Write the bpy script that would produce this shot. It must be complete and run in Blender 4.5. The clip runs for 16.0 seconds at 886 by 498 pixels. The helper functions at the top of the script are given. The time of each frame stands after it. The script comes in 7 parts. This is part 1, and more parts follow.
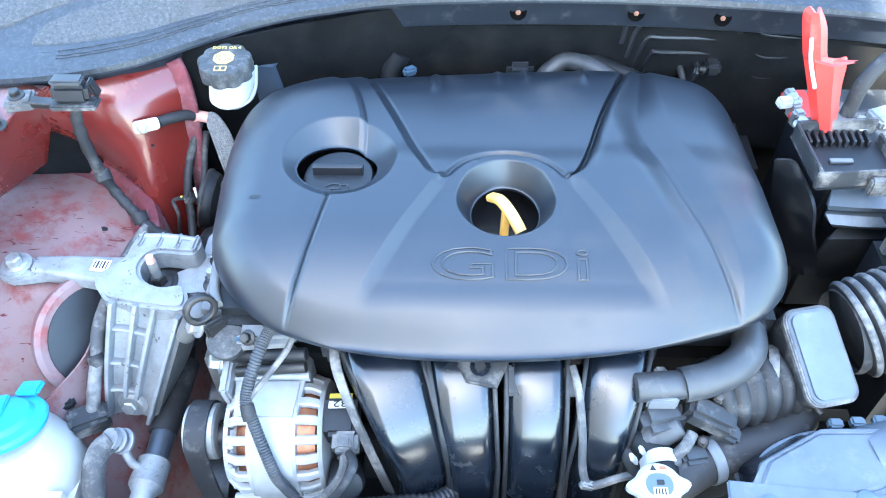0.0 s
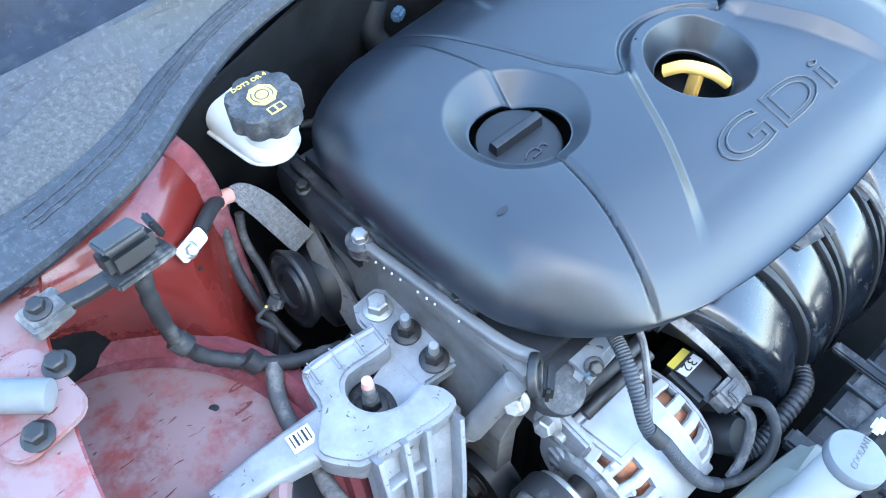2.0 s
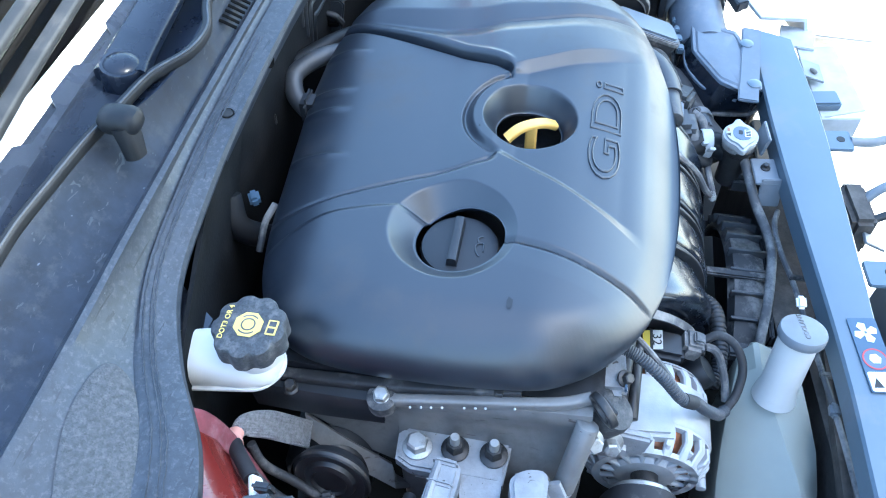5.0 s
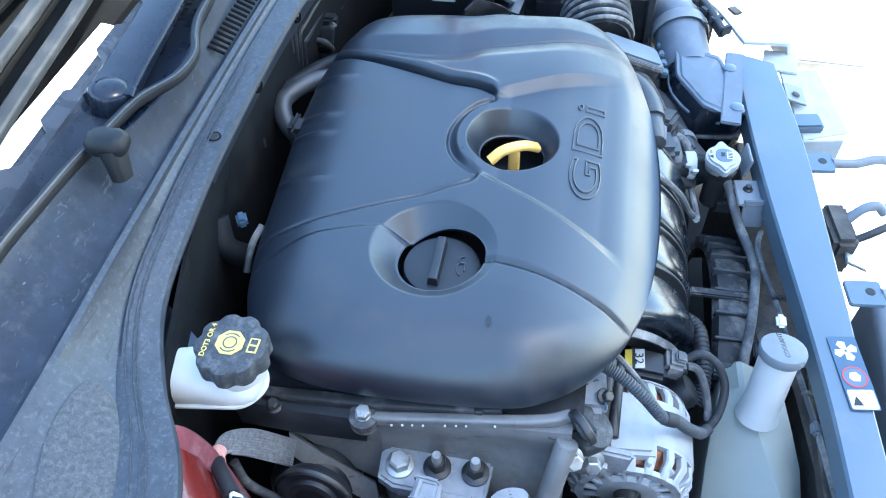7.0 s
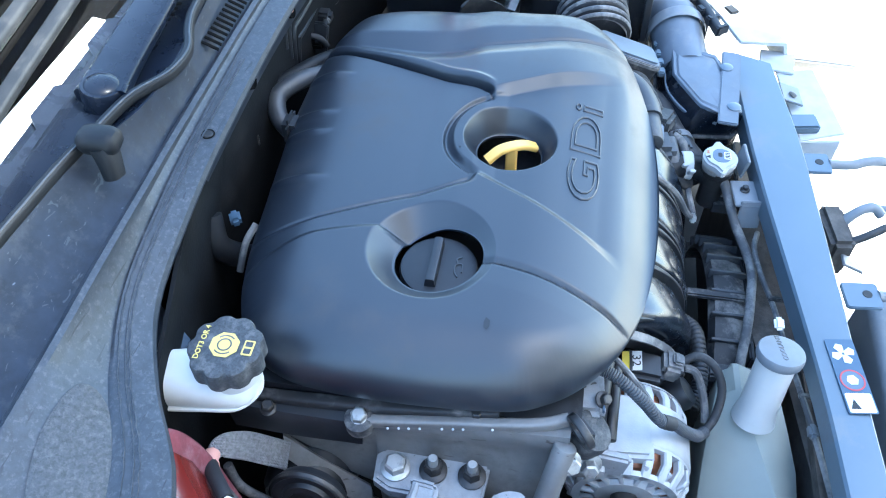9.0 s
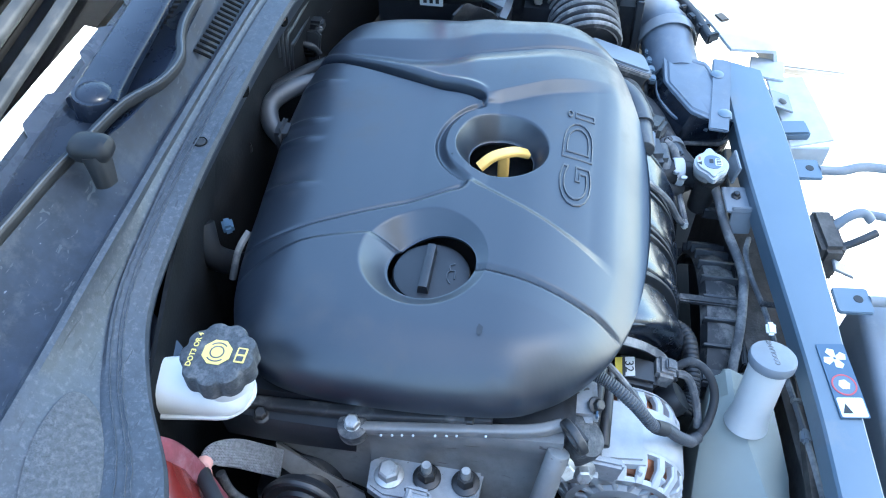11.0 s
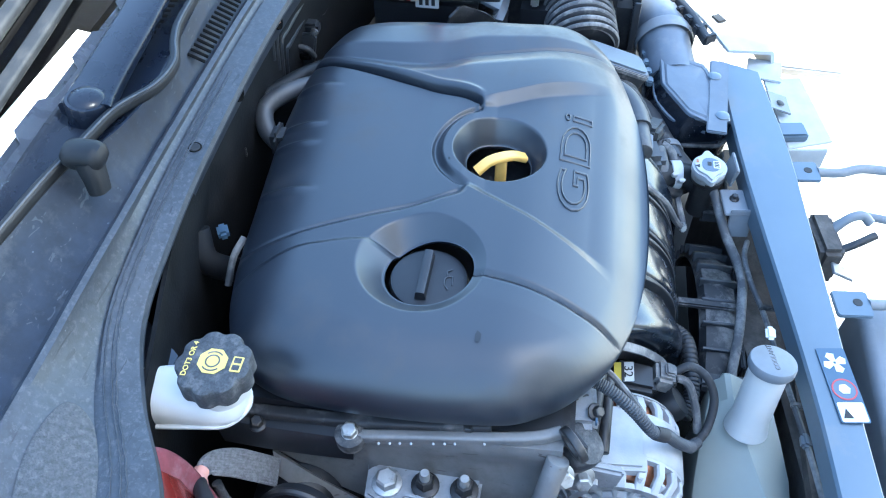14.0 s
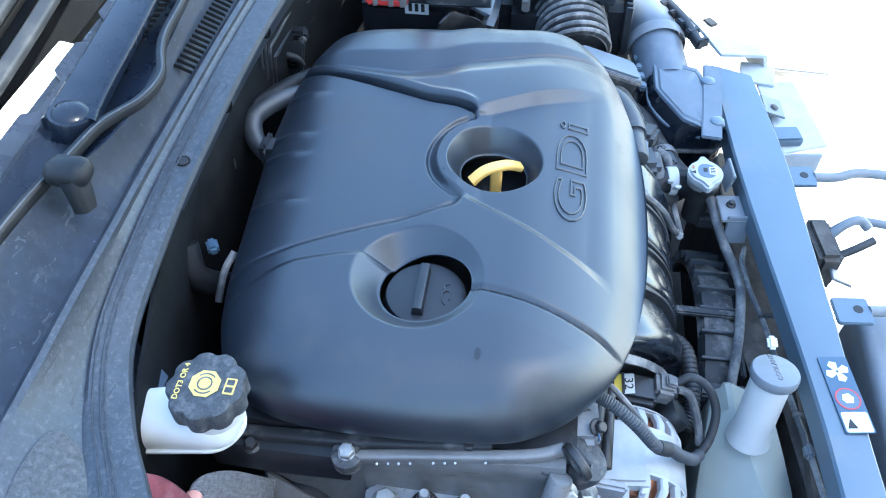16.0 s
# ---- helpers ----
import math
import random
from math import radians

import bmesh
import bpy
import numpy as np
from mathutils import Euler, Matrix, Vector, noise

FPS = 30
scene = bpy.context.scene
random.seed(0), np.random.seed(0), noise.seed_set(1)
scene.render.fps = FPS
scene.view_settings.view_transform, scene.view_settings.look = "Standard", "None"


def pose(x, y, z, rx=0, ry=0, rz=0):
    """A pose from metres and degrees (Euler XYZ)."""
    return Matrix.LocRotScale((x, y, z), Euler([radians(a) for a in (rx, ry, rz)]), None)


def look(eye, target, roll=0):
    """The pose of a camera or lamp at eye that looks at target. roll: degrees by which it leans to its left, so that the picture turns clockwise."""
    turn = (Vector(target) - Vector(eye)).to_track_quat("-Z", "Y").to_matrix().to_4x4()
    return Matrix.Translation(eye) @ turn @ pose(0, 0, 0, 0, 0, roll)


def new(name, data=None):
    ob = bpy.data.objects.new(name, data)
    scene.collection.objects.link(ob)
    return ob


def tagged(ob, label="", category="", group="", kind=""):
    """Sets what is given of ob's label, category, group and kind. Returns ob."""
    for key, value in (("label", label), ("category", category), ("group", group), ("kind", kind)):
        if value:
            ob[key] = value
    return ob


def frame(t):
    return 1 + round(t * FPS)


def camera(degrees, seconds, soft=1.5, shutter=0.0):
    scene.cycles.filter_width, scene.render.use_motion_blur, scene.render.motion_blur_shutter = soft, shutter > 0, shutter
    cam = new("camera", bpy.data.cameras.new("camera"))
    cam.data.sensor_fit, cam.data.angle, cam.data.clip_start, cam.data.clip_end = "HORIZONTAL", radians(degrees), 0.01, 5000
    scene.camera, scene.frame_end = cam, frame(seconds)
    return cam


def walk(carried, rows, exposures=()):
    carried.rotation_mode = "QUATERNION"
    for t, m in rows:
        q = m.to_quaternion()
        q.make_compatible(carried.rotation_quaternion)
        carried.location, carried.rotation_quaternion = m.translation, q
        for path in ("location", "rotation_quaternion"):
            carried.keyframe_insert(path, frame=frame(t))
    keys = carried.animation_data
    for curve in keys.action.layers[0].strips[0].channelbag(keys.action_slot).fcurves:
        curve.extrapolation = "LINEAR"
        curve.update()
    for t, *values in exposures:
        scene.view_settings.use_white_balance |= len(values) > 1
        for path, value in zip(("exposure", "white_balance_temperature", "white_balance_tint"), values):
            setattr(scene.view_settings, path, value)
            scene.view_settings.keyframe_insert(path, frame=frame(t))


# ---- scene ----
cam = camera(57.5, 16.0, soft=1.1)
PATH = [
    (0, (-0.041, -0.552, 1.484), (-0.102, 0.754, -0.03), -1.7),
    (0.5, (-0.051, -0.533, 1.46), (-0.102, 0.759, -0.066), -1.2),
    (1, (-0.217, -0.484, 1.422), (0.038, 0.722, -0.153), 0.5),
    (1.5, (-0.389, -0.367, 1.387), (0.077, 0.658, -0.267), -1.7),
    (2, (-0.538, -0.234, 1.383), (0.219, 0.639, -0.249), -1.5),
    (2.5, (-0.653, -0.164, 1.426), (0.376, 0.442, -0.178), -1.1),
    (3, (-0.706, -0.096, 1.447), (0.488, 0.32, -0.102), -0.4),
    (3.5, (-0.698, -0.037, 1.461), (0.54, 0.315, -0.071), -2.7),
    (4, (-0.681, -0.004, 1.472), (0.557, 0.26, -0.076), -3.4),
    (4.2, (-0.664, 0.007, 1.467), (0.571, 0.232, -0.09), -1.1),
    (6.3, (-0.684, -0.039, 1.477), (0.599, 0.271, -0.025), -3.8),
    (6.5, (-0.681, -0.032, 1.476), (0.611, 0.257, -0.022), -2.9),
    (7, (-0.679, -0.031, 1.475), (0.62, 0.243, -0.021), -2.2),
    (7.5, (-0.679, -0.033, 1.476), (0.617, 0.244, -0.022), -2.3),
    (8, (-0.677, -0.028, 1.475), (0.62, 0.24, -0.023), -1.9),
    (8.5, (-0.674, -0.027, 1.473), (0.624, 0.229, -0.027), -1.4),
    (9, (-0.67, -0.021, 1.472), (0.624, 0.224, -0.033), -1.0),
    (11.5, (-0.672, -0.023, 1.472), (0.642, 0.208, -0.018), -0.7),
    (12, (-0.671, -0.029, 1.474), (0.64, 0.207, -0.017), -0.8),
    (12.5, (-0.671, -0.024, 1.476), (0.644, 0.208, -0.013), -0.8),
    (13, (-0.67, -0.027, 1.476), (0.644, 0.21, -0.013), -1.0),
    (13.5, (-0.671, -0.021, 1.471), (0.651, 0.21, -0.012), -0.4),
    (14, (-0.663, -0.019, 1.471), (0.649, 0.202, -0.022), -0.6),
    (14.5, (-0.658, -0.015, 1.468), (0.661, 0.194, -0.021), -0.6),
    (15, (-0.652, -0.012, 1.466), (0.664, 0.174, -0.028), -0.5),
    (15.5, (-0.653, -0.012, 1.463), (0.665, 0.166, -0.03), -0.1),
    (16, (-0.645, -0.007, 1.465), (0.676, 0.182, -0.025), -0.3),
]
walk(cam, [(t, look(eye, target, roll)) for t, eye, target, roll in PATH], exposures=((0.0, 3.78, 6150, 0), (1.0, 3.78, 6150, 0), (2.0, 3.48, 6150, 0), (2.5, 3.50, 6150, 0), (3.0, 3.32, 6050, 0), (4.0, 3.18, 6000, 0), (7.0, 3.10, 5950, 0), (12.5, 3.02, 5900, 0), (16.0, 3.02, 5900, 0)))

# ---- world and light ----
world = bpy.data.worlds.new("world")
scene.world = world
world.use_nodes = True
SUN_EL, SUN_AZ = 54.0, 260.0          # degrees above the horizon; degrees from +x towards +y
sky = world.node_tree.nodes.new("ShaderNodeTexSky")
sky.sky_type, sky.sun_disc = "NISHITA", False
sky.dust_density, sky.air_density = 0.8, 1.0
sky.sun_elevation, sky.sun_rotation = radians(SUN_EL), radians(90 - SUN_AZ)
back = world.node_tree.nodes["Background"]
back.inputs["Strength"].default_value = 0.15
world.node_tree.links.new(sky.outputs["Color"], back.inputs["Color"])
sun = new("sun", bpy.data.lights.new("sun", "SUN"))
sun.data.energy, sun.data.angle, sun.data.color = 5.0, radians(0.5), (1.0, 0.95, 0.88)
TO_SUN = Vector((math.cos(radians(SUN_EL)) * math.cos(radians(SUN_AZ)), math.cos(radians(SUN_EL)) * math.sin(radians(SUN_AZ)), math.sin(radians(SUN_EL))))
sun.matrix_world = look(TO_SUN * 6, (0, 0, 0))


# ---- materials ----
def mat(name, color, rough=0.5, metal=0.0, var=0.2, scale=30.0, bump=0.15, grain=400.0, dirt=None, amount=0.0, dirt_scale=12.0, coat=0.0, wear=0.0, depth=0.001, spec=0.5, trans=0.0):
    """A surface with grain, mottling at a second scale and, where given, dirt of its own shape."""
    m = bpy.data.materials.new(name)
    m.use_nodes = True
    nt = m.node_tree
    b = nt.nodes["Principled BSDF"]
    link = nt.links.new
    co = nt.nodes.new("ShaderNodeTexCoord")

    def noise_tex(s, detail=4.0, rough_=0.6):
        n = nt.nodes.new("ShaderNodeTexNoise")
        n.inputs["Scale"].default_value, n.inputs["Detail"].default_value, n.inputs["Roughness"].default_value = s, detail, rough_
        link(co.outputs["Object"], n.inputs["Vector"])
        return n

    def ramp(source, lo, hi):
        r = nt.nodes.new("ShaderNodeMapRange")
        r.inputs["From Min"].default_value, r.inputs["From Max"].default_value = lo, hi
        link(source, r.inputs["Value"])
        return r

    def mix(fac, a, c):
        x = nt.nodes.new("ShaderNodeMix")
        x.data_type = "RGBA"
        link(fac, x.inputs["Factor"])
        for sock, v in ((x.inputs[6], a), (x.inputs[7], c)):
            if isinstance(v, tuple):
                sock.default_value = (*v, 1)
            else:
                link(v, sock)
        return x.outputs[2]

    mottle, fine = noise_tex(scale), noise_tex(grain, 3.0)
    lo = tuple(c * (1 - var) for c in color)
    hi = tuple(min(1, c * (1 + var)) for c in color)
    col = mix(ramp(mottle.outputs["Fac"], 0.3, 0.7).outputs[0], lo, hi)
    rough_in = ramp(mottle.outputs["Fac"], 0.25, 0.75)
    rough_in.inputs["To Min"].default_value, rough_in.inputs["To Max"].default_value = max(0.03, rough - 0.07), min(1, rough + 0.07)
    rough_out = rough_in.outputs[0]
    if dirt:
        d1 = noise_tex(dirt_scale, 7.0, 0.7)
        k = ramp(d1.outputs["Fac"], 0.62 - 0.3 * amount, 0.78 - 0.3 * amount)
        f2 = nt.nodes.new("ShaderNodeMath")
        f2.operation = "MULTIPLY"
        link(k.outputs[0], f2.inputs[0])
        f2.inputs[1].default_value = min(1.0, 0.45 + amount * 0.5)
        col = mix(f2.outputs[0], col, dirt)
        rr = nt.nodes.new("ShaderNodeMix")
        link(f2.outputs[0], rr.inputs[0])
        link(rough_out, rr.inputs[2])
        rr.inputs[3].default_value = 0.85
        rough_out = rr.outputs[0]
    if wear:
        w = noise_tex(120.0, 2.0, 0.5)
        col = mix(ramp(w.outputs["Fac"], 0.78 - wear * 0.2, 0.8 - wear * 0.2).outputs[0], col, tuple(min(1, c * 2.2 + 0.06) for c in color))
    link(col, b.inputs["Base Color"])
    link(rough_out, b.inputs["Roughness"])
    b.inputs["Metallic"].default_value = metal
    b.inputs["Specular IOR Level"].default_value = spec
    b.inputs["Coat Weight"].default_value = coat
    b.inputs["Coat Roughness"].default_value = 0.08
    b.inputs["Transmission Weight"].default_value = trans
    if bump:
        bm_ = nt.nodes.new("ShaderNodeBump")
        bm_.inputs["Strength"].default_value, bm_.inputs["Distance"].default_value = bump, depth
        link(fine.outputs["Fac"], bm_.inputs["Height"])
        link(bm_.outputs[0], b.inputs["Normal"])
    return m


DUST = (0.30, 0.28, 0.26)
M = {
    "cover": mat("cover_plastic", (0.0075, 0.011, 0.0180), 0.41, spec=0.85, coat=0.06, var=0.10, scale=9, bump=0.12, grain=1500, depth=0.0003, dirt=(0.048, 0.042, 0.039), amount=0.18, dirt_scale=7),
    "gloss_black": mat("glossy_black_plastic", (0.005, 0.008, 0.014), 0.24, spec=0.9, coat=0.10, var=0.3, bump=0.05, grain=900, depth=0.0003, dirt=(0.12, 0.115, 0.11), amount=0.05, dirt_scale=40),
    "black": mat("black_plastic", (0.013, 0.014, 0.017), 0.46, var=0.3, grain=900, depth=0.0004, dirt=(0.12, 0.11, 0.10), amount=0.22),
    "black_dusty": mat("dusty_black_plastic", (0.028, 0.029, 0.032), 0.6, var=0.3, grain=700, depth=0.0005, dirt=DUST, amount=0.45, dirt_scale=22),
    "rubber": mat("black_rubber", (0.022, 0.022, 0.024), 0.66, var=0.3, grain=900, depth=0.0004, dirt=(0.17, 0.16, 0.15), amount=0.3, dirt_scale=30),
    "hose": mat("grey_corrugated_rubber", (0.042, 0.045, 0.051), 0.5, spec=0.6, var=0.25, grain=700, depth=0.0004, dirt=(0.15, 0.145, 0.14), amount=0.28, dirt_scale=26),
    "grey_rubber": mat("dusty_grey_rubber", (0.085, 0.085, 0.088), 0.72, var=0.25, grain=900, depth=0.0004, dirt=DUST, amount=0.5, dirt_scale=30),
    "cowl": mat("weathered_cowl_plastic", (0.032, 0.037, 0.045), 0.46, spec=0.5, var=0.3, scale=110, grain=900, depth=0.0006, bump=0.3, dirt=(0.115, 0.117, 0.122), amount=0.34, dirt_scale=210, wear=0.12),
    "flange": mat("navy_flange_plastic", (0.013, 0.017, 0.026), 0.6, spec=0.3, var=0.2, scale=30, bump=0.1, grain=700, depth=0.0004, dirt=(0.085, 0.088, 0.095), amount=0.22, dirt_scale=40),
    "grime": mat("brown_dusty_panel", (0.060, 0.052, 0.046), 0.8, var=0.3, scale=60, bump=0.5, grain=300, depth=0.001, dirt=(0.13, 0.115, 0.10), amount=0.45, dirt_scale=24),
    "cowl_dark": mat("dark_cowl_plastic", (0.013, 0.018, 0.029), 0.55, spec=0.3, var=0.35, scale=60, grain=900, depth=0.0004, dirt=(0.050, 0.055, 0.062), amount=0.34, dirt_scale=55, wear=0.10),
    "wiper": mat("wiper_arm_paint", (0.007, 0.010, 0.018), 0.28, spec=0.22, var=0.15, bump=0.05, grain=900, depth=0.0003),
    "felt": mat("dusty_felt_pad", (0.072, 0.074, 0.078), 0.9, var=0.3, scale=260, bump=0.9, grain=600, depth=0.002, dirt=(0.14, 0.14, 0.142), amount=0.40, dirt_scale=240),
    "alu": mat("cast_aluminium", (0.29, 0.295, 0.305), 0.58, metal=0.35, var=0.2, scale=45, bump=0.55, grain=320, depth=0.0008, dirt=(0.20, 0.185, 0.17), amount=0.28, dirt_scale=30),
    "alu_dirty": mat("grimy_cast_aluminium", (0.205, 0.197, 0.19), 0.55, metal=0.4, var=0.16, scale=35, bump=0.3, grain=600, depth=0.0006, dirt=(0.15, 0.136, 0.125), amount=0.34, dirt_scale=18),
    "alu_bright": mat("bright_aluminium_housing", (0.40, 0.405, 0.41), 0.6, metal=0.25, var=0.1, scale=60, bump=0.3, grain=500, depth=0.0005, dirt=(0.33, 0.31, 0.29), amount=0.16, dirt_scale=34),
    "steel": mat("zinc_steel", (0.42, 0.42, 0.41), 0.46, metal=0.75, var=0.15, scale=90, bump=0.15, dirt=(0.16, 0.13, 0.10), amount=0.25, dirt_scale=60),
    "steel_dark": mat("dark_steel", (0.05, 0.048, 0.048), 0.42, metal=0.6, var=0.25, bump=0.15, dirt=(0.15, 0.13, 0.11), amount=0.25, dirt_scale=50),
    "rust": mat("rusty_steel", (0.30, 0.14, 0.09), 0.7, var=0.3, scale=200),
    "pipe": mat("blue_grey_metal_pipe", (0.075, 0.085, 0.105), 0.35, metal=0.4, var=0.15, bump=0.1, dirt=(0.15, 0.13, 0.11), amount=0.2),
    "copper": mat("copper_winding", (0.38, 0.16, 0.085), 0.42, metal=0.7, var=0.3, scale=120, grain=900),
    "red": mat("red_body_paint", (0.15, 0.017, 0.013), 0.27, var=0.12, scale=7, bump=0.04, grain=900, depth=0.0003, coat=0.6, dirt=(0.21, 0.095, 0.085), amount=0.26, dirt_scale=9),
    "sealant": mat("rose_seam_sealant", (0.17, 0.040, 0.050), 0.8, var=0.25, scale=80, bump=0.6, grain=220, depth=0.0012, dirt=(0.27, 0.14, 0.15), amount=0.4, dirt_scale=30),
    "red_dusty": mat("dusty_red_paint", (0.22, 0.060, 0.055), 0.5, var=0.25, scale=16, bump=0.12, grain=600, depth=0.0004, coat=0.1, dirt=(0.235, 0.165, 0.165), amount=0.84, dirt_scale=26),
    "support": mat("dark_grey_painted_steel", (0.078, 0.112, 0.145), 0.36, spec=0.9, var=0.08, scale=9, bump=0.06, grain=900, depth=0.0003, dirt=(0.17, 0.165, 0.16), amount=0.16, dirt_scale=12),
    "bracket": mat("grey_painted_bracket", (0.16, 0.17, 0.185), 0.45, var=0.12, bump=0.1, dirt=DUST, amount=0.25),
    # paler than the bracket grey: sunlight on the front plates put into the colour
    "sunny": mat("sunlit_and_pale_grey", (0.42, 0.43, 0.44), 0.5, var=0.12, bump=0.1, dirt=DUST, amount=0.2),
    # milky tank plastic darkened to carry the shade it stands in
    "milky_shade": mat("shaded_milky_plastic", (0.06, 0.08, 0.11), 0.4, var=0.1, bump=0.05),
    "duct": mat("dusty_blue_grey_plastic", (0.098, 0.116, 0.142), 0.42, spec=0.7, var=0.15, scale=30, bump=0.12, grain=700, depth=0.0004, dirt=(0.20, 0.20, 0.20), amount=0.25, dirt_scale=24),
    "white_tank": mat("translucent_white_plastic", (0.58, 0.565, 0.535), 0.42, var=0.06, scale=14, bump=0.06, grain=500, dirt=(0.46, 0.41, 0.33), amount=0.16, dirt_scale=14),
    "grey_tank": mat("milky_grey_plastic", (0.30, 0.31, 0.27), 0.42, var=0.08, scale=10, bump=0.06, grain=500, dirt=(0.30, 0.28, 0.25), amount=0.22, dirt_scale=14),
    "cap_black": mat("speckled_black_cap", (0.038, 0.040, 0.044), 0.62, var=0.5, scale=420, bump=0.4, grain=700, depth=0.0005, dirt=(0.15, 0.145, 0.14), amount=0.42, dirt_scale=80),
    "yellow": mat("yellow_plastic", (0.90, 0.52, 0.13), 0.4, var=0.07, scale=30, bump=0.05),
    "cream": mat("cream_print", (0.62, 0.47, 0.13), 0.6, var=0.05, bump=0.0),
    "print_yellow": mat("yellow_print", (0.80, 0.62, 0.10), 0.6, var=0.05, bump=0.0),
    "white": mat("white_label", (0.64, 0.64, 0.62), 0.55, var=0.05, bump=0.03, dirt=(0.5, 0.48, 0.44), amount=0.15, dirt_scale=40),
    "deep_black": mat("deep_black_rubber", (0.009, 0.010, 0.012), 0.55, spec=0.3, var=0.3, bump=0.1, dirt=(0.03, 0.03, 0.032), amount=0.2, dirt_scale=30),
    # black of unlit gaps and slots, put into the colour
    "void": mat("unlit_black", (0.003, 0.003, 0.0032), 0.9, spec=0.05, var=0.2, bump=0.0),
    "ink": mat("black_ink", (0.015, 0.015, 0.016), 0.6, var=0.05, bump=0.0),
    "red_print": mat("red_print", (0.42, 0.06, 0.07), 0.6, var=0.05, bump=0.0),
    "pale_print": mat("pale_blue_print", (0.10, 0.13, 0.17), 0.45, var=0.05, bump=0.0),
    "blue_print": mat("blue_label", (0.05, 0.09, 0.14), 0.5, var=0.06, bump=0.02),
    "blue_cap": mat("sky_blue_plastic", (0.06, 0.40, 0.68), 0.35, var=0.06, scale=20, bump=0.05),
    "red_cap": mat("red_terminal_plastic", (0.72, 0.055, 0.045), 0.4, var=0.1, scale=20, bump=0.06, dirt=(0.5, 0.25, 0.22), amount=0.15),
    "pink": mat("pink_sleeve", (0.72, 0.36, 0.30), 0.55, var=0.1, bump=0.05),
    # near-black: the deep bay's shade put into the colour, with faint grime
    "dark": mat("grimy_shade_black", (0.008, 0.0082, 0.0088), 0.8, spec=0.12, var=0.5, scale=25, bump=0.4, grain=250, depth=0.001, dirt=(0.018, 0.016, 0.0145), amount=0.25),
    "fin": mat("radiator_fin", (0.055, 0.052, 0.05), 0.7, metal=0.2, var=0.35, scale=120, bump=0.6, grain=700, dirt=(0.16, 0.145, 0.13), amount=0.4),
    "concrete": mat("pale_concrete", (0.52, 0.49, 0.45), 0.9, var=0.14, scale=3, bump=0.5, grain=60, depth=0.004, dirt=(0.36, 0.33, 0.29), amount=0.3, dirt_scale=2.2),
    "card": mat("brown_cardboard", (0.58, 0.47, 0.33), 0.85, var=0.08, scale=20, bump=0.1, dirt=(0.40, 0.30, 0.19), amount=0.2, dirt_scale=6),
    # very pale, so the strip of dashboard looks sunlit
    "dash": mat("sunlit_pale_dash", (0.80, 0.79, 0.76), 0.8, var=0.08, scale=30, bump=0.4, grain=500),
    "plaster": mat("plaster_wall", (0.52, 0.47, 0.41), 0.9, var=0.08, scale=2, bump=0.3, grain=90, depth=0.002, dirt=(0.4, 0.35, 0.3), amount=0.25, dirt_scale=1.2),
}
glass = bpy.data.materials.new("windscreen_glass")
glass.use_nodes = True
glass.node_tree.nodes["Principled BSDF"].inputs["Transmission Weight"].default_value = 1.0
glass.node_tree.nodes["Principled BSDF"].inputs["Roughness"].default_value = 0.0
glass.node_tree.nodes["Principled BSDF"].inputs["IOR"].default_value = 1.05
M["glass"] = glass


def braid_material():
    m = mat("braided_copper_strap", (0.34, 0.34, 0.35), 0.5, metal=0.5, var=0.3, scale=300, bump=0.0, dirt=(0.25, 0.24, 0.23), amount=0.3)
    nt = m.node_tree
    co = nt.nodes["Texture Coordinate"]
    w1, w2 = nt.nodes.new("ShaderNodeTexWave"), nt.nodes.new("ShaderNodeTexWave")
    for w, d in ((w1, 1), (w2, -1)):
        mp = nt.nodes.new("ShaderNodeMapping")
        mp.inputs["Rotation"].default_value = (0, 0, radians(32 * d))
        nt.links.new(co.outputs["Object"], mp.inputs["Vector"])
        nt.links.new(mp.outputs[0], w.inputs["Vector"])
        w.inputs["Scale"].default_value = 150
    mx = nt.nodes.new("ShaderNodeMath")
    mx.operation = "MAXIMUM"
    nt.links.new(w1.outputs["Fac"], mx.inputs[0])
    nt.links.new(w2.outputs["Fac"], mx.inputs[1])
    bp = nt.nodes.new("ShaderNodeBump")
    bp.inputs["Strength"].default_value, bp.inputs["Distance"].default_value = 0.9, 0.002
    nt.links.new(mx.outputs[0], bp.inputs["Height"])
    nt.links.new(bp.outputs[0], nt.nodes["Principled BSDF"].inputs["Normal"])
    return m


M["braid"] = braid_material()


def scratch(m, color, scale, lo, stretch):
    """Adds streaky scratches of the bare colour below."""
    nt = m.node_tree
    b = nt.nodes["Principled BSDF"]
    old = b.inputs["Base Color"].links[0].from_socket
    mp, n, k, mx = (nt.nodes.new("ShaderNode" + q) for q in ("Mapping", "TexNoise", "MapRange", "Mix"))
    mp.inputs["Scale"].default_value = stretch
    mp.inputs["Rotation"].default_value = (0, 0, radians(35))
    n.inputs["Scale"].default_value, n.inputs["Detail"].default_value, n.inputs["Distortion"].default_value = scale, 3.0, 1.4
    k.inputs["From Min"].default_value, k.inputs["From Max"].default_value = lo, lo + 0.025
    mx.data_type = "RGBA"
    nt.links.new(nt.nodes["Texture Coordinate"].outputs["Object"], mp.inputs["Vector"])
    nt.links.new(mp.outputs[0], n.inputs["Vector"])
    nt.links.new(n.outputs["Fac"], k.inputs["Value"])
    nt.links.new(k.outputs[0], mx.inputs["Factor"])
    nt.links.new(old, mx.inputs[6])
    mx.inputs[7].default_value = (*color, 1)
    nt.links.new(mx.outputs[2], b.inputs["Base Color"])


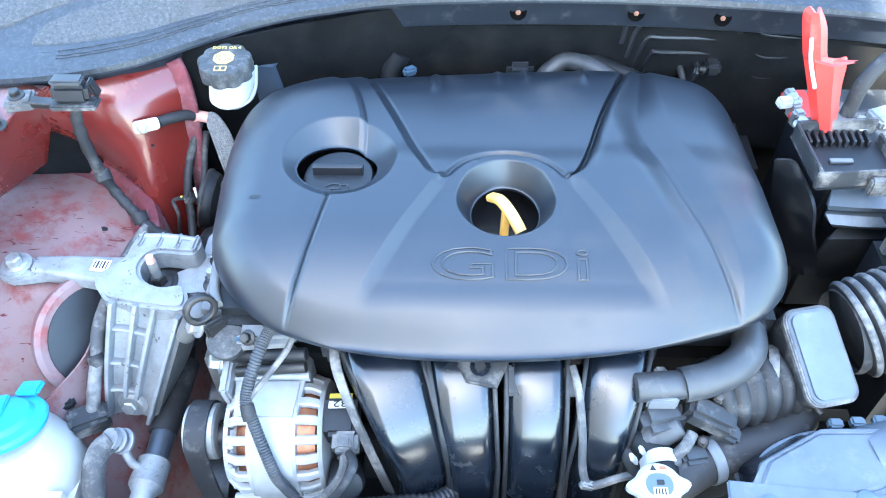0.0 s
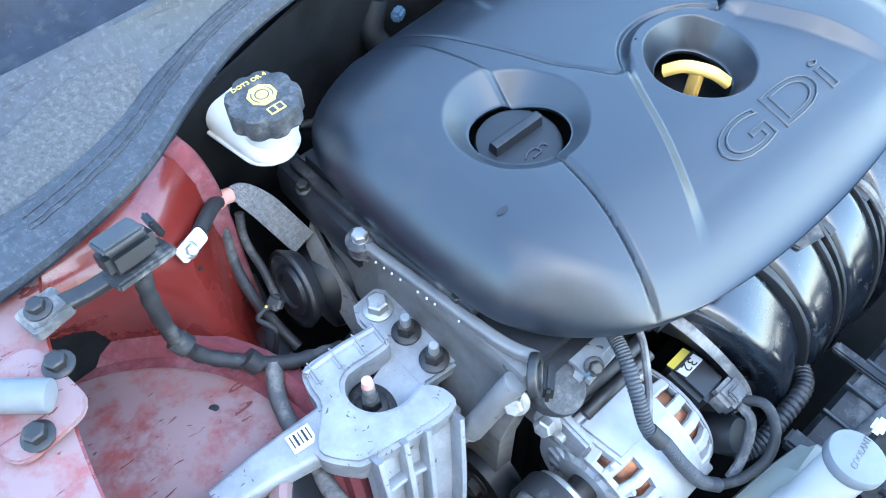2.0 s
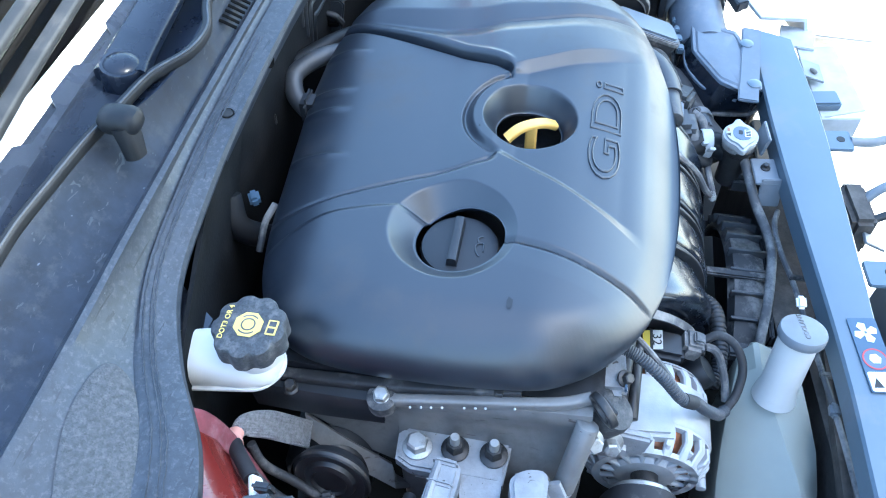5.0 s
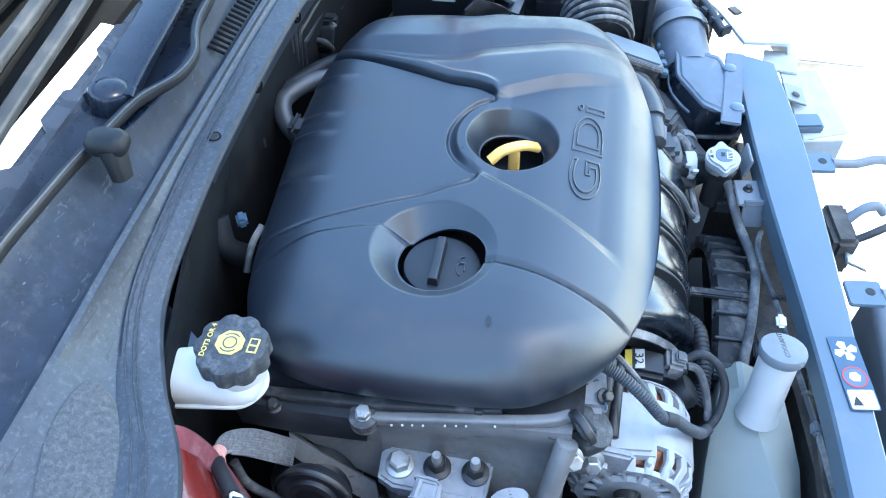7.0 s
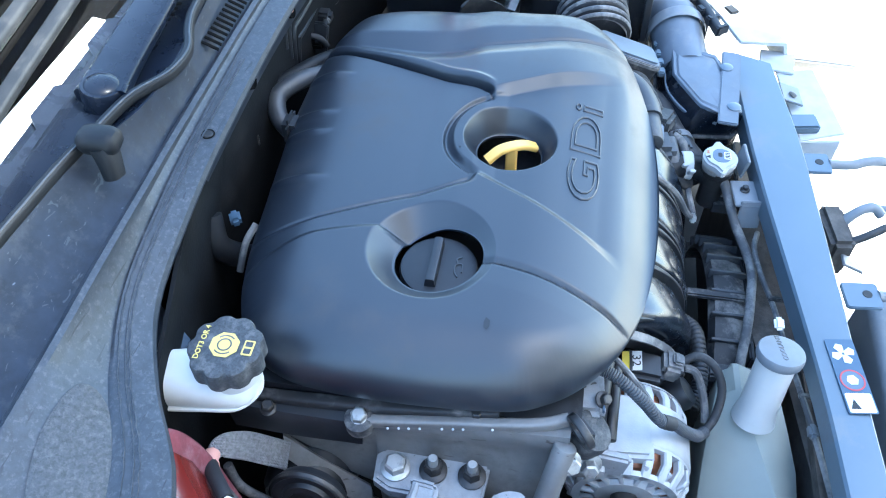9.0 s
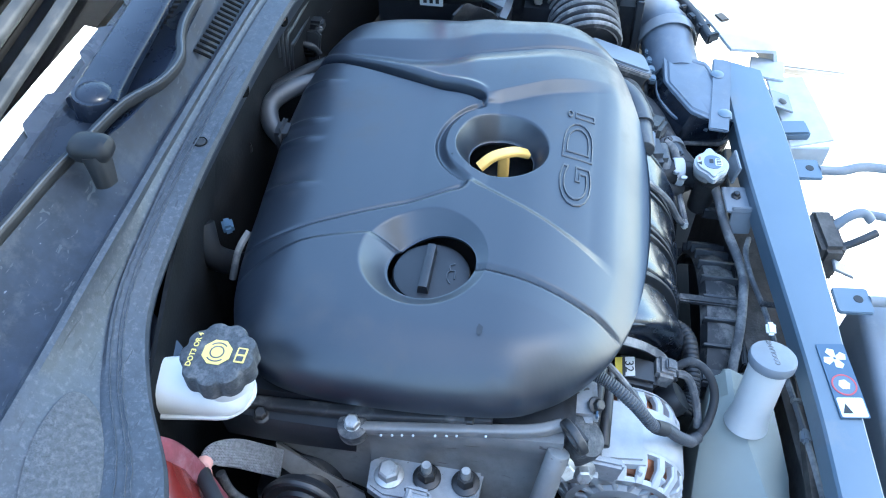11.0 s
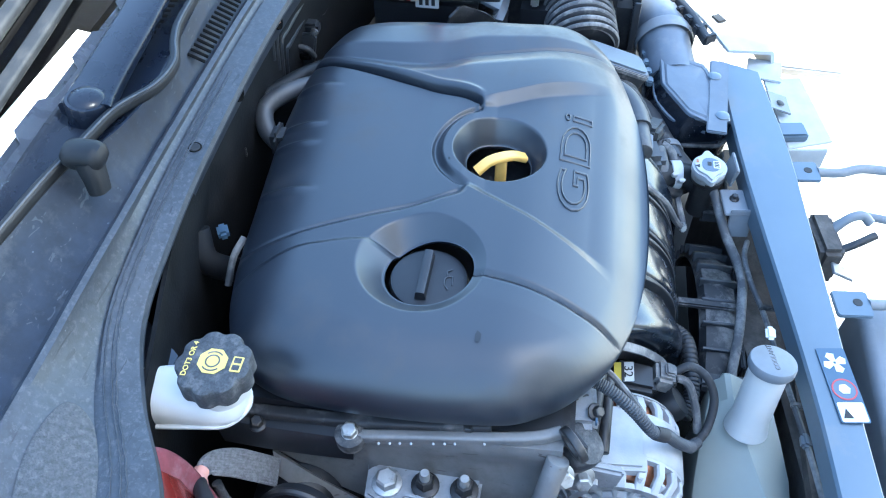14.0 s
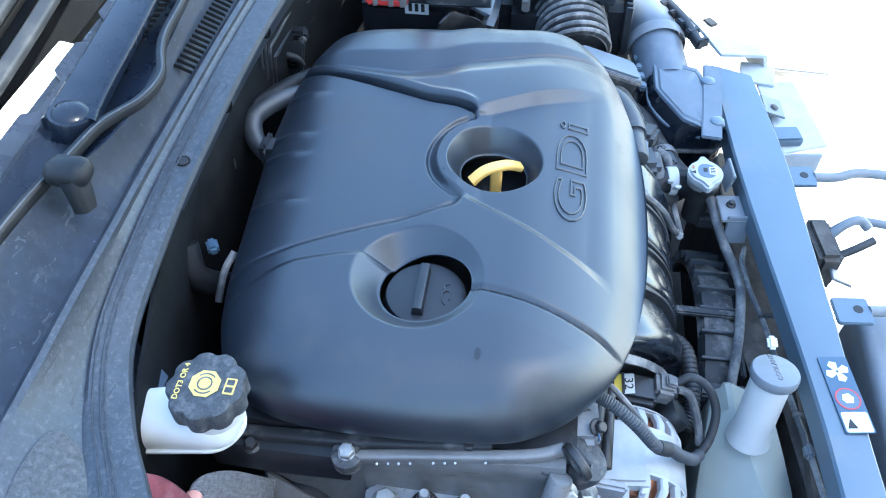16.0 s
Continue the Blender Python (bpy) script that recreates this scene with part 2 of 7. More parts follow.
scratch(M["red_dusty"], (0.12, 0.022, 0.02), 70.0, 0.66, (0.45, 1.5, 1.0))
scratch(M["gloss_black"], (0.06, 0.058, 0.056), 190.0, 0.74, (1, 1, 1))
scratch(M["cowl"], (0.018, 0.021, 0.027), 90.0, 0.66, (0.18, 2.2, 1.0))
scratch(M["cowl_dark"], (0.040, 0.046, 0.056), 110.0, 0.66, (0.6, 1.4, 1.0))
scratch(M["alu_dirty"], (0.105, 0.094, 0.086), 60.0, 0.68, (1.0, 0.4, 1.0))
scratch(M["alu"], (0.10, 0.095, 0.09), 110.0, 0.68, (1, 1, 1))

# ---- mesh building ----
ORIGIN = {}


def thing(name, loc, label, category, group="", kind=""):
    ob = new(name)
    ob.location = loc
    ob.empty_display_size = 0.02
    ORIGIN[ob.name] = Vector(loc)
    return tagged(ob, label, category, group, kind)


def part(name, bm, material, parent=None, label="", category="", group="", kind="", angle=38):
    """Links a bmesh, built in world coordinates, as one mesh object under a thing or part (or as a thing of its own)."""
    me = bpy.data.meshes.new(name)
    bmesh.ops.recalc_face_normals(bm, faces=bm.faces)
    if parent is None:
        xs = [v.co for v in bm.verts]
        o = Vector(((min(v.x for v in xs) + max(v.x for v in xs)) / 2, (min(v.y for v in xs) + max(v.y for v in xs)) / 2, min(v.z for v in xs)))
    else:
        o = ORIGIN[parent.name]
    bmesh.ops.translate(bm, verts=bm.verts, vec=-o)
    bm.to_mesh(me)
    bm.free()
    me.materials.append(M[material])
    me.shade_smooth()
    me.set_sharp_from_angle(angle=radians(angle))
    ob = new(name, me)
    if parent is None:
        ob.location = o
    else:
        ob.parent = parent
    ORIGIN[ob.name] = o
    return tagged(ob, label, category, group, kind)


def merge(*bms):
    out = bmesh.new()
    for b in bms:
        me = bpy.data.meshes.new("tmp")
        b.to_mesh(me)
        b.free()
        out.from_mesh(me)
        bpy.data.meshes.remove(me)
    return out


def frame_of(axis, up=(0, 0, 1)):
    """A turn whose z lies along axis and whose x is level where it can be."""
    z = Vector(axis).normalized()
    x = Vector(up).cross(z)
    if x.length < 1e-4:
        x = Vector((1, 0, 0))
    x.normalize()
    y = z.cross(x)
    return Matrix((x, y, z)).transposed()


def box(c, s, bev=0.002, rot=(0, 0, 0), seg=2):
    bm = bmesh.new()
    bmesh.ops.create_cube(bm, size=1)
    bmesh.ops.scale(bm, vec=s, verts=bm.verts)
    if bev:
        bmesh.ops.bevel(bm, geom=bm.edges[:], offset=min(bev, min(s) * 0.45), segments=seg, affect="EDGES")
    bmesh.ops.transform(bm, matrix=pose(*c, *rot), verts=bm.verts)
    return bm


def ring_loft(rings, caps=True, closed=False):
    bm = bmesh.new()
    vs = [[bm.verts.new(p) for p in r] for r in rings]
    n = len(rings[0])
    pairs = list(zip(vs, vs[1:])) + ([(vs[-1], vs[0])] if closed else [])
    for a, b in pairs:
        for i in range(n):
            j = (i + 1) % n
            bm.faces.new((a[i], a[j], b[j], b[i]))
    if caps and not closed:
        bm.faces.new(vs[0][::-1])
        bm.faces.new(vs[-1])
    return bm


def lathe(o, axis, profile, n=32, caps=True):
    """Rings of (radius, height) round an axis from the point o."""
    m, o = frame_of(axis), Vector(o)
    return ring_loft([[o + m @ Vector((r * math.cos(2 * math.pi * k / n), r * math.sin(2 * math.pi * k / n), h)) for k in range(n)] for r, h in profile], caps)


def cyl(a, b, r, r2=None, n=24, bev=0.0):
    a, b = Vector(a), Vector(b)
    h = (b - a).length
    r2 = r if r2 is None else r2
    prof = [(r, 0), (r2, h)] if not bev else [(r - bev, 0), (r - bev * 0.3, bev * 0.3), (r, bev), (r2, h - bev), (r2 - bev * 0.3, h - bev * 0.3), (r2 - bev, h)]
    return lathe(a, b - a, prof, n)


def smooth_path(pts, res=8, closed=False):
    p = [Vector(q) for q in pts]
    out, n = [], len(p)
    for i in range(n if closed else n - 1):
        if closed:
            a, b, c, d = p[(i - 1) % n], p[i], p[(i + 1) % n], p[(i + 2) % n]
        else:
            b, c = p[i], p[i + 1]
            a = p[i - 1] if i else b * 2 - c
            d = p[i + 2] if i + 2 < n else c * 2 - b
        for k in range(res):
            t = k / res
            out.append(0.5 * ((2 * b) + (c - a) * t + (2 * a - 5 * b + 4 * c - d) * t * t + (3 * b - a - 3 * c + d) * t ** 3))
    if not closed:
        out.append(p[-1])
    return out


def sweep(path, section, up=(0, 0, 1), caps=True):
    """A section (function of 0..1 giving points across, up) carried along a path."""
    n, rings, side = len(path), [], None
    for i, q in enumerate(path):
        d = (path[min(i + 1, n - 1)] - path[max(i - 1, 0)]).normalized()
        if side is None:
            side = d.cross(Vector(up))
            if side.length < 0.05:
                side = d.cross(Vector((1, 0, 0)))
        side = (side - d * side.dot(d)).normalized()
        top = side.cross(d)
        rings.append([q + side * u + top * v for u, v in section(i / (n - 1))])
    return ring_loft(rings, caps)


def tube(pts, r, n=12, res=8, flat=1.0):
    """A pipe along a smooth path; r is a radius or a function of 0..1."""
    f = r if callable(r) else (lambda u: r)
    return sweep(smooth_path(pts, res), lambda u: [(f(u) * math.cos(2 * math.pi * k / n), f(u) * flat * math.sin(2 * math.pi * k / n)) for k in range(n)])


def ribbed(pts, r, amp, count, n=20):
    """A corrugated hose with that many rings."""
    res = max(4, int(count * 8 / (len(pts) - 1)))
    return tube(pts, lambda u: r + amp * (abs(math.sin(math.pi * u * count)) ** 0.6 - 0.5), n, res)


def rounded(w, h, r, k=4):
    """Points of a rounded rectangle round (0, 0)."""
    r = min(r, w / 2 - 1e-5, h / 2 - 1e-5)
    out = []
    for cx, cy, a0 in ((w / 2 - r, h / 2 - r, 0), (-w / 2 + r, h / 2 - r, 90), (-w / 2 + r, -h / 2 + r, 180), (w / 2 - r, -h / 2 + r, 270)):
        for i in range(k + 1):
            a = radians(a0 + 90 * i / k)
            out.append((cx + r * math.cos(a), cy + r * math.sin(a)))
    return out


def prism(poly, m, h, bev=0.0):
    """A flat outline at the pose m, raised by h along its z."""
    bm = bmesh.new()
    f = bm.faces.new([bm.verts.new((x, y, 0)) for x, y in poly])
    up = bmesh.ops.extrude_face_region(bm, geom=[f])["geom"]
    bmesh.ops.translate(bm, verts=[v for v in up if isinstance(v, bmesh.types.BMVert)], vec=(0, 0, h))
    if bev:
        bmesh.ops.bevel(bm, geom=[e for e in bm.edges if all(abs(v.co.z - h) < 1e-7 for v in e.verts)], offset=bev, segments=2, affect="EDGES")
    bmesh.ops.transform(bm, matrix=m, verts=bm.verts)
    return bm


def sheet(fn, nu, nv, thick=0.0):
    """A surface fn(u, v) over 0..1, given a thickness below it."""
    bm = bmesh.new()
    vs = [[bm.verts.new(fn(i / nu, j / nv)) for j in range(nv + 1)] for i in range(nu + 1)]
    for i in range(nu):
        for j in range(nv):
            bm.faces.new((vs[i][j], vs[i + 1][j], vs[i + 1][j + 1], vs[i][j + 1]))
    if thick:
        bmesh.ops.recalc_face_normals(bm, faces=bm.faces)
        bmesh.ops.solidify(bm, geom=bm.faces[:], thickness=thick)
    return bm


def strips(lines, res=8, thick=0.003):
    """A panel that runs through several smooth lines of as many points each."""
    paths = [smooth_path(l, res) for l in lines]
    n = len(paths[0]) - 1
    return sheet(lambda u, v: paths[round(v * (len(paths) - 1))][round(u * n)], n, len(paths) - 1, thick)


def hex_bolt(p, axis, r=0.008, h=0.008, flange=1.5):
    """Parts of a flanged hexagon bolt as one mesh."""
    p, a = Vector(p), Vector(axis).normalized()
    return merge(lathe(p, a, [(r * flange, 0), (r * flange, 0.0015), (r * flange * 0.75, 0.003)], 20),
                 lathe(p + a * 0.003, a, [(r, 0), (r, h * 0.85), (r * 0.8, h)], 6))


def stud_nut(p, axis, r=0.009, h=0.010):
    p, a = Vector(p), Vector(axis).normalized()
    nut = merge(lathe(p, a, [(r * 1.5, 0), (r * 1.5, 0.002), (r * 1.1, 0.004)], 20), lathe(p + a * 0.003, a, [(r, 0), (r, h), (r * 0.85, h + 0.002)], 6))
    stud = lathe(p + a * 0.008, a, [(r * 0.55, 0), (r * 0.55, h + 0.006), (r * 0.45, h + 0.008)], 14)
    return nut, stud


def lettering(text, size, m, h=0.0008, bev=0.0, wide=1.0, ridge=False):
    """Raised letters of the built-in font, centred at the pose m."""
    c = bpy.data.curves.new("letters", "FONT")
    c.body, c.size, c.extrude, c.bevel_depth = text, size, h / 2, bev
    if ridge:
        c.fill_mode = "NONE"
    c.align_x, c.align_y, c.resolution_u = "CENTER", "CENTER", 4
    ob = bpy.data.objects.new("letters", c)
    scene.collection.objects.link(ob)
    me = bpy.data.meshes.new_from_object(ob.evaluated_get(bpy.context.evaluated_depsgraph_get()))
    bm = bmesh.new()
    bm.from_mesh(me)
    bpy.data.objects.remove(ob)
    bpy.data.curves.remove(c)
    bpy.data.meshes.remove(me)
    bmesh.ops.scale(bm, vec=(wide, 1, 1), verts=bm.verts)
    bmesh.ops.transform(bm, matrix=m, verts=bm.verts)
    return bm

# ---- setting: ground and added shade wall ----
part("ground", box((0, 0, -0.05), (400, 400, 0.1), 0), "concrete", label="pale sunlit concrete ground under and around the car", category="ground", kind="structure")
# unseen plain wall past the car's corner, added so its shade covers the engine bay
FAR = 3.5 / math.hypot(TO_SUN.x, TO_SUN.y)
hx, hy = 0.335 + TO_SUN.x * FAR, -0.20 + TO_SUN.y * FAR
SHADE_H = 0.99 + (0.44 - hy) / -TO_SUN.y * TO_SUN.z
part("shade_wall", box((hx - 6.0, hy - 2.0, SHADE_H / 2), (12.0, 4.0, SHADE_H), 0.02), "plaster", label="unseen plain wall added to keep the sun off the engine bay", category="wall", kind="structure")

# ---- red body: strut tower, inner wall, rails ----
body = thing("car_body", (-0.60, 0.06, 0.35), "dusty red painted inner body of the engine bay", "car body")
tower = lathe((-0.625, 0.06, 0), (0, 0, 1), [(0.03, 0.756), (0.09, 0.754), (0.125, 0.748), (0.145, 0.740), (0.160, 0.735), (0.178, 0.732), (0.186, 0.729), (0.190, 0.741), (0.197, 0.745), (0.206, 0.740), (0.213, 0.715), (0.218, 0.62), (0.225, 0.40)], 96)
for v in tower.verts:
    v.co.z -= 0.9 * max(0.0, 0.01 - v.co.y) + (0.0 if v.co.y > 0.01 else 0.01 - v.co.y) * 0.2
part("strut_tower", tower, "red_dusty", body, "red strut tower top greyed with dust")
band = lathe((-0.625, 0.06, 0), (0, 0, 1), [(0.172, 0.7345), (0.184, 0.7315), (0.189, 0.7430), (0.197, 0.7475), (0.207, 0.7420), (0.212, 0.730)], 96, False)
for v in band.verts:
    v.co.z -= 0.9 * max(0.0, 0.01 - v.co.y) + (0.0 if v.co.y > 0.01 else 0.01 - v.co.y) * 0.2
part("sealant_band", band, "sealant", body, "rough rose sealant band round the tower")
part("tower_hole", lathe((-0.498, 0.118, 0.7415), (0.25, 0.1, 1), [(0.0055, 0), (0.004, 0.0008)], 14), "ink", body, "small drain hole")
wall = strips([
    [(-0.70, 0.205, 0.888), (-0.62, 0.212, 0.888), (-0.55, 0.216, 0.888), (-0.49, 0.228, 0.888), (-0.44, 0.250, 0.888), (-0.400, 0.275, 0.886)],
    [(-0.70, 0.200, 0.880), (-0.62, 0.206, 0.880), (-0.55, 0.206, 0.880), (-0.485, 0.214, 0.880), (-0.44, 0.236, 0.880), (-0.398, 0.262, 0.878)],
    [(-0.70, 0.204, 0.860), (-0.62, 0.210, 0.860), (-0.55, 0.200, 0.858), (-0.475, 0.200, 0.858), (-0.440, 0.218, 0.858), (-0.396, 0.250, 0.850)],
    [(-0.70, 0.222, 0.820), (-0.62, 0.228, 0.820), (-0.55, 0.214, 0.820), (-0.480, 0.196, 0.818), (-0.443, 0.203, 0.812), (-0.400, 0.238, 0.800)],
    [(-0.70, 0.245, 0.775), (-0.62, 0.250, 0.775), (-0.55, 0.238, 0.775), (-0.490, 0.206, 0.772), (-0.446, 0.182, 0.765), (-0.408, 0.205, 0.740)],
    [(-0.70, 0.262, 0.738), (-0.62, 0.262, 0.738), (-0.55, 0.245, 0.738), (-0.490, 0.205, 0.735), (-0.440, 0.160, 0.715), (-0.405, 0.200, 0.620)],
    [(-0.70, 0.262, 0.60), (-0.62, 0.262, 0.60), (-0.55, 0.246, 0.60), (-0.485, 0.204, 0.58), (-0.43, 0.165, 0.56), (-0.405, 0.205, 0.40)],
], 10, 0.002)
part("inner_wall", wall, "red", body, "glossy red painted inner wall below the cowl")
rib = sweep(smooth_path([(-0.405, 0.266, 0.889), (-0.397, 0.256, 0.868), (-0.394, 0.246, 0.835), (-0.396, 0.236, 0.790), (-0.400, 0.225, 0.74), (-0.404, 0.210, 0.62), (-0.41, 0.21, 0.45)], 8), lambda u: rounded(0.020, 0.010, 0.004), up=(0, -1, 0.2))
part("wall_flange", rib, "sealant", body, "raised red seam flange")
# firewall is near-black: the shade behind the engine is in its colour
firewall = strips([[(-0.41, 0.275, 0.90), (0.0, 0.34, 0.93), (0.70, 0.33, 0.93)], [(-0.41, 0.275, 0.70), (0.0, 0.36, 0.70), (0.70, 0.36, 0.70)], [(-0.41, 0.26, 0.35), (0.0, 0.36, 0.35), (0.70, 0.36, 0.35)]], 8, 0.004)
part("firewall", firewall, "dark", body, "firewall behind the engine, its shade put in as near-black colour")
rail = strips([
    [(-0.545, 0.214, 0.8905), (-0.562, 0.170, 0.891), (-0.574, 0.120, 0.891), (-0.590, 0.04, 0.889), (-0.605, -0.10, 0.880), (-0.620, -0.40, 0.845)],
    [(-0.60, 0.212, 0.896), (-0.605, 0.170, 0.897), (-0.61, 0.120, 0.897), (-0.625, 0.04, 0.895), (-0.64, -0.10, 0.886), (-0.66, -0.40, 0.851)],
    [(-0.80, 0.210, 0.900), (-0.80, 0.170, 0.900), (-0.80, 0.120, 0.900), (-0.80, 0.04, 0.898), (-0.80, -0.10, 0.890), (-0.80, -0.40, 0.855)],
], 10, 0.003)
part("fender_rail", rail, "red_dusty", body, "dusty red upper fender rail")
apron_up = strips([
    [(-0.545, 0.214, 0.890), (-0.562, 0.170, 0.8905), (-0.574, 0.120, 0.8905), (-0.590, 0.04, 0.8885), (-0.605, -0.10, 0.8795), (-0.620, -0.40, 0.8445)],
    [(-0.560, 0.214, 0.840), (-0.585, 0.170, 0.84), (-0.60, 0.12, 0.84), (-0.62, 0.04, 0.84), (-0.62, -0.10, 0.80), (-0.62, -0.40, 0.76)],
    [(-0.60, 0.222, 0.760), (-0.63, 0.170, 0.76), (-0.66, 0.12, 0.76), (-0.66, 0.04, 0.76), (-0.60, -0.10, 0.70), (-0.58, -0.40, 0.66)],
], 10, 0.002)
part("upper_apron", apron_up, "red", body, "red inner fender side")
apron = strips([
    [(-0.50, 0.05, 0.725), (-0.475, -0.04, 0.715), (-0.52, -0.12, 0.70), (-0.575, -0.20, 0.69), (-0.585, -0.40, 0.66)],
    [(-0.465, 0.05, 0.66), (-0.475, -0.04, 0.655), (-0.50, -0.12, 0.64), (-0.52, -0.20, 0.62), (-0.53, -0.40, 0.60)],
    [(-0.43, 0.05, 0.58), (-0.43, -0.04, 0.58), (-0.44, -0.12, 0.57), (-0.45, -0.20, 0.55), (-0.46, -0.40, 0.54)],
    [(-0.415, 0.05, 0.38), (-0.415, -0.04, 0.38), (-0.42, -0.12, 0.38), (-0.43, -0.20, 0.38), (-0.44, -0.40, 0.38)],
], 10, 0.002)
part("side_apron", apron, "red_dusty", body, "red side apron running forward, streaked with dirt")
part("access_hole", lathe((-0.472, -0.016, 0.703), (0.72, -0.48, 0.5), [(0.076, -0.010), (0.076, 0.000), (0.070, 0.003), (0.062, 0.001)], 40), "red_dusty", body)
part("access_plug", lathe((-0.472, -0.016, 0.703), (0.72, -0.48, 0.5), [(0.066, -0.004), (0.061, 0.002), (0.042, 0.005), (0.01, 0.006)], 40), "black", body, "black rubber plug in the apron")
for k, q in enumerate(((-0.438, 0.2015, 0.806), (-0.460, 0.1975, 0.812), (-0.425, 0.2145, 0.79))):
    part("wall_hole", lathe(q, (0.35, -0.93, 0.1), [(0.0022, -0.001), (0.0018, 0.001)], 12), "ink", body)
# hood hinge on the rail
hinge = thing("folded_hinge", (-0.585, 0.125, 0.893), "dusty folded hood hinge with two bolts on the red fender rail", "hinge")
part("plate", prism(rounded(0.060, 0.075, 0.016), pose(-0.597, 0.118, 0.8975, 0, 0, 8), 0.004, 0.0015), "red_dusty", hinge)
part("barrel", cyl((-0.580, 0.104, 0.910), (-0.606, 0.126, 0.912), 0.0115, n=24, bev=0.002), "bracket", hinge, "grey steel barrel")
for q in ((-0.567, 0.128, 0.9005), (-0.600, 0.090, 0.9005)):
    part("bolt", hex_bolt(q, (0, 0, 1), 0.0075, 0.007), "steel_dark", hinge)
part("rod", tube([(-0.60, 0.118, 0.915), (-0.63, 0.125, 0.916), (-0.66, 0.16, 0.914), (-0.70, 0.21, 0.912)], 0.004, 8), "steel", hinge)

# ---- cowl ----
X = (0.66, 0.40, 0.14, -0.10, -0.22, -0.30, -0.37, -0.44, -0.52, -0.60, -0.70)
LIP_Y = (0.255, 0.287, 0.305, 0.305, 0.305, 0.300, 0.272, 0.229, 0.206, 0.197, 0.192)
LIP_Z = (0.925, 0.942, 0.949, 0.949, 0.935, 0.921, 0.914, 0.914, 0.912, 0.911, 0.912)
IN_Y = (0.285, 0.315, 0.331, 0.333, 0.332, 0.327, 0.306, 0.270, 0.249, 0.242, 0.238)
IN_Z = (0.931, 0.947, 0.953, 0.952, 0.943, 0.933, 0.925, 0.923, 0.920, 0.918, 0.918)
RG_Y = (0.305, 0.328, 0.340, 0.343, 0.343, 0.343, 0.342, 0.342, 0.343, 0.346, 0.35)
RG_Z = (0.942, 0.957, 0.962, 0.961, 0.960, 0.959, 0.958, 0.957, 0.956, 0.952, 0.945)
SL_Y = (0.345, 0.372, 0.374, 0.356, 0.390, 0.399, 0.405, 0.410, 0.415, 0.418, 0.42)
SL_Z = (0.985, 0.998, 1.000, 1.000, 0.999, 0.997, 0.995, 0.990, 0.982, 0.972, 0.955)
cowl = thing("cowl_panel", (0.0, 0.33, 0.90), "weathered grey plastic cowl panel below the windscreen", "cowl panel")
lip = [Vector(q) for q in zip(X, LIP_Y, LIP_Z)]
inn = [Vector(q) for q in zip(X, IN_Y, IN_Z)]
rdg = [Vector(q) for q in zip(X, RG_Y, RG_Z)]
sel = [Vector(q) for q in zip(X, SL_Y, SL_Z)]
down = Vector((0, 0.004, -0.044))
front = strips([[p + down * 1.25 + Vector((0, 0.026, 0)) for p in lip], [p + down * 1.15 + Vector((0, 0.020, 0)) for p in lip], [p + Vector((0, 0.019, -0.010)) for p in lip], [p + Vector((0, 0.001, -0.006)) for p in lip]], 8, 0.003)
part("front_flange", front, "flange", cowl, "dark blue-grey front flange")
# added sheet closing the gap, coloured near-black for the shade there
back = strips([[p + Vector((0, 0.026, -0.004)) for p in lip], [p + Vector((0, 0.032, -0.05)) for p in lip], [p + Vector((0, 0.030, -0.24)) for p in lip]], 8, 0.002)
part("flange_shade_sheet", back, "dark", cowl, "added near-black sheet standing in for shade under the cowl")
ledge = strips([[p + Vector((0, 0, -0.006)) for p in lip], [p + Vector((0, 0.0015, 0)) for p in lip], [p + (q - p) * 0.3 for p, q in zip(lip, inn)], inn,
                [q + (r - q) * 0.12 + Vector((0, 0, -0.005)) for q, r in zip(inn, rdg)], [q + (r - q) * 0.75 + Vector((0, 0, -0.004)) for q, r in zip(inn, rdg)],
                [r + Vector((0, -0.004, 0.001)) for r in rdg], [r + Vector((0, 0.001, 0.003)) for r in rdg], [r + Vector((0, 0.006, 0.000)) for r in rdg]], 8, 0.003)
part("ledge", ledge, "cowl", cowl, "dusty scuffed ledge with a raised bead")
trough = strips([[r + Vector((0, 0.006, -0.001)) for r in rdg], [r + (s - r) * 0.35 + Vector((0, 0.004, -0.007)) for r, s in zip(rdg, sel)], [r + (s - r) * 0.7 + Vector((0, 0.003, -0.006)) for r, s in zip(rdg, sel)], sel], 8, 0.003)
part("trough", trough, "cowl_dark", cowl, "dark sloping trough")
top = strips([[s + Vector((0, 0.002, -0.002)) for s in sel], [s + Vector((0, 0.02, -0.006)) for s in sel], [Vector((s.x, 0.455, s.z - 0.004)) for s in sel], [Vector((s.x, 0.47, s.z - 0.03)) for s in sel]], 8, 0.003)
part("top_panel", top, "wiper", cowl, "smooth dark panel under the wipers")
for k in range(3):
    o = (0.62, 0.72, 0.90)[k]
    line = smooth_path([p + (q - p) * o for p, q in zip(lip, inn)], 8)[20:66]
    part("score_line", sweep([q + Vector((0, 0.0006 * math.sin(3.1 * i + k), 0.0004)) for i, q in enumerate(line)], lambda u: rounded(0.0014, 0.0014, 0.0005, 2)), "cowl", cowl)
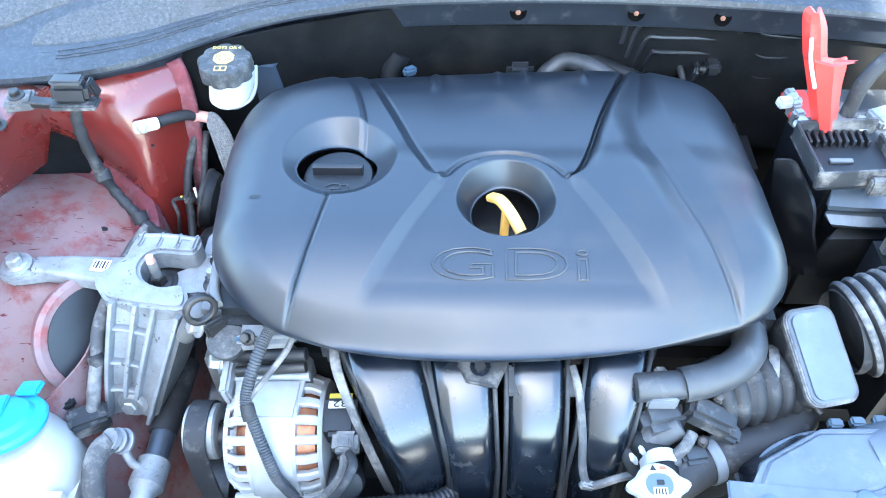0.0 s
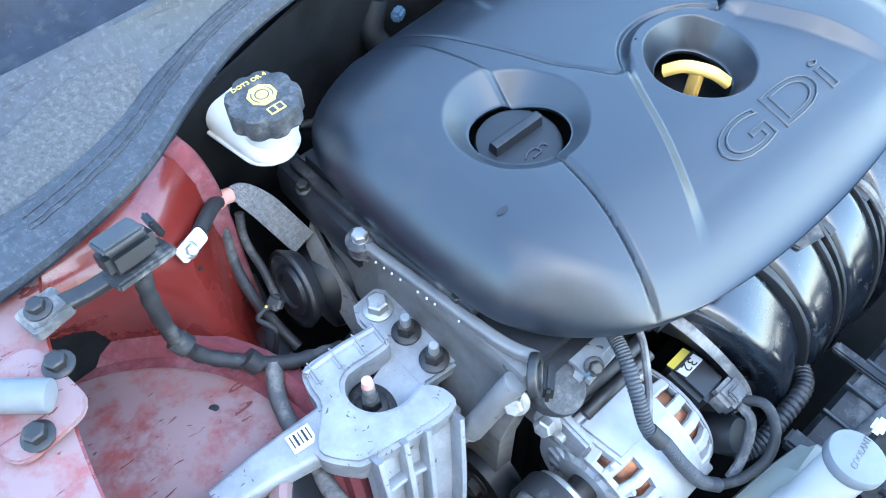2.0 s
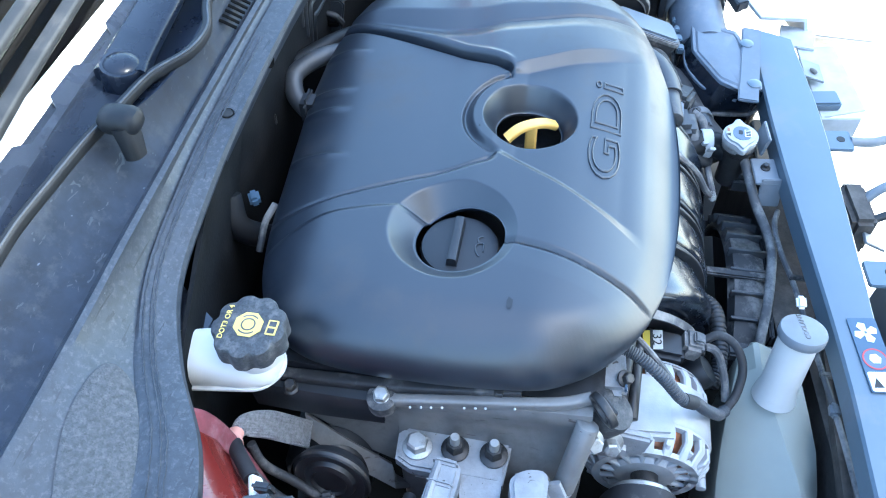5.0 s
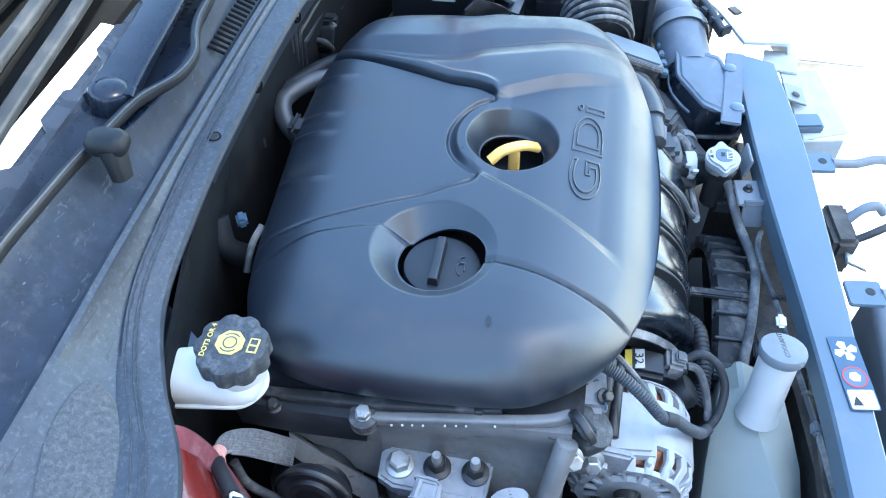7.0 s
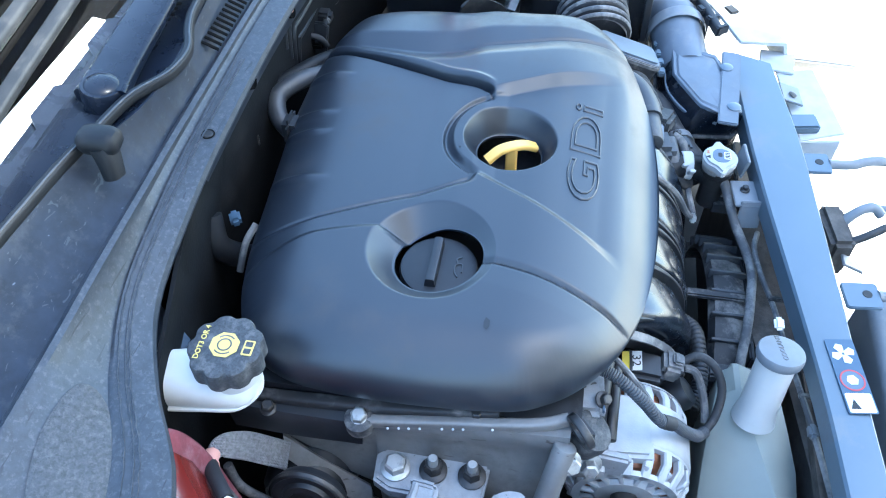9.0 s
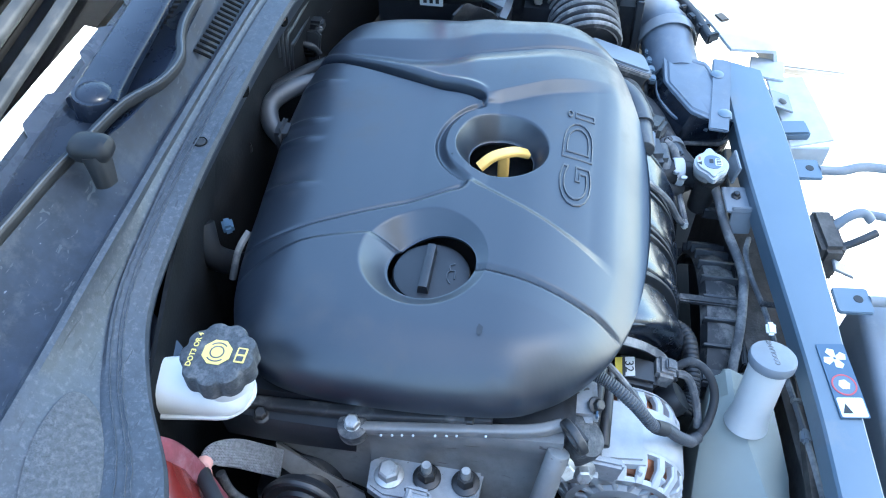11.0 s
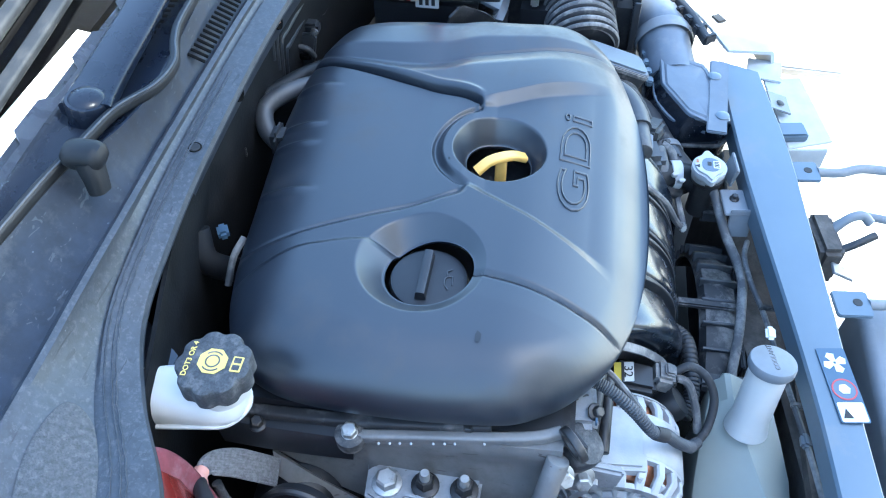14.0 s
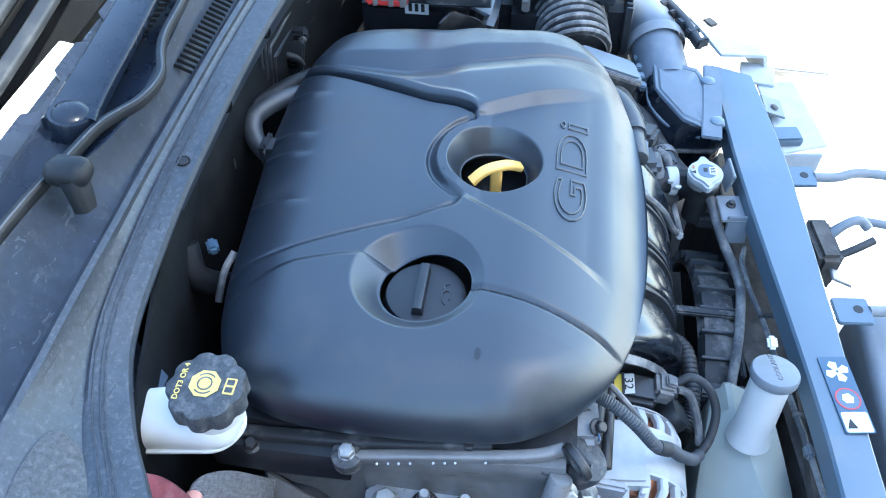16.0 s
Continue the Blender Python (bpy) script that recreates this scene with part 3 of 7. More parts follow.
# felt pads on the wide end
def pad(pts):
    base = smooth_path([Vector(p) for p in pts], 6, closed=True)
    c = sum(base, Vector()) / len(base)
    rings = [base, [c + (p - c) * 0.96 + Vector((0, 0, 0.0035)) for p in base], [c + (p - c) * 0.8 + Vector((0, 0, 0.005)) for p in base], [c + (p - c) * 0.3 + Vector((0, 0, 0.006)) for p in base]]
    return ring_loft(rings)
def on_ledge(x, k):
    i = max(j for j in range(len(X) - 1) if X[j] >= x)
    f = (X[i] - x) / (X[i] - X[i + 1])
    a, b = inn[i].lerp(inn[i + 1], f), rdg[i].lerp(rdg[i + 1], f)
    return a.lerp(b, k) + Vector((0, 0, -0.006))
part("felt_pad", pad([on_ledge(x, k) for x, k in ((-0.40, 0.12), (-0.39, 0.5), (-0.42, 0.72), (-0.46, 0.72), (-0.52, 0.55), (-0.56, 0.35), (-0.565, 0.1), (-0.50, 0.06), (-0.44, 0.06))]), "felt", cowl, "rough dusty felt pad")
part("felt_pad", pad([on_ledge(x, k) for x, k in ((-0.565, 0.55), (-0.52, 0.75), (-0.56, 0.85), (-0.63, 0.8), (-0.66, 0.5), (-0.62, 0.35))]), "felt", cowl, "rough dusty felt pad")
# slotted vents: thin black plates, the slots' shade put into their colour
for x0, x1, y, z, n in ((-0.005, 0.20, 0.338, 0.975, 24), (-0.05, 0.16, 0.388, 0.9985, 22)):
    for k in range(n):
        x = x0 + (x1 - x0) * k / (n - 1)
        part("vent_slot", box((x, y + 0.012, z + 0.0022), (0.0045, 0.019, 0.0012), 0.0003, (34 if y < 0.36 else 4, 0, 12), 1), "void", cowl)
part("drain_hole", lathe((-0.111, 0.3185, 0.9502), (0, 0, 1), [(0.0055, 0), (0.0045, 0.0009)], 20), "ink", cowl, "round hole with a dark rim")
part("drain_rim", lathe((-0.111, 0.3185, 0.9500), (0, 0, 1), [(0.0070, 0), (0.0066, 0.0012), (0.0056, 0.0008)], 20, False), "dark", cowl, "dark rim")
for x in (-0.215, 0.02, 0.165, 0.27):
    i = max(j for j in range(len(X) - 1) if X[j] >= x)
    f = (X[i] - x) / (X[i] - X[i + 1])
    p = lip[i].lerp(lip[i + 1], f) + Vector((0, 0.0245, -0.032))
    # black disc gives the inset look; the recess's shade is its colour
    part("recess", lathe(p + Vector((0, -0.004, 0)), (0, -1, 0.25), [(0.0105, -0.002), (0.0105, 0.0012), (0.0090, 0.0012), (0.0082, 0.0006), (0.002, 0.0006)], 24), "void", cowl)
    part("bolt", lathe(p + Vector((0, -0.0046, 0.0)), (0, -1, 0.25), [(0.0034, 0), (0.0034, 0.0012), (0.002, 0.002)], 6), "rust", cowl, "small rusty flange bolt")
# weather strip
seal_path = smooth_path([(-0.70, 0.42, 0.960), (-0.52, 0.415, 0.986), (-0.44, 0.410, 0.994), (-0.37, 0.405, 0.999), (-0.322, 0.404, 1.002), (-0.277, 0.399, 1.003), (-0.229, 0.393, 1.004), (-0.182, 0.384, 1.004), (-0.132, 0.374, 1.004), (-0.093, 0.352, 1.004), (-0.055, 0.348, 1.004), (-0.020, 0.361, 1.004), (0.012, 0.369, 1.004), (0.06, 0.372, 1.004), (0.14, 0.376, 1.004), (0.40, 0.374, 1.002), (0.66, 0.347, 0.99)], 10)
ws = thing("weather_strip", (0.0, 0.37, 0.99), "wavy black rubber weather strip along the cowl", "weather strip")
part("seal", sweep(seal_path, lambda u: rounded(0.009, 0.011, 0.003)), "deep_black", ws)
part("bead", sweep([p + Vector((0, -0.0022, 0.0055)) for p in seal_path], lambda u: rounded(0.0020, 0.0018, 0.0008, 2)), "hose", ws, "pale edge bead")
stop = thing("seal_clip", (-0.185, 0.383, 0.985), "worn black rubber buffer clipped over the weather strip", "clip")
part("head", ring_loft([[Vector((-0.203, 0.366, 1.016)) + Vector((p, q, h)) for p, q in rounded(w, d, 0.008, 4)] for w, d, h in ((0.022, 0.032, -0.009), (0.026, 0.037, -0.004), (0.026, 0.037, 0.003), (0.021, 0.032, 0.008), (0.012, 0.022, 0.010))]), "deep_black", stop, "worn rounded head")
part("leg", sweep(smooth_path([(-0.206, 0.362, 1.012), (-0.210, 0.359, 0.998), (-0.214, 0.357, 0.984)], 5), lambda u: rounded(0.018 - 0.003 * u, 0.024 - 0.004 * u, 0.006), up=(1, 0, 0)), "deep_black", stop)

# ---- windscreen, wipers, dashboard ----
GL = lambda x, y: Vector((x, y, 0.998 + (y - 0.432) * 0.50))
screen = sheet(lambda u, v: GL(-0.68 + 1.36 * u, 0.432 + 0.75 * v), 12, 8, 0.004)
windscreen = part("window_1", screen, "glass", label="clear raked windscreen glass above the cowl", category="windscreen", kind="structure")
windscreen.visible_shadow = False
edge = [(-0.68 + 1.36 * k / 120) for k in range(121)]
# stepped edge: the dashboard's jagged shadow edge put into the band's shape
teeth = lambda x: 0.444 + (0.010 if int((x + 1) / 0.055) % 2 else 0.0)
part("trim", sheet(lambda u, v: GL(edge[round(u * 120)], 0.43 + v * (teeth(edge[round(u * 120)]) - 0.43)) + Vector((0, 0, -0.006)), 120, 1, 0.001), "wiper", label="black band along the windscreen edge, stepped like the shadow on the dashboard", category="trim", kind="structure")
dash = thing("dashboard", (0.0, 0.60, 0.93), "dashboard behind the windscreen, shade and sun put in as black and pale strips", "dashboard")
# shade and sun on the dashboard are painted: black pad, pale strip, black sheet
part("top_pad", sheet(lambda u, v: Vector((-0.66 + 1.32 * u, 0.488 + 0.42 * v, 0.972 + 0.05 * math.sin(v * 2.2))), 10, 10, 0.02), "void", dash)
part("pale_edge", sheet(lambda u, v: Vector((-0.66 + 0.67 * u, 0.449 + (0.042 - 0.02 * max(0, u - 0.75)) * v, 0.982 + 0.006 * v)), 20, 3, 0.008), "dash", dash, "strip paled in colour to look sunlit")
part("dash_shade_sheet", sheet(lambda u, v: Vector((-0.12 + 0.6 * u, 0.57 + 0.10 * v, 1.020 + 0.02 * v)), 6, 3, 0.004), "void", dash, "added black sheet standing in for dark behind the glass")


def wiper_arm(base, mid, tip, label):
    w = thing("windscreen_wiper", (base.x, base.y, base.z - 0.02), label, "wiper")
    d = (tip - base).normalized()
    path = smooth_path([base - d * 0.006, base + d * 0.04, mid, tip], 10)
    part("arm", sweep(path, lambda u: rounded(0.050 - 0.014 * u, 0.016 - 0.005 * u, 0.005)), "wiper", w, "tapering dark arm")
    part("pivot_cap", lathe(base + Vector((0, 0, 0.004)), (0, -0.15, 1), [(0.0195, -0.018), (0.0205, 0.002), (0.019, 0.0055), (0.016, 0.0055), (0.0145, 0.0075), (0.008, 0.0095), (0.001, 0.0100)], 36), "wiper", w, "round domed pivot cap")
    return w


wiper_arm(Vector((-0.130, 0.400, 1.006)), Vector((0.10, 0.412, 1.020)), Vector((0.55, 0.46, 1.035)), "dark wiper arm with a round pivot cap on the cowl")
blade = thing("long_wiper", GL(-0.15, 0.49), "grey wiper blade resting on the windscreen", "wiper")
pth = smooth_path([GL(-0.45, 0.434) + Vector((0, 0, 0.016)), GL(-0.205, 0.460) + Vector((0, 0, 0.016)), GL(-0.01, 0.474) + Vector((0, 0, 0.018)), GL(0.25, 0.50) + Vector((0, 0, 0.018))], 10)
part("spine", sweep(pth, lambda u: rounded(0.016, 0.010, 0.003)), "deep_black", blade, "grey metal spine")
part("blade_frame", sweep([p + Vector((0.0, 0.034, 0.010)) for p in pth], lambda u: rounded(0.016, 0.012, 0.004)), "deep_black", blade, "dark blade frame")
part("rubber_edge", sweep([p + Vector((0, 0.034, -0.002)) for p in pth], lambda u: rounded(0.012, 0.008, 0.003)), "void", blade, "black rubber lip")

# ---- radiator support ----
support = thing("radiator_support", (0.0, -0.32, 0.70), "dark blue-grey steel beam across the front of the bay", "radiator support")
INNER = [(-0.66, -0.345, 0.758), (-0.30, -0.323, 0.765), (-0.156, -0.311, 0.767), (0.07, -0.282, 0.768), (0.20, -0.268, 0.768), (0.382, -0.255, 0.767)]
OUTER = [(-0.66, -0.390, 0.758), (-0.30, -0.364, 0.765), (-0.130, -0.353, 0.767), (0.052, -0.343, 0.768), (0.20, -0.333, 0.768), (0.363, -0.312, 0.767)]
beam = strips([[Vector(p) + Vector((0, 0.001, -0.030)) for p in INNER], [Vector(p) + Vector((0, 0.0005, -0.003)) for p in INNER], [Vector(p) + Vector((0, -0.002, 0)) for p in INNER], [Vector(p).lerp(Vector(q), 0.5) + Vector((0, 0, 0.0008)) for p, q in zip(INNER, OUTER)], [Vector(p) + Vector((0, 0.002, 0)) for p in OUTER], [Vector(p) + Vector((0, -0.0005, -0.003)) for p in OUTER], [Vector(p) + Vector((0, -0.001, -0.034)) for p in OUTER]], 8, 0.0025)
part("beam", beam, "support", support)
st = pose(-0.1655, -0.3425, 0.7688, 0, 0, 8.5)
sticker = part("sticker", prism(rounded(0.088, 0.029, 0.002), st, 0.0004), "blue_print", support, "warning sticker with white and red signs")
part("sign", prism(rounded(0.022, 0.026, 0.002), st @ pose(-0.032, 0, 0.0004), 0.0004), "white", sticker, "white caution panel")
part("print_bar", prism([(-0.006, -0.005), (0.005, 0.0), (-0.006, 0.005)], st @ pose(-0.033, 0.006, 0.0008), 0.0003), "ink", sticker)
part("ring", lathe(st @ Vector((-0.006, 0, 0.0004)), (0, 0, 1), [(0.0125, 0), (0.0125, 0.0005), (0.0109, 0.0005), (0.0109, 0)], 32, False), "red_print", sticker, "red prohibition ring")
part("disc", lathe(st @ Vector((-0.006, 0, 0.0004)), (0, 0, 1), [(0.0108, 0), (0.0108, 0.0003)], 32), "pale_print", sticker)
part("glove_sign", prism([(-0.005, -0.004), (0.001, -0.006), (0.006, -0.002), (0.005, 0.004), (-0.001, 0.006), (-0.005, 0.003)], st @ pose(-0.006, 0, 0.0007), 0.0003), "white", sticker)
for k in range(4):
    a = 90 * k + 25
    part("fan_sign", prism([(0.001, -0.002), (0.009, -0.006), (0.013, -0.001), (0.010, 0.004), (0.002, 0.002)], st @ pose(0.026, 0, 0.0004, 0, 0, a), 0.0004), "white", sticker)

# ---- engine cover ----
RIM = [(-0.217, -0.110), (-0.170, -0.125), (-0.105, -0.135), (-0.026, -0.138), (0.054, -0.134), (0.135, -0.122), (0.221, -0.098), (0.260, -0.072), (0.279, -0.035),
       (0.281, 0.03), (0.278, 0.10), (0.273, 0.17), (0.266, 0.222), (0.245, 0.258), (0.187, 0.278), (0.129, 0.288), (0.060, 0.291), (0.0, 0.289), (-0.10, 0.281), (-0.17, 0.275),
       (-0.235, 0.262), (-0.282, 0.238), (-0.306, 0.20), (-0.314, 0.15), (-0.3145, 0.09), (-0.312, 0.04), (-0.306, -0.012), (-0.295, -0.040), (-0.277, -0.066), (-0.248, -0.092)]
RIM_Z = 0.846
OIL, OIL_R = (-0.181, 0.076), 0.0425
DIP, DIP_R = (-0.002, 0.029), 0.0355
TRAP = [(-0.071, 0.060), (-0.142, -0.074), (0.142, -0.074), (0.075, 0.056)]


def seg_dist(x, y, pts):
    """Distance to a line of points, side of it (positive to its left) and how far along, 0..1."""
    best, side, along = np.full(x.shape, 9.0), np.zeros(x.shape), np.zeros(x.shape)
    n = len(pts) - 1
    for i, ((ax, ay), (bx, by)) in enumerate(zip(pts, pts[1:])):
        dx, dy = bx - ax, by - ay
        t = np.clip(((x - ax) * dx + (y - ay) * dy) / (dx * dx + dy * dy), 0, 1)
        d = np.hypot(x - ax - t * dx, y - ay - t * dy)
        m = d < best
        best = np.where(m, d, best)
        side = np.where(m, np.sign(dx * (y - ay) - dy * (x - ax)), side)
        along = np.where(m, (i + t) / n, along)
    return best, side, along


def smooth01(v):
    v = np.clip(v, 0, 1)
    return v * v * (3 - 2 * v)


def line2(pts, res=10):
    return [(p.x, p.y) for p in smooth_path([(a, b, 0) for a, b in pts], res)]


SEAM_UP = line2([(-0.160, 0.108), (-0.158, 0.140), (-0.165, 0.175), (-0.178, 0.212), (-0.205, 0.250), (-0.225, 0.275)])
SEAM_DOWN = line2([(-0.183, 0.034), (-0.192, -0.018), (-0.205, -0.070), (-0.219, -0.118)])
GROOVE_L = line2([(-0.176, 0.290), (-0.120, 0.163), (-0.076, 0.066), (-0.052, 0.051)])
GROOVE_R = line2([(0.156, 0.290), (0.143, 0.250), (0.111, 0.168), (0.078, 0.072), (0.054, 0.052)])
CREASE_R = line2([(0.178, 0.292), (0.167, 0.250), (0.152, 0.165), (0.156, 0.119), (0.175, 0.049), (0.196, -0.022), (0.212, -0.075), (0.222, -0.110)])


def flank(v):
    """A straight slope with short rounded ends."""
    v = np.clip(v, 0, 1)
    return np.where(v < 0.12, v * v / 0.2112, np.where(v > 0.88, 1 - (1 - v) ** 2 / 0.2112, (v - 0.06) / 0.88))


def crisp(v):
    """A straight slope that starts at a sharp edge and runs out softly."""
    v = np.clip(v, 0, 1)
    return np.where(v > 0.8, 1 - (1 - v) ** 2 / 0.36, v / 0.9)


def cover_height(x, y, edge):
    """Height of the cover's skin; edge is the distance from the rim."""
    z = 0.902 - 3.3 * np.maximum(0, 0.004 - y) ** 2 - 0.75 * np.maximum(0, x - 0.11) ** 2 - 0.35 * np.maximum(0, -0.20 - x) ** 2 - 0.7 * np.maximum(0, y - 0.13) ** 2
    # a valley along the crease: it falls towards the line and rises sharply to the right panel
    d, s, a = seg_dist(x, y, CREASE_R)
    wide = 0.006 + 0.030 * smooth01(a / 0.35) * smooth01((1.0 - a) / 0.5)
    valley = np.where(s > 0, 1 - crisp(d / wide), 1 - smooth01(d / 0.034))
    z = z - valley * (0.0030 + 0.0085 * smooth01(a / 0.20) * smooth01((1.0 - a) / 0.75))
    z = z - 0.0022 * np.exp(-(d / 0.0025) ** 2) * smooth01(a * 2.0 - 0.6)
    # left panel lies lower behind the upper seam
    d, s, a = seg_dist(x, y, SEAM_UP)
    z = z - np.where(s < 0, flank(d / 0.005), 0) * 0.0065 * smooth01((y - 0.07) / 0.05)
    z = z - 0.0020 * np.exp(-(d / 0.0024) ** 2)
    d, s, a = seg_dist(x, y, SEAM_DOWN)
    z = z - 0.0032 * np.exp(-(d / 0.0026) ** 2) - np.where(s < 0, 1 - flank(d / 0.03), 0) * 0.0016
    # the rear centre panel lies lower between two sloping flanks
    dl, sl, al = seg_dist(x, y, GROOVE_L)
    dr, sr, ar = seg_dist(x, y, GROOVE_R)
    wr_ = 0.0065 + 0.003 * (1 - ar)
    k = np.minimum(np.where(sl > 0, 1, flank((0.0125 - dl) / 0.0125)), np.where(sr < 0, 1, flank((wr_ - dr) / wr_)))
    rd = np.hypot(x - DIP[0], y - DIP[1])
    open_ = smooth01((y - 0.052) / 0.014) * smooth01((rd - 0.060) / 0.010)
    line = np.exp(-(dl / 0.0019) ** 2) + 5.0 * flank((0.0045 - np.where(sr > 0, dr, dr * 1.6)) / 0.0022)
    bead = np.where(sr > 0, np.exp(-((dr - wr_ - 0.0035) / 0.0035) ** 2), 0)
    z = z - (0.0078 * k + 0.0016 * line - 0.0016 * bead) * open_
    # sunk front panel with the lettering
    inside = np.full(x.shape, 1.0)
    for k, wd in ((0, 0.0130), (2, 0.0150)):
        (ax, ay), (bx, by) = TRAP[k], TRAP[(k + 1) % 4]
        n = math.hypot(bx - ax, by - ay)
        c = ((bx - ax) * (y - ay) - (by - ay) * (x - ax)) / n
        inside = np.minimum(inside, np.where(c > 0, crisp(c / wd), 0))
    fade = smooth01((y + 0.100) / 0.030) * smooth01((0.066 - y) / 0.03)
    z = z - (0.0040 + 0.0055 * smooth01((y + 0.09) / 0.06)) * inside * fade
    # wells round the dipstick and the filler cap
    r = np.hypot(x - DIP[0], (y - DIP[1]))
    z = z - 0.0045 * flank((0.074 - r) / 0.004) * smooth01((y - DIP[1] - 0.012) / 0.02)
    z = z - 0.028 * flank((0.0520 - r) / (0.0520 - DIP_R))
    r = np.hypot(x - OIL[0], y - OIL[1])
    ang = np.clip(0.60 + 0.40 * ((x - OIL[0]) * 0.35 + (y - OIL[1]) * 0.95) / np.maximum(r, 1e-5), 0.12, 1)
    wr = 0.049 + 0.022 * ang
    z = z - 0.024 * ang * flank((wr - r) / (wr - OIL_R))
    # small ribs along the rear edge
    for cx, yy in ((0.098, 0.224), (0.028, 0.226), (-0.005, 0.226), (-0.082, 0.208)):
        z = z + 0.0050 * np.exp(-((x - cx) / 0.0045) ** 2) * smooth01((y - yy) / 0.03)
    q = np.clip(edge / (0.032 + 0.016 * smooth01((y + 0.05) / 0.1) + 0.040 * smooth01((y - 0.10) / 0.14) * smooth01((0.14 - x) / 0.12) + 0.016 * smooth01((-0.20 - x) / 0.08)), 0, 1)
    return RIM_Z + (z - RIM_Z) * (1 - (1 - q) ** 2.2) ** (1 / 2.2)


def build_cover():
    n, rings = 1200, 280
    base = smooth_path([(a, b, 0) for a, b in RIM], 40, closed=True)
    rim = np.array([(p.x, p.y) for p in base])
    assert len(rim) == n
    cen = np.array((-0.03, 0.08))
    u = np.concatenate([np.linspace(1, 0.9, 60), np.linspace(0.9, 0.0, rings - 60 + 1)[1:-1]])
    xy = cen + (rim[None] - cen) * u[:, None, None]
    x, y = xy[..., 0].copy(), xy[..., 1].copy()
    # distance from the rim
    edge = np.full(x.shape, 9.0)
    near = slice(0, 140)
    edge[near] = seg_dist(x[near], y[near], [tuple(p) for p in rim[::8]] + [tuple(rim[0])])[0]
    edge[0] = 0
    hole = np.zeros(x.shape, bool)
    for (cx, cy), r in ((OIL, OIL_R), (DIP, DIP_R)):
        hole |= np.hypot(x - cx, y - cy) < r
    idx = np.arange(x.size).reshape(x.shape)
    nx = np.roll(idx, -1, 1)
    quads = np.stack([idx[:-1], nx[:-1], nx[1:], idx[1:]], -1).reshape(-1, 4)
    hf = hole.reshape(-1)
    quads = quads[~hf[quads].all(1)]
    for (cx, cy), r in ((OIL, OIL_R), (DIP, DIP_R)):
        d = np.hypot(x - cx, y - cy)
        m = d < r
        x[m] = cx + (x[m] - cx) * r / np.maximum(d[m], 1e-6)
        y[m] = cy + (y[m] - cy) * r / np.maximum(d[m], 1e-6)
    z = cover_height(x, y, edge)
    # the skirt turns down below the rim
    verts = np.stack([x, y, z], -1).reshape(-1, 3)
    skirt = np.stack([rim[:, 0] * 0.996 - 0.0001, rim[:, 1] * 0.994 + 0.0004, np.full(n, RIM_Z - 0.006)], -1)
    top = np.concatenate([verts, skirt])
    s0 = x.size
    sk = [(int(s0 + (k + 1) % n), int((k + 1) % n), int(k), int(s0 + k)) for k in range(n)]
    me = bpy.data.meshes.new("shell")
    me.from_pydata([tuple(map(float, v)) for v in top], [], [tuple(map(int, f)) for f in quads[:, ::-1]] + sk)
    bm = bmesh.new()
    bm.from_mesh(me)
    bpy.data.meshes.remove(me)
    bmesh.ops.delete(bm, geom=[v for v in bm.verts if not v.link_faces], context="VERTS")
    # the hole's walls go down a little
    for (cx, cy), r in ((OIL, OIL_R), (DIP, DIP_R)):
        loop = [e for e in bm.edges if e.is_boundary and all(abs(math.hypot(v.co.x - cx, v.co.y - cy) - r) < 2e-4 for v in e.verts)]
        up = bmesh.ops.extrude_edge_only(bm, edges=loop)["geom"]
        for v in up:
            if isinstance(v, bmesh.types.BMVert):
                v.co.z -= 0.004
                v.co.x += (v.co.x - cx) * 0.03
                v.co.y += (v.co.y - cy) * 0.03
    return bm


cover = thing("engine_cover", (0, 0.07, RIM_Z - 0.006), "matte dark grey plastic engine cover with two round openings", "engine cover")
part("shell", build_cover(), "cover", cover, angle=60)


def surface_letters(ridge):
    """Letters laid on the skin: thin raised ridges along their outlines, or their faces."""
    bm = lettering("GDi", 0.0475, Matrix.Identity(4), 0.0 if ridge else 0.0004, 0.0008 if ridge else 0.0, 1.42, ridge)
    ref = lettering("GDi", 0.0475, Matrix.Identity(4), 0.0004, 0.0, 1.42)
    xs, ys = [v.co.x for v in ref.verts], [v.co.y for v in ref.verts]
    ref.free()
    cx, cy = (min(xs) + max(xs)) / 2, (min(ys) + max(ys)) / 2
    kx, ky = 0.150 / (max(xs) - min(xs)), 0.033 / (max(ys) - min(ys))
    for v in bm.verts:
        x, y = (v.co.x - cx) * kx + 0.000, (v.co.y - cy) * ky - 0.0525
        h = float(cover_height(np.array([x]), np.array([y]), np.array([0.2]))[0])
        v.co = (x, y, h + v.co.z * 1.8 + 0.0002)
    return bm


part("lettering", surface_letters(True), "cover", cover, "raised moulded letters GDi")


def mark(cx, cy, pts):
    """A thin mark that lies on the cover's skin."""
    bm = bmesh.new()
    edge = np.array([0.2])
    vs = [bm.verts.new((cx + a, cy + b, float(cover_height(np.array([cx + a]), np.array([cy + b]), edge if cx > -0.27 else np.array([0.026]))[0]) + 0.0003)) for a, b in pts]
    bm.faces.new(vs)
    return bm


part("stain", mark(-0.258, 0.020, [(-0.006, -0.001), (-0.002, -0.003), (0.004, -0.003), (0.007, 0.001), (0.002, 0.0025), (-0.004, 0.002)]), "black", cover, "small dark stain")

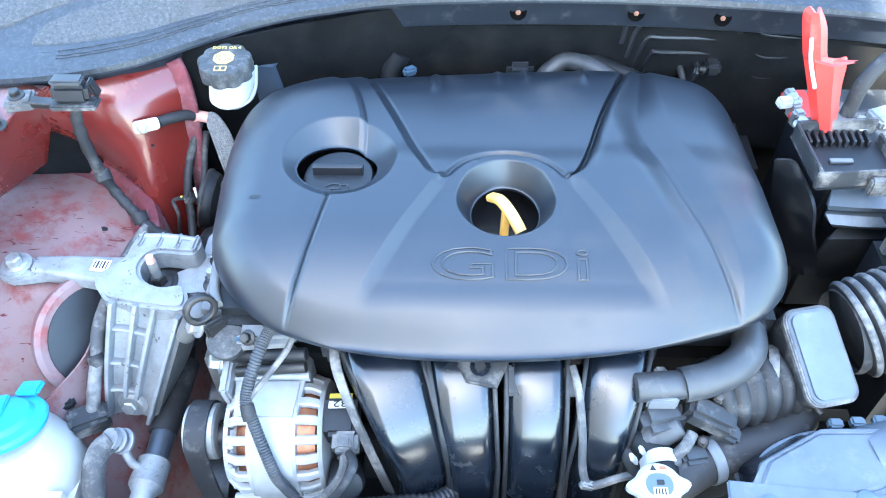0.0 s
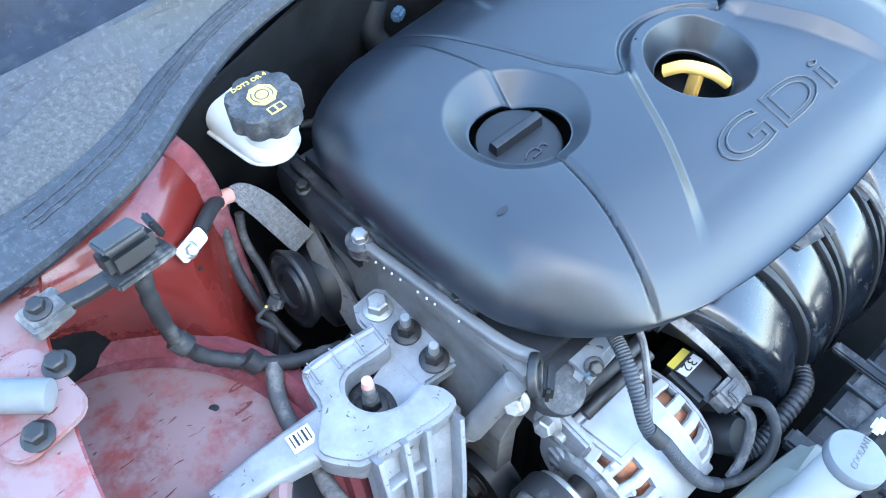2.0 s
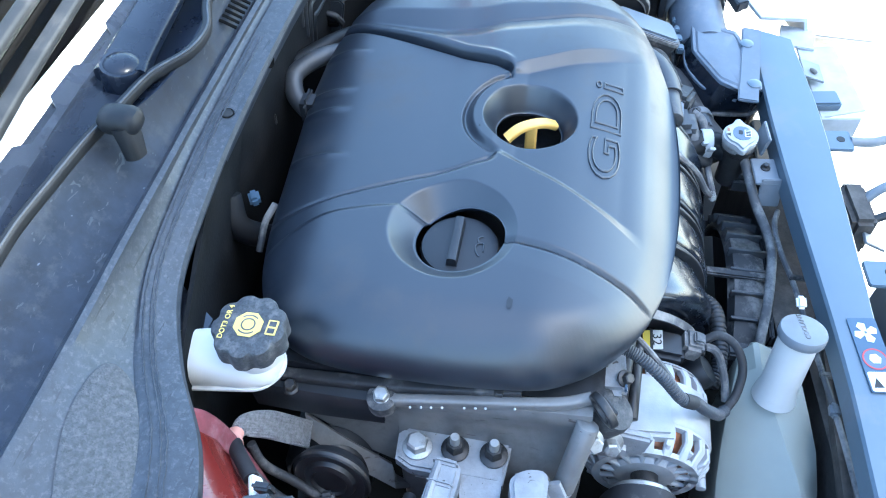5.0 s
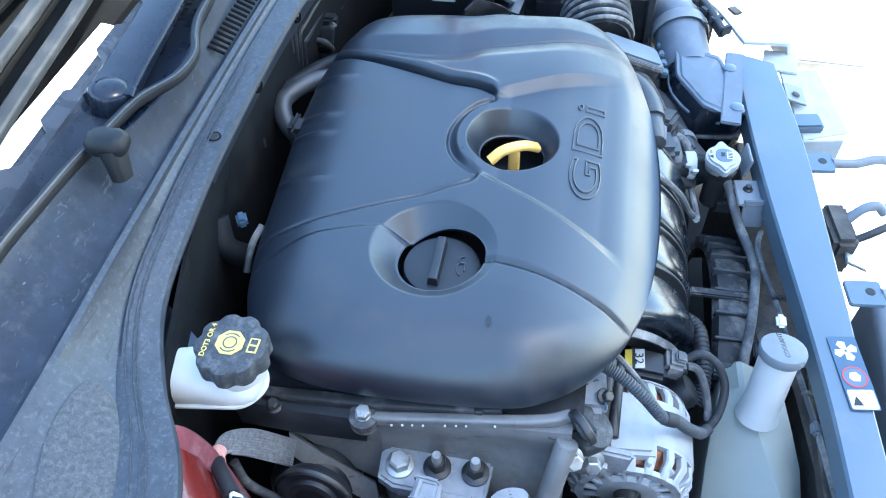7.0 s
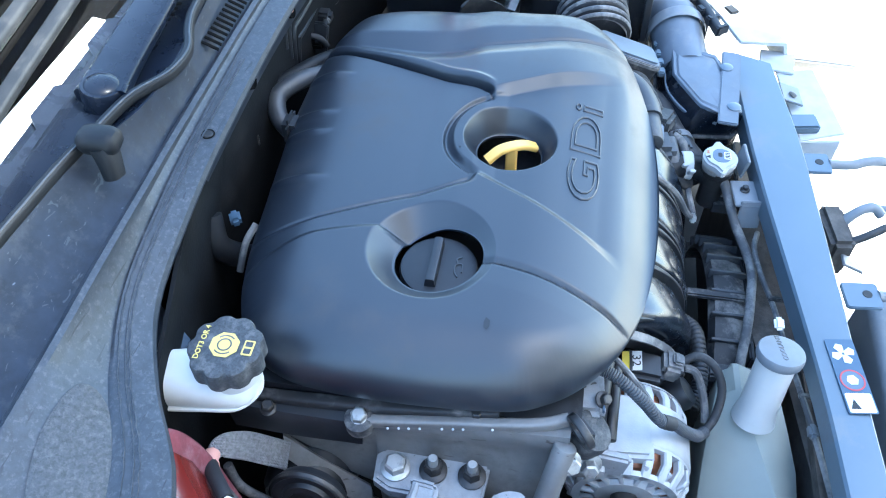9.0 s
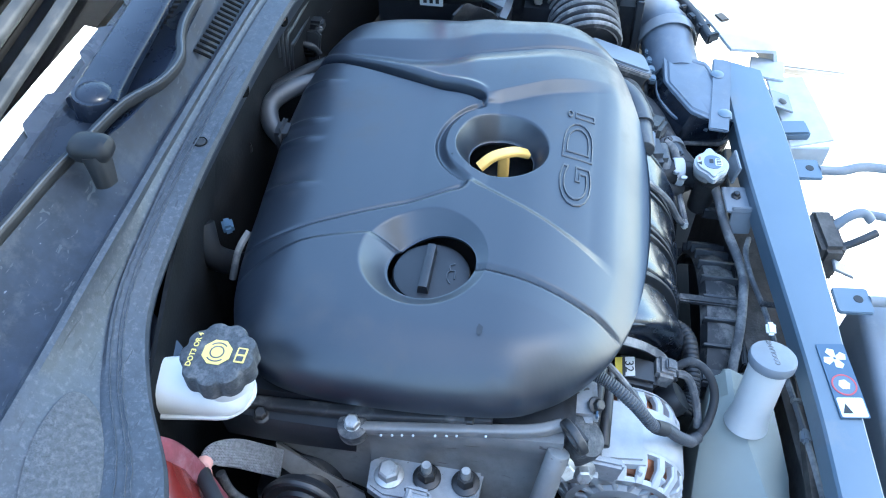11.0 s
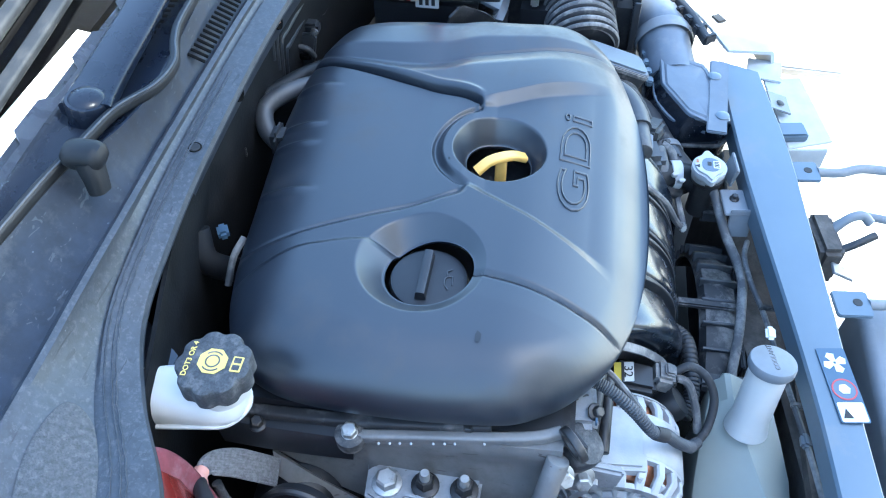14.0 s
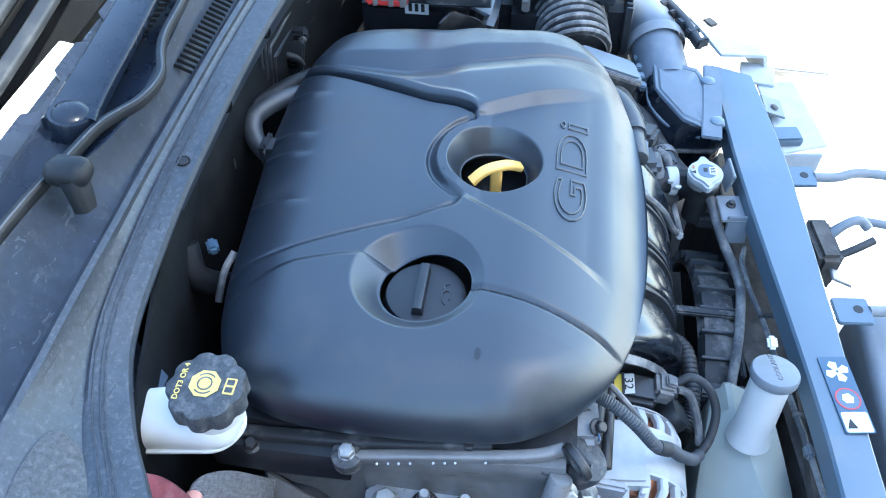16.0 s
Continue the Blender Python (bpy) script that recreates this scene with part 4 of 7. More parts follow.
# filler cap
cap = thing("oil_filler_cap", (OIL[0], OIL[1], 0.845), "black ribbed oil filler cap with a raised grip", "cap")
part("neck", lathe((OIL[0], OIL[1], 0.780), (0, 0, 1), [(0.050, 0), (0.050, 0.060), (0.044, 0.064), (0.030, 0.064)], 40), "ink", cap, "dark filler neck")
part("disc", lathe((OIL[0], OIL[1], 0.860), (0, 0, 1), [(0.0355, 0), (0.0375, 0.003), (0.0380, 0.014), (0.0365, 0.0175), (0.033, 0.0185), (0.001, 0.0185)], 48), "black", cap)
part("grip", sweep([Vector((OIL[0] - 0.027 + 0.054 * k / 12, OIL[1] + 0.004, 0.8775)) for k in range(13)], lambda u: [(p, q) for p, q in ((0.0055, 0), (0.0042, 0.0105), (0.0026, 0.0115), (-0.0026, 0.0115), (-0.0042, 0.0105), (-0.0055, 0))]), "black", cap, "upright grip bar")
icon = tube([(OIL[0] - 0.012, OIL[1] - 0.0195, 0.8792), (OIL[0] - 0.006, OIL[1] - 0.016, 0.8792), (OIL[0] + 0.002, OIL[1] - 0.016, 0.8792), (OIL[0] + 0.004, OIL[1] - 0.022, 0.8792), (OIL[0] - 0.006, OIL[1] - 0.023, 0.8792)], 0.0008, 6)
part("oil_sign", icon, "hose", cap, "embossed oil can sign")
part("spout_sign", tube([(OIL[0] + 0.003, OIL[1] - 0.018, 0.8792), (OIL[0] + 0.010, OIL[1] - 0.0165, 0.8792), (OIL[0] + 0.013, OIL[1] - 0.021, 0.8792)], 0.0008, 6), "hose", cap)

# dipstick
dip = thing("dipstick", (0.0, 0.025, 0.80), "yellow plastic dipstick pull inside the cover's opening", "dipstick")
path = smooth_path([(-0.0165, 0.052, 0.869), (-0.008, 0.040, 0.877), (-0.001, 0.027, 0.879), (0.006, 0.014, 0.877), (0.0135, 0.002, 0.869)], 6)
part("pull", sweep(path, lambda u: rounded(0.0125, 0.008, 0.003)), "yellow", dip)
part("stem", sweep(smooth_path([(-0.001, 0.0265, 0.876), (-0.002, 0.0265, 0.850), (-0.003, 0.026, 0.80)], 4), lambda u: rounded(0.013, 0.009, 0.003)), "yellow", dip)
part("well_floor", box((0.003, 0.026, 0.800), (0.12, 0.12, 0.006), 0.001), "dark", dip)
part("cable", tube([(-0.05, 0.045, 0.812), (0.0, 0.042, 0.815), (0.06, 0.040, 0.812)], 0.009, 10), "rubber", dip)

# ---- engine body ----
engine = thing("engine_block", (0.0, 0.08, 0.36), "near-black engine block under the plastic cover", "engine")
part("block", box((-0.01, 0.08, 0.57), (0.56, 0.30, 0.40), 0.02), "dark", engine)
part("valve_cover", box((-0.02, 0.085, 0.795), (0.585, 0.32, 0.055), 0.012), "black", engine, "dusty black valve cover")
part("cover_rail", sweep(smooth_path([(-0.306, 0.245, 0.804), (-0.308, 0.16, 0.814), (-0.307, 0.10, 0.819), (-0.300, 0.0, 0.827)], 6), lambda u: rounded(0.012, 0.012, 0.003)), "rubber", engine, "dusty ledge of the valve cover")
part("ledge", strips([[(-0.296, 0.262, 0.803), (-0.298, 0.19, 0.810), (-0.300, 0.118, 0.816)], [(-0.317, 0.258, 0.801), (-0.321, 0.19, 0.806), (-0.323, 0.120, 0.811)], [(-0.322, 0.256, 0.794), (-0.326, 0.19, 0.799), (-0.327, 0.122, 0.803)], [(-0.324, 0.252, 0.772), (-0.327, 0.19, 0.775), (-0.328, 0.124, 0.780)]], 6, 0.004), "black", engine, "dusty black ledge beside the bolt")
part("bolt_boss", lathe((-0.319, 0.126, 0.802), (-0.1, 0, 1), [(0.014, 0), (0.014, 0.014), (0.011, 0.016)], 20), "black_dusty", engine)
part("bolt", hex_bolt((-0.320, 0.126, 0.815), (-0.1, 0, 1), 0.0075, 0.008, 1.35), "steel", engine)
for q in ((-0.303, 0.02, 0.822), (-0.318, 0.215, 0.803)):
    part("bolt", hex_bolt(q, (-0.1, 0, 1), 0.006, 0.007, 1.35), "steel_dark", engine)

# timing cover at the engine's end
tc = thing("timing_cover", (-0.325, 0.08, 0.50), "grimy cast aluminium timing cover at the engine's end", "timing cover")
def tc_face(u, v):
    y = 0.235 - 0.300 * u
    low = 0.590 if y < 0.11 else 0.690 + (y - 0.11) * 0.66
    top = 0.800 + 0.024 * u
    z = top + (low - top) * v
    drop = (top - z) / 0.22
    x = -0.3145 - 0.020 * min(1.0, max(0.0, (drop - 0.18) * 4.0)) ** 1.5 * (1 if y < 0.11 else 0.5) - 0.003 * smooth_bump(drop, 0.06, 0.05) + 0.012 * (0.1 - y) * (1 - drop)
    return Vector((x, y, z))
def smooth_bump(t, c, w):
    return math.exp(-((t - c) / w) ** 2)
part("face", sheet(tc_face, 40, 30, 0.02), "alu_dirty", tc)
part("upper_flange", sweep(smooth_path([(-0.3195, 0.121, 0.8115), (-0.319, 0.110, 0.8125), (-0.314, 0.06, 0.816), (-0.306, -0.030, 0.824), (-0.296, -0.062, 0.826)], 6), lambda u: rounded(0.010, 0.012, 0.003)), "alu_dirty", tc, "flange edge with pale sealant dots")
for k, y in enumerate((0.098, 0.088, 0.079, 0.069, 0.049, 0.039, 0.030, 0.004)):
    part("sealant_dot", lathe((-0.3265 + (0.1 - y) * 0.1, y, 0.8155 + (0.1 - y) * 0.09), (-0.7, 0, 0.7), [(0.0013, 0), (0.0010, 0.0005), (0.0003, 0.0007)], 8), "sunny", tc)
part("shoulder", strips([[(-0.325, 0.205, 0.768), (-0.330, 0.17, 0.742), (-0.335, 0.12, 0.706)], [(-0.338, 0.200, 0.745), (-0.346, 0.165, 0.722), (-0.350, 0.115, 0.684)], [(-0.325, 0.195, 0.715), (-0.330, 0.155, 0.69), (-0.335, 0.105, 0.655)]], 6, 0.006), "alu_dirty", tc, "sloping shoulder")
for y0, y1 in ((0.165, 0.148), (0.158, 0.120)):
    part("casting_line", tube([(-0.3195, y0, 0.79), (-0.3205, (y0 + y1) / 2, 0.783), (-0.3195, y1, 0.788)], 0.0022, 6), "alu_dirty", tc)
part("round_post", cyl((-0.352, -0.048, 0.752), (-0.318, -0.062, 0.818), 0.0105, n=24, bev=0.002), "alu_dirty", tc, "round aluminium boss")
part("post_bolt", hex_bolt((-0.352, -0.047, 0.752), (-0.45, 0.18, -0.85), 0.007, 0.008), "steel", tc)
part("side_bolt", hex_bolt((-0.322, -0.067, 0.795), (-0.7, -0.4, 0.6), 0.008, 0.009), "steel", tc)

# lifting eye and front corner pieces
eye_ob = thing("lifting_eye", (-0.300, -0.070, 0.79), "dark steel lifting eye at the engine's front corner", "bracket")
ring = []
for k in range(28):
    a = 2 * math.pi * k / 28
    ring.append(Vector((-0.310, -0.073, 0.833)) + frame_of((0.60, -0.75, 0.22)) @ Vector((0.0145 * math.cos(a), 0.0145 * math.sin(a), 0)))
part("ring", sweep(ring + [ring[0]], lambda u: rounded(0.0065, 0.008, 0.002), up=(0.60, -0.75, 0.22)), "steel_dark", eye_ob)
part("blue_tag", box((-0.272, -0.094, 0.812), (0.006, 0.002, 0.006), 0.0005), "blue_print", eye_ob)
part("leg", box((-0.298, -0.078, 0.803), (0.024, 0.009, 0.036), 0.003, (0, 0, 40)), "steel_dark", eye_ob)
part("plug", lathe((-0.289, -0.076, 0.782), (0, -0.5, 0.9), [(0.021, 0), (0.022, 0.014), (0.020, 0.022), (0.010, 0.024)], 24), "cap_black", eye_ob, "grimy round plug")
part("pale_boss", box((-0.248, -0.070, 0.800), (0.060, 0.05, 0.020), 0.006, (0, 0, 5)), "alu", eye_ob)
part("boss_bolt", hex_bolt((-0.262, -0.092, 0.812), (-0.3, -0.6, 0.8), 0.0055, 0.006), "steel_dark", eye_ob)
part("dark_rod", cyl((-0.285, -0.092, 0.778), (-0.205, -0.098, 0.792), 0.007, n=16, bev=0.001), "black", eye_ob)
part("dark_rod", cyl((-0.280, -0.106, 0.770), (-0.205, -0.108, 0.784), 0.006, n=16, bev=0.001), "steel_dark", eye_ob)

# ---- intake manifold ----
man = thing("intake_manifold", (-0.02, -0.16, 0.50), "glossy black plastic intake manifold with four curved runners", "intake manifold")
RUN = ((-0.128, -0.090, 0.086, 0.054), (-0.049, -0.037, 0.070, 0.050), (0.028, 0.027, 0.060, 0.056), (0.110, 0.090, 0.066, 0.050))
for x0, x1, w, w2 in RUN:
    path = smooth_path([(x0, -0.060, 0.785), (x0, -0.095, 0.787), (x0 + (x1 - x0) * 0.3, -0.125, 0.777), (x0 + (x1 - x0) * 0.65, -0.152, 0.750), (x1, -0.168, 0.710), (x1, -0.174, 0.66), (x1, -0.170, 0.60), (x1, -0.155, 0.54)], 7)
    part("runner", sweep(path, lambda u, w=w, w2=w2: rounded(w + (w2 - w) * min(1, u * 1.6), 0.052, 0.015, 6), up=(0, 0, 1)), "gloss_black", man)
    for s in (-1, 1):
        rp = [p + Vector((s * ((w + (w2 - w) * min(1, 1.6 * k / (len(path) - 1))) / 2 + 0.001), 0, 0)) for k, p in enumerate(path)]
        part("edge_rib", sweep(rp, lambda u: rounded(0.0050, 0.050, 0.002, 2), up=(0, 0, 1)), "black", man)
part("plenum", box((-0.02, -0.125, 0.58), (0.33, 0.08, 0.20), 0.03), "black", man, "dark plenum behind the runners")
part("head_flange", box((-0.02, -0.085, 0.79), (0.34, 0.03, 0.03), 0.006), "black_dusty", man)
part("lug", prism([(-0.03, 0.0), (-0.018, -0.024), (0.012, -0.030), (0.026, 0.0)], pose(-0.024, -0.112, 0.806, 14), 0.006, 0.002), "black_dusty", man)
part("lug_eye", lathe((-0.028, -0.122, 0.8085), (0, -0.25, 1), [(0.010, 0), (0.010, 0.003), (0.0055, 0.003), (0.0055, 0)], 20, False), "gloss_black", man)
part("web", strips([[(-0.182, -0.09, 0.802), (-0.176, -0.120, 0.795), (-0.160, -0.150, 0.765), (-0.142, -0.175, 0.72), (-0.128, -0.185, 0.66)], [(-0.172, -0.09, 0.804), (-0.166, -0.120, 0.797), (-0.150, -0.153, 0.765), (-0.132, -0.179, 0.72), (-0.118, -0.189, 0.66)]], 8, 0.003), "grey_rubber", man, "dusty outer web of the first runner")
for x in (0.004, 0.061, 0.149):
    part("tab", box((x, -0.130, 0.797), (0.012, 0.03, 0.008), 0.002, (22, 0, 0)), "black_dusty", man)

# sensor wire in front of the runners
wire = thing("sensor_cable", (0.075, -0.19, 0.70), "thin grey cable bent along a manifold runner", "cable")
part("sheath", tube([(0.062, -0.118, 0.806), (0.068, -0.142, 0.796), (0.072, -0.172, 0.768), (0.074, -0.192, 0.735), (0.082, -0.203, 0.722), (0.11, -0.198, 0.728), (0.150, -0.190, 0.738), (0.166, -0.187, 0.742)], 0.0042, 8), "grey_rubber", wire)
part("clip", box((0.079, -0.203, 0.722), (0.016, 0.008, 0.010), 0.002, (0, 20, 0)), "steel", wire)

# ---- alternator ----
alt = thing("alternator", (-0.24, -0.135, 0.60), "bright aluminium alternator with copper windings behind slots", "alternator")
AO, AX = Vector((-0.297, -0.133, 0.682)), Vector((1, 0.02, 0.02)).normalized()
AM = frame_of(AX)


def bell(h0, h1, r0, r1, slots, thick, fill, label):
    """A cast end bell: two rings and the bars between its slots."""
    b = part("bell", merge(lathe(AO + AX * h0, AX, [(r0 - thick, 0), (r0, 0), (r0 + 0.001, 0.005), (r0 - thick, 0.005)], 48, False)), "alu_bright", alt, label)
    part("rim", lathe(AO + AX * (h1 - 0.005), AX, [(r1 - thick, 0), (r1, 0.0), (r1, 0.005), (r1 - thick, 0.005)], 48, False), "alu_bright", b)
    for k in range(slots):
        a = 2 * math.pi * (k + 0.5) / slots
        out = AM @ Vector((math.cos(a), math.sin(a), 0))
        side = AM @ Vector((-math.sin(a), math.cos(a), 0))
        w0 = math.pi * (r0 + r1) / slots * fill / 2
        rings = [[AO + AX * h + out * (r + s) + side * t for s, t in ((0, -w0 * 0.7), (0, w0 * 0.7), (-0.002, w0), (-thick, w0 * 0.8), (-thick, -w0 * 0.8), (-0.002, -w0))] for h, r in ((h0, r0), ((h0 + h1) / 2, max(r0, r1)), (h1, r1))]
        part("bar", ring_loft(rings), "alu_bright", b)


part("stator", lathe(AO + AX * 0.033, AX, [(0.055, 0), (0.0650, 0.001), (0.0668, 0.004), (0.0668, 0.040), (0.0655, 0.045), (0.058, 0.046)], 56), "alu_bright", alt, "smooth middle band")
bell(0.004, 0.036, 0.053, 0.0650, 19, 0.008, 0.50, "front bell with slots")
bell(0.077, 0.108, 0.0650, 0.058, 19, 0.008, 0.50, "rear bell with slots")
part("front_face", lathe(AO + AX * 0.004, AX, [(0.022, 0), (0.030, 0.0), (0.034, 0.004), (0.034, 0.012), (0.02, 0.012)], 40), "alu_bright", alt)
for k in range(14):
    a = 2 * math.pi * k / 14
    d = AM @ Vector((math.cos(a), math.sin(a), 0))
    part("spoke", sweep([AO + AX * 0.007 + d * 0.030, AO + AX * 0.009 + d * 0.050, AO + AX * 0.014 + d * 0.060], lambda u: rounded(0.0055, 0.006, 0.002, 2), up=AX), "alu_bright", alt)
part("winding", lathe(AO + AX * 0.016, AX, [(0.035, 0), (0.046, 0.000), (0.0545, 0.010), (0.0565, 0.018), (0.040, 0.022)], 40), "copper", alt, "copper windings")
part("winding", lathe(AO + AX * 0.076, AX, [(0.040, 0), (0.0565, 0.002), (0.0555, 0.014), (0.052, 0.024), (0.030, 0.026)], 40), "copper", alt, "copper windings")
part("end_plate", lathe(AO + AX * 0.104, AX, [(0.061, 0), (0.058, 0.004), (0.045, 0.006), (0.01, 0.006)], 40), "alu_bright", alt)
for a in (200,):
    d = AM @ Vector((math.cos(radians(a)), math.sin(radians(a)), 0))
    part("through_bolt", cyl(AO + AX * 0.008 + d * 0.0655, AO + AX * 0.108 + d * 0.0655, 0.0055, n=14, bev=0.001), "alu_bright", alt)
part("mount_lug", prism([(-0.297, -0.100), (-0.207, -0.099), (-0.207, -0.076), (-0.232, -0.052), (-0.300, -0.042)], pose(0, 0, 0.722), 0.030, 0.004), "alu_dirty", alt, "flat grey upper mounting lug")
part("lug_ridge", sweep([Vector((-0.302, -0.101, 0.744)), Vector((-0.255, -0.100, 0.750)), Vector((-0.207, -0.099, 0.752))], lambda u: rounded(0.008, 0.012, 0.003)), "alu_bright", alt, "raised casting ridge")
part("top_panel", prism([(-0.034, -0.026), (0.030, -0.026), (0.034, 0.022), (-0.040, 0.022)], pose(-0.246, -0.124, 0.738, 3), 0.014, 0.004), "alu_bright", alt, "flat pale top of the housing")
part("lug_wall", box((-0.292, -0.098, 0.752), (0.010, 0.056, 0.034), 0.003, (8, 0, 0)), "alu", alt)
part("lug_bolt", hex_bolt((-0.302, -0.088, 0.760), (-1, -0.2, 0.4), 0.0085, 0.010), "steel", alt)
part("pulley", lathe((-0.345, -0.1295, 0.684), AX, [(0.0, 0.004), (0.009, 0.004), (0.0105, 0.001), (0.021, 0.003), (0.0265, 0.0015), (0.0275, 0.000), (0.0295, 0.000), (0.0300, 0.003), (0.0305, 0.004), (0.0305, 0.032), (0.028, 0.034), (0.012, 0.034)], 48, False), "steel", alt, "ribbed steel pulley face")
part("pulley_bolt", hex_bolt((-0.343, -0.1295, 0.684), -AX, 0.0045, 0.004, 1.2), "rust", alt, "rusty centre bolt")
part("shaft", cyl(AO - AX * 0.016, AO + AX * 0.008, 0.014, n=20), "steel_dark", alt)
reg = part("regulator", box((-0.171, -0.138, 0.726), (0.034, 0.044, 0.046), 0.005, (10, 0, 2)), "black", alt, "black regulator housing")
rl = pose(-0.1715, -0.128, 0.7505, -14, 0, 2)
part("label_white", prism(rounded(0.024, 0.012, 0.001), rl @ pose(0, -0.004, 0), 0.0006), "white", reg, "white sticker with the number 32")
part("label_yellow", prism(rounded(0.024, 0.008, 0.001), rl @ pose(0, 0.0065, 0), 0.0006), "print_yellow", reg, "yellow sticker strip")
part("number", lettering("32", 0.0125, rl @ pose(0, -0.004, 0.0008, 0, 0, 180), 0.0003, 0, 1.2), "ink", reg, "printed 32")
sock = part("connector", merge(box((-0.163, -0.170, 0.738), (0.026, 0.022, 0.026), 0.004, (12, 0, 0)), box((-0.163, -0.176, 0.752), (0.014, 0.012, 0.006), 0.002, (12, 0, 0))), "grey_rubber", alt, "grey plug connector")
for k in range(4):
    part("pin_hole", box((-0.168 + 0.010 * (k % 2), -0.1835, 0.734 + 0.009 * (k // 2)), (0.006, 0.002, 0.006), 0.0005, (12, 0, 0)), "ink", sock)
part("plug_wire", tube([(-0.163, -0.182, 0.740), (-0.164, -0.196, 0.735), (-0.172, -0.205, 0.722), (-0.186, -0.212, 0.705), (-0.200, -0.214, 0.695)], 0.0045, 8), "grey_rubber", alt)
part("battery_post_cap", lathe((-0.166, -0.188, 0.690), (0.2, -0.7, 0.6), [(0.018, -0.03), (0.019, 0.004), (0.016, 0.012), (0.006, 0.014)], 24), "black", alt, "black rubber terminal boot")
part("boot_hose", ribbed([(-0.172, -0.204, 0.676), (-0.149, -0.212, 0.684), (-0.117, -0.212, 0.690), (-0.076, -0.208, 0.690), (-0.05, -0.19, 0.68)], 0.0085, 0.0016, 26, 12), "black", alt, "black ribbed sleeve")

# ribbed wire loom over the alternator
loom = thing("wire_loom", (-0.245, -0.15, 0.70), "dusty grey ribbed wire loom across the alternator", "cable")
part("conduit", ribbed([(-0.236, -0.085, 0.826), (-0.243, -0.105, 0.822), (-0.253, -0.130, 0.806), (-0.259, -0.150, 0.786), (-0.252, -0.165, 0.772), (-0.243, -0.182, 0.745), (-0.233, -0.198, 0.722), (-0.224, -0.204, 0.708), (-0.214, -0.212, 0.700)], 0.0058, 0.0011, 80, 12), "hose", loom)
part("branch", tube([(-0.256, -0.148, 0.788), (-0.240, -0.132, 0.800), (-0.222, -0.110, 0.812), (-0.214, -0.095, 0.820)], 0.0032, 8), "grey_rubber", loom)
part("return_loop", tube([(-0.214, -0.212, 0.700), (-0.198, -0.222, 0.708), (-0.176, -0.226, 0.725), (-0.160, -0.216, 0.742), (-0.152, -0.198, 0.748), (-0.158, -0.182, 0.742)], 0.0046, 10), "rubber", loom)
part("tape", lathe((-0.2565, -0.158, 0.779), (0.2, -0.6, -0.5), [(0.0070, -0.008), (0.0074, 0.0), (0.0070, 0.008)], 14), "rubber", loom)

# belt and pulleys
belt = thing("drive_belt", (-0.335, -0.08, 0.45), "black drive belt running round dark pulleys", "belt")
bp = smooth_path([(-0.330, -0.163, 0.684), (-0.330, -0.153, 0.708), (-0.330, -0.1295, 0.7155), (-0.330, -0.105, 0.706), (-0.330, -0.092, 0.672), (-0.330, -0.095, 0.63), (-0.330, -0.11, 0.56), (-0.330, -0.13, 0.50), (-0.330, -0.165, 0.53), (-0.330, -0.170, 0.60)], 6, closed=True)
part("band", sweep(bp + [bp[0]], lambda u: rounded(0.024, 0.0035, 0.001, 1), up=(0, 0.3, 1)), "rubber", belt)
part("idler", lathe((-0.345, -0.052, 0.622), (1, 0, 0), [(0.0, 0.003), (0.010, 0.003), (0.026, 0.002), (0.028, 0.0), (0.034, 0.0), (0.035, 0.028), (0.02, 0.03)], 40, False), "black", belt, "black idler pulley")
part("idler_bolt", hex_bolt((-0.344, -0.052, 0.622), (-1, 0, 0), 0.009, 0.010), "steel_dark", belt)
part("crank_pulley", lathe((-0.350, 0.03, 0.50), (1, 0, 0), [(0.02, 0.004), (0.060, 0.004), (0.066, 0.0), (0.074, 0.0), (0.075, 0.03), (0.03, 0.034)], 48), "steel_dark", belt, "dark crank pulley")
part("lower_pulley", lathe((-0.350, -0.13, 0.53), (1, 0, 0), [(0.02, 0.004), (0.050, 0.004), (0.056, 0.0), (0.060, 0.0), (0.061, 0.03), (0.03, 0.034)], 40), "steel_dark", belt, "dark lower pulley")

# ---- engine mount ----
mnt = thing("engine_mount", (-0.43, 0.0, 0.61), "cast aluminium engine mount bracket with a long arm and ribbed leg", "engine mount")
arm = sweep(smooth_path([(-0.541, 0.034, 0.766), (-0.50, 0.032, 0.765), (-0.458, 0.027, 0.765), (-0.428, 0.020, 0.769)], 6), lambda u: rounded(0.024 + 0.022 * u, 0.022, 0.005))
part("arm", arm, "alu", mnt, "long arm")
part("arm_end", prism([(-0.022, 0.0), (-0.016, 0.016), (0.0, 0.021), (0.014, 0.014), (0.050, -0.012), (0.030, -0.016), (0.0, -0.021), (-0.016, -0.015)], pose(-0.562, 0.032, 0.762), 0.011, 0.003), "alu", mnt, "bolted eye of the arm")
part("arm_washer", lathe((-0.562, 0.032, 0.773), (0, 0, 1), [(0.0175, 0), (0.0175, 0.003), (0.012, 0.004)], 24), "alu", mnt)
part("arm_bolt", hex_bolt((-0.562, 0.032, 0.776), (0, 0, 1), 0.0095, 0.010, 1.4), "steel", mnt)
body_poly = [(-0.462, 0.012), (-0.448, -0.014), (-0.430, -0.024), (-0.360, -0.034), (-0.350, -0.018), (-0.362, 0.000), (-0.384, -0.002), (-0.404, 0.006), (-0.414, 0.022), (-0.412, 0.038), (-0.400, 0.048), (-0.372, 0.046), (-0.358, 0.047), (-0.352, 0.060), (-0.358, 0.070), (-0.385, 0.075), (-0.424, 0.078), (-0.434, 0.060), (-0.438, 0.040)]
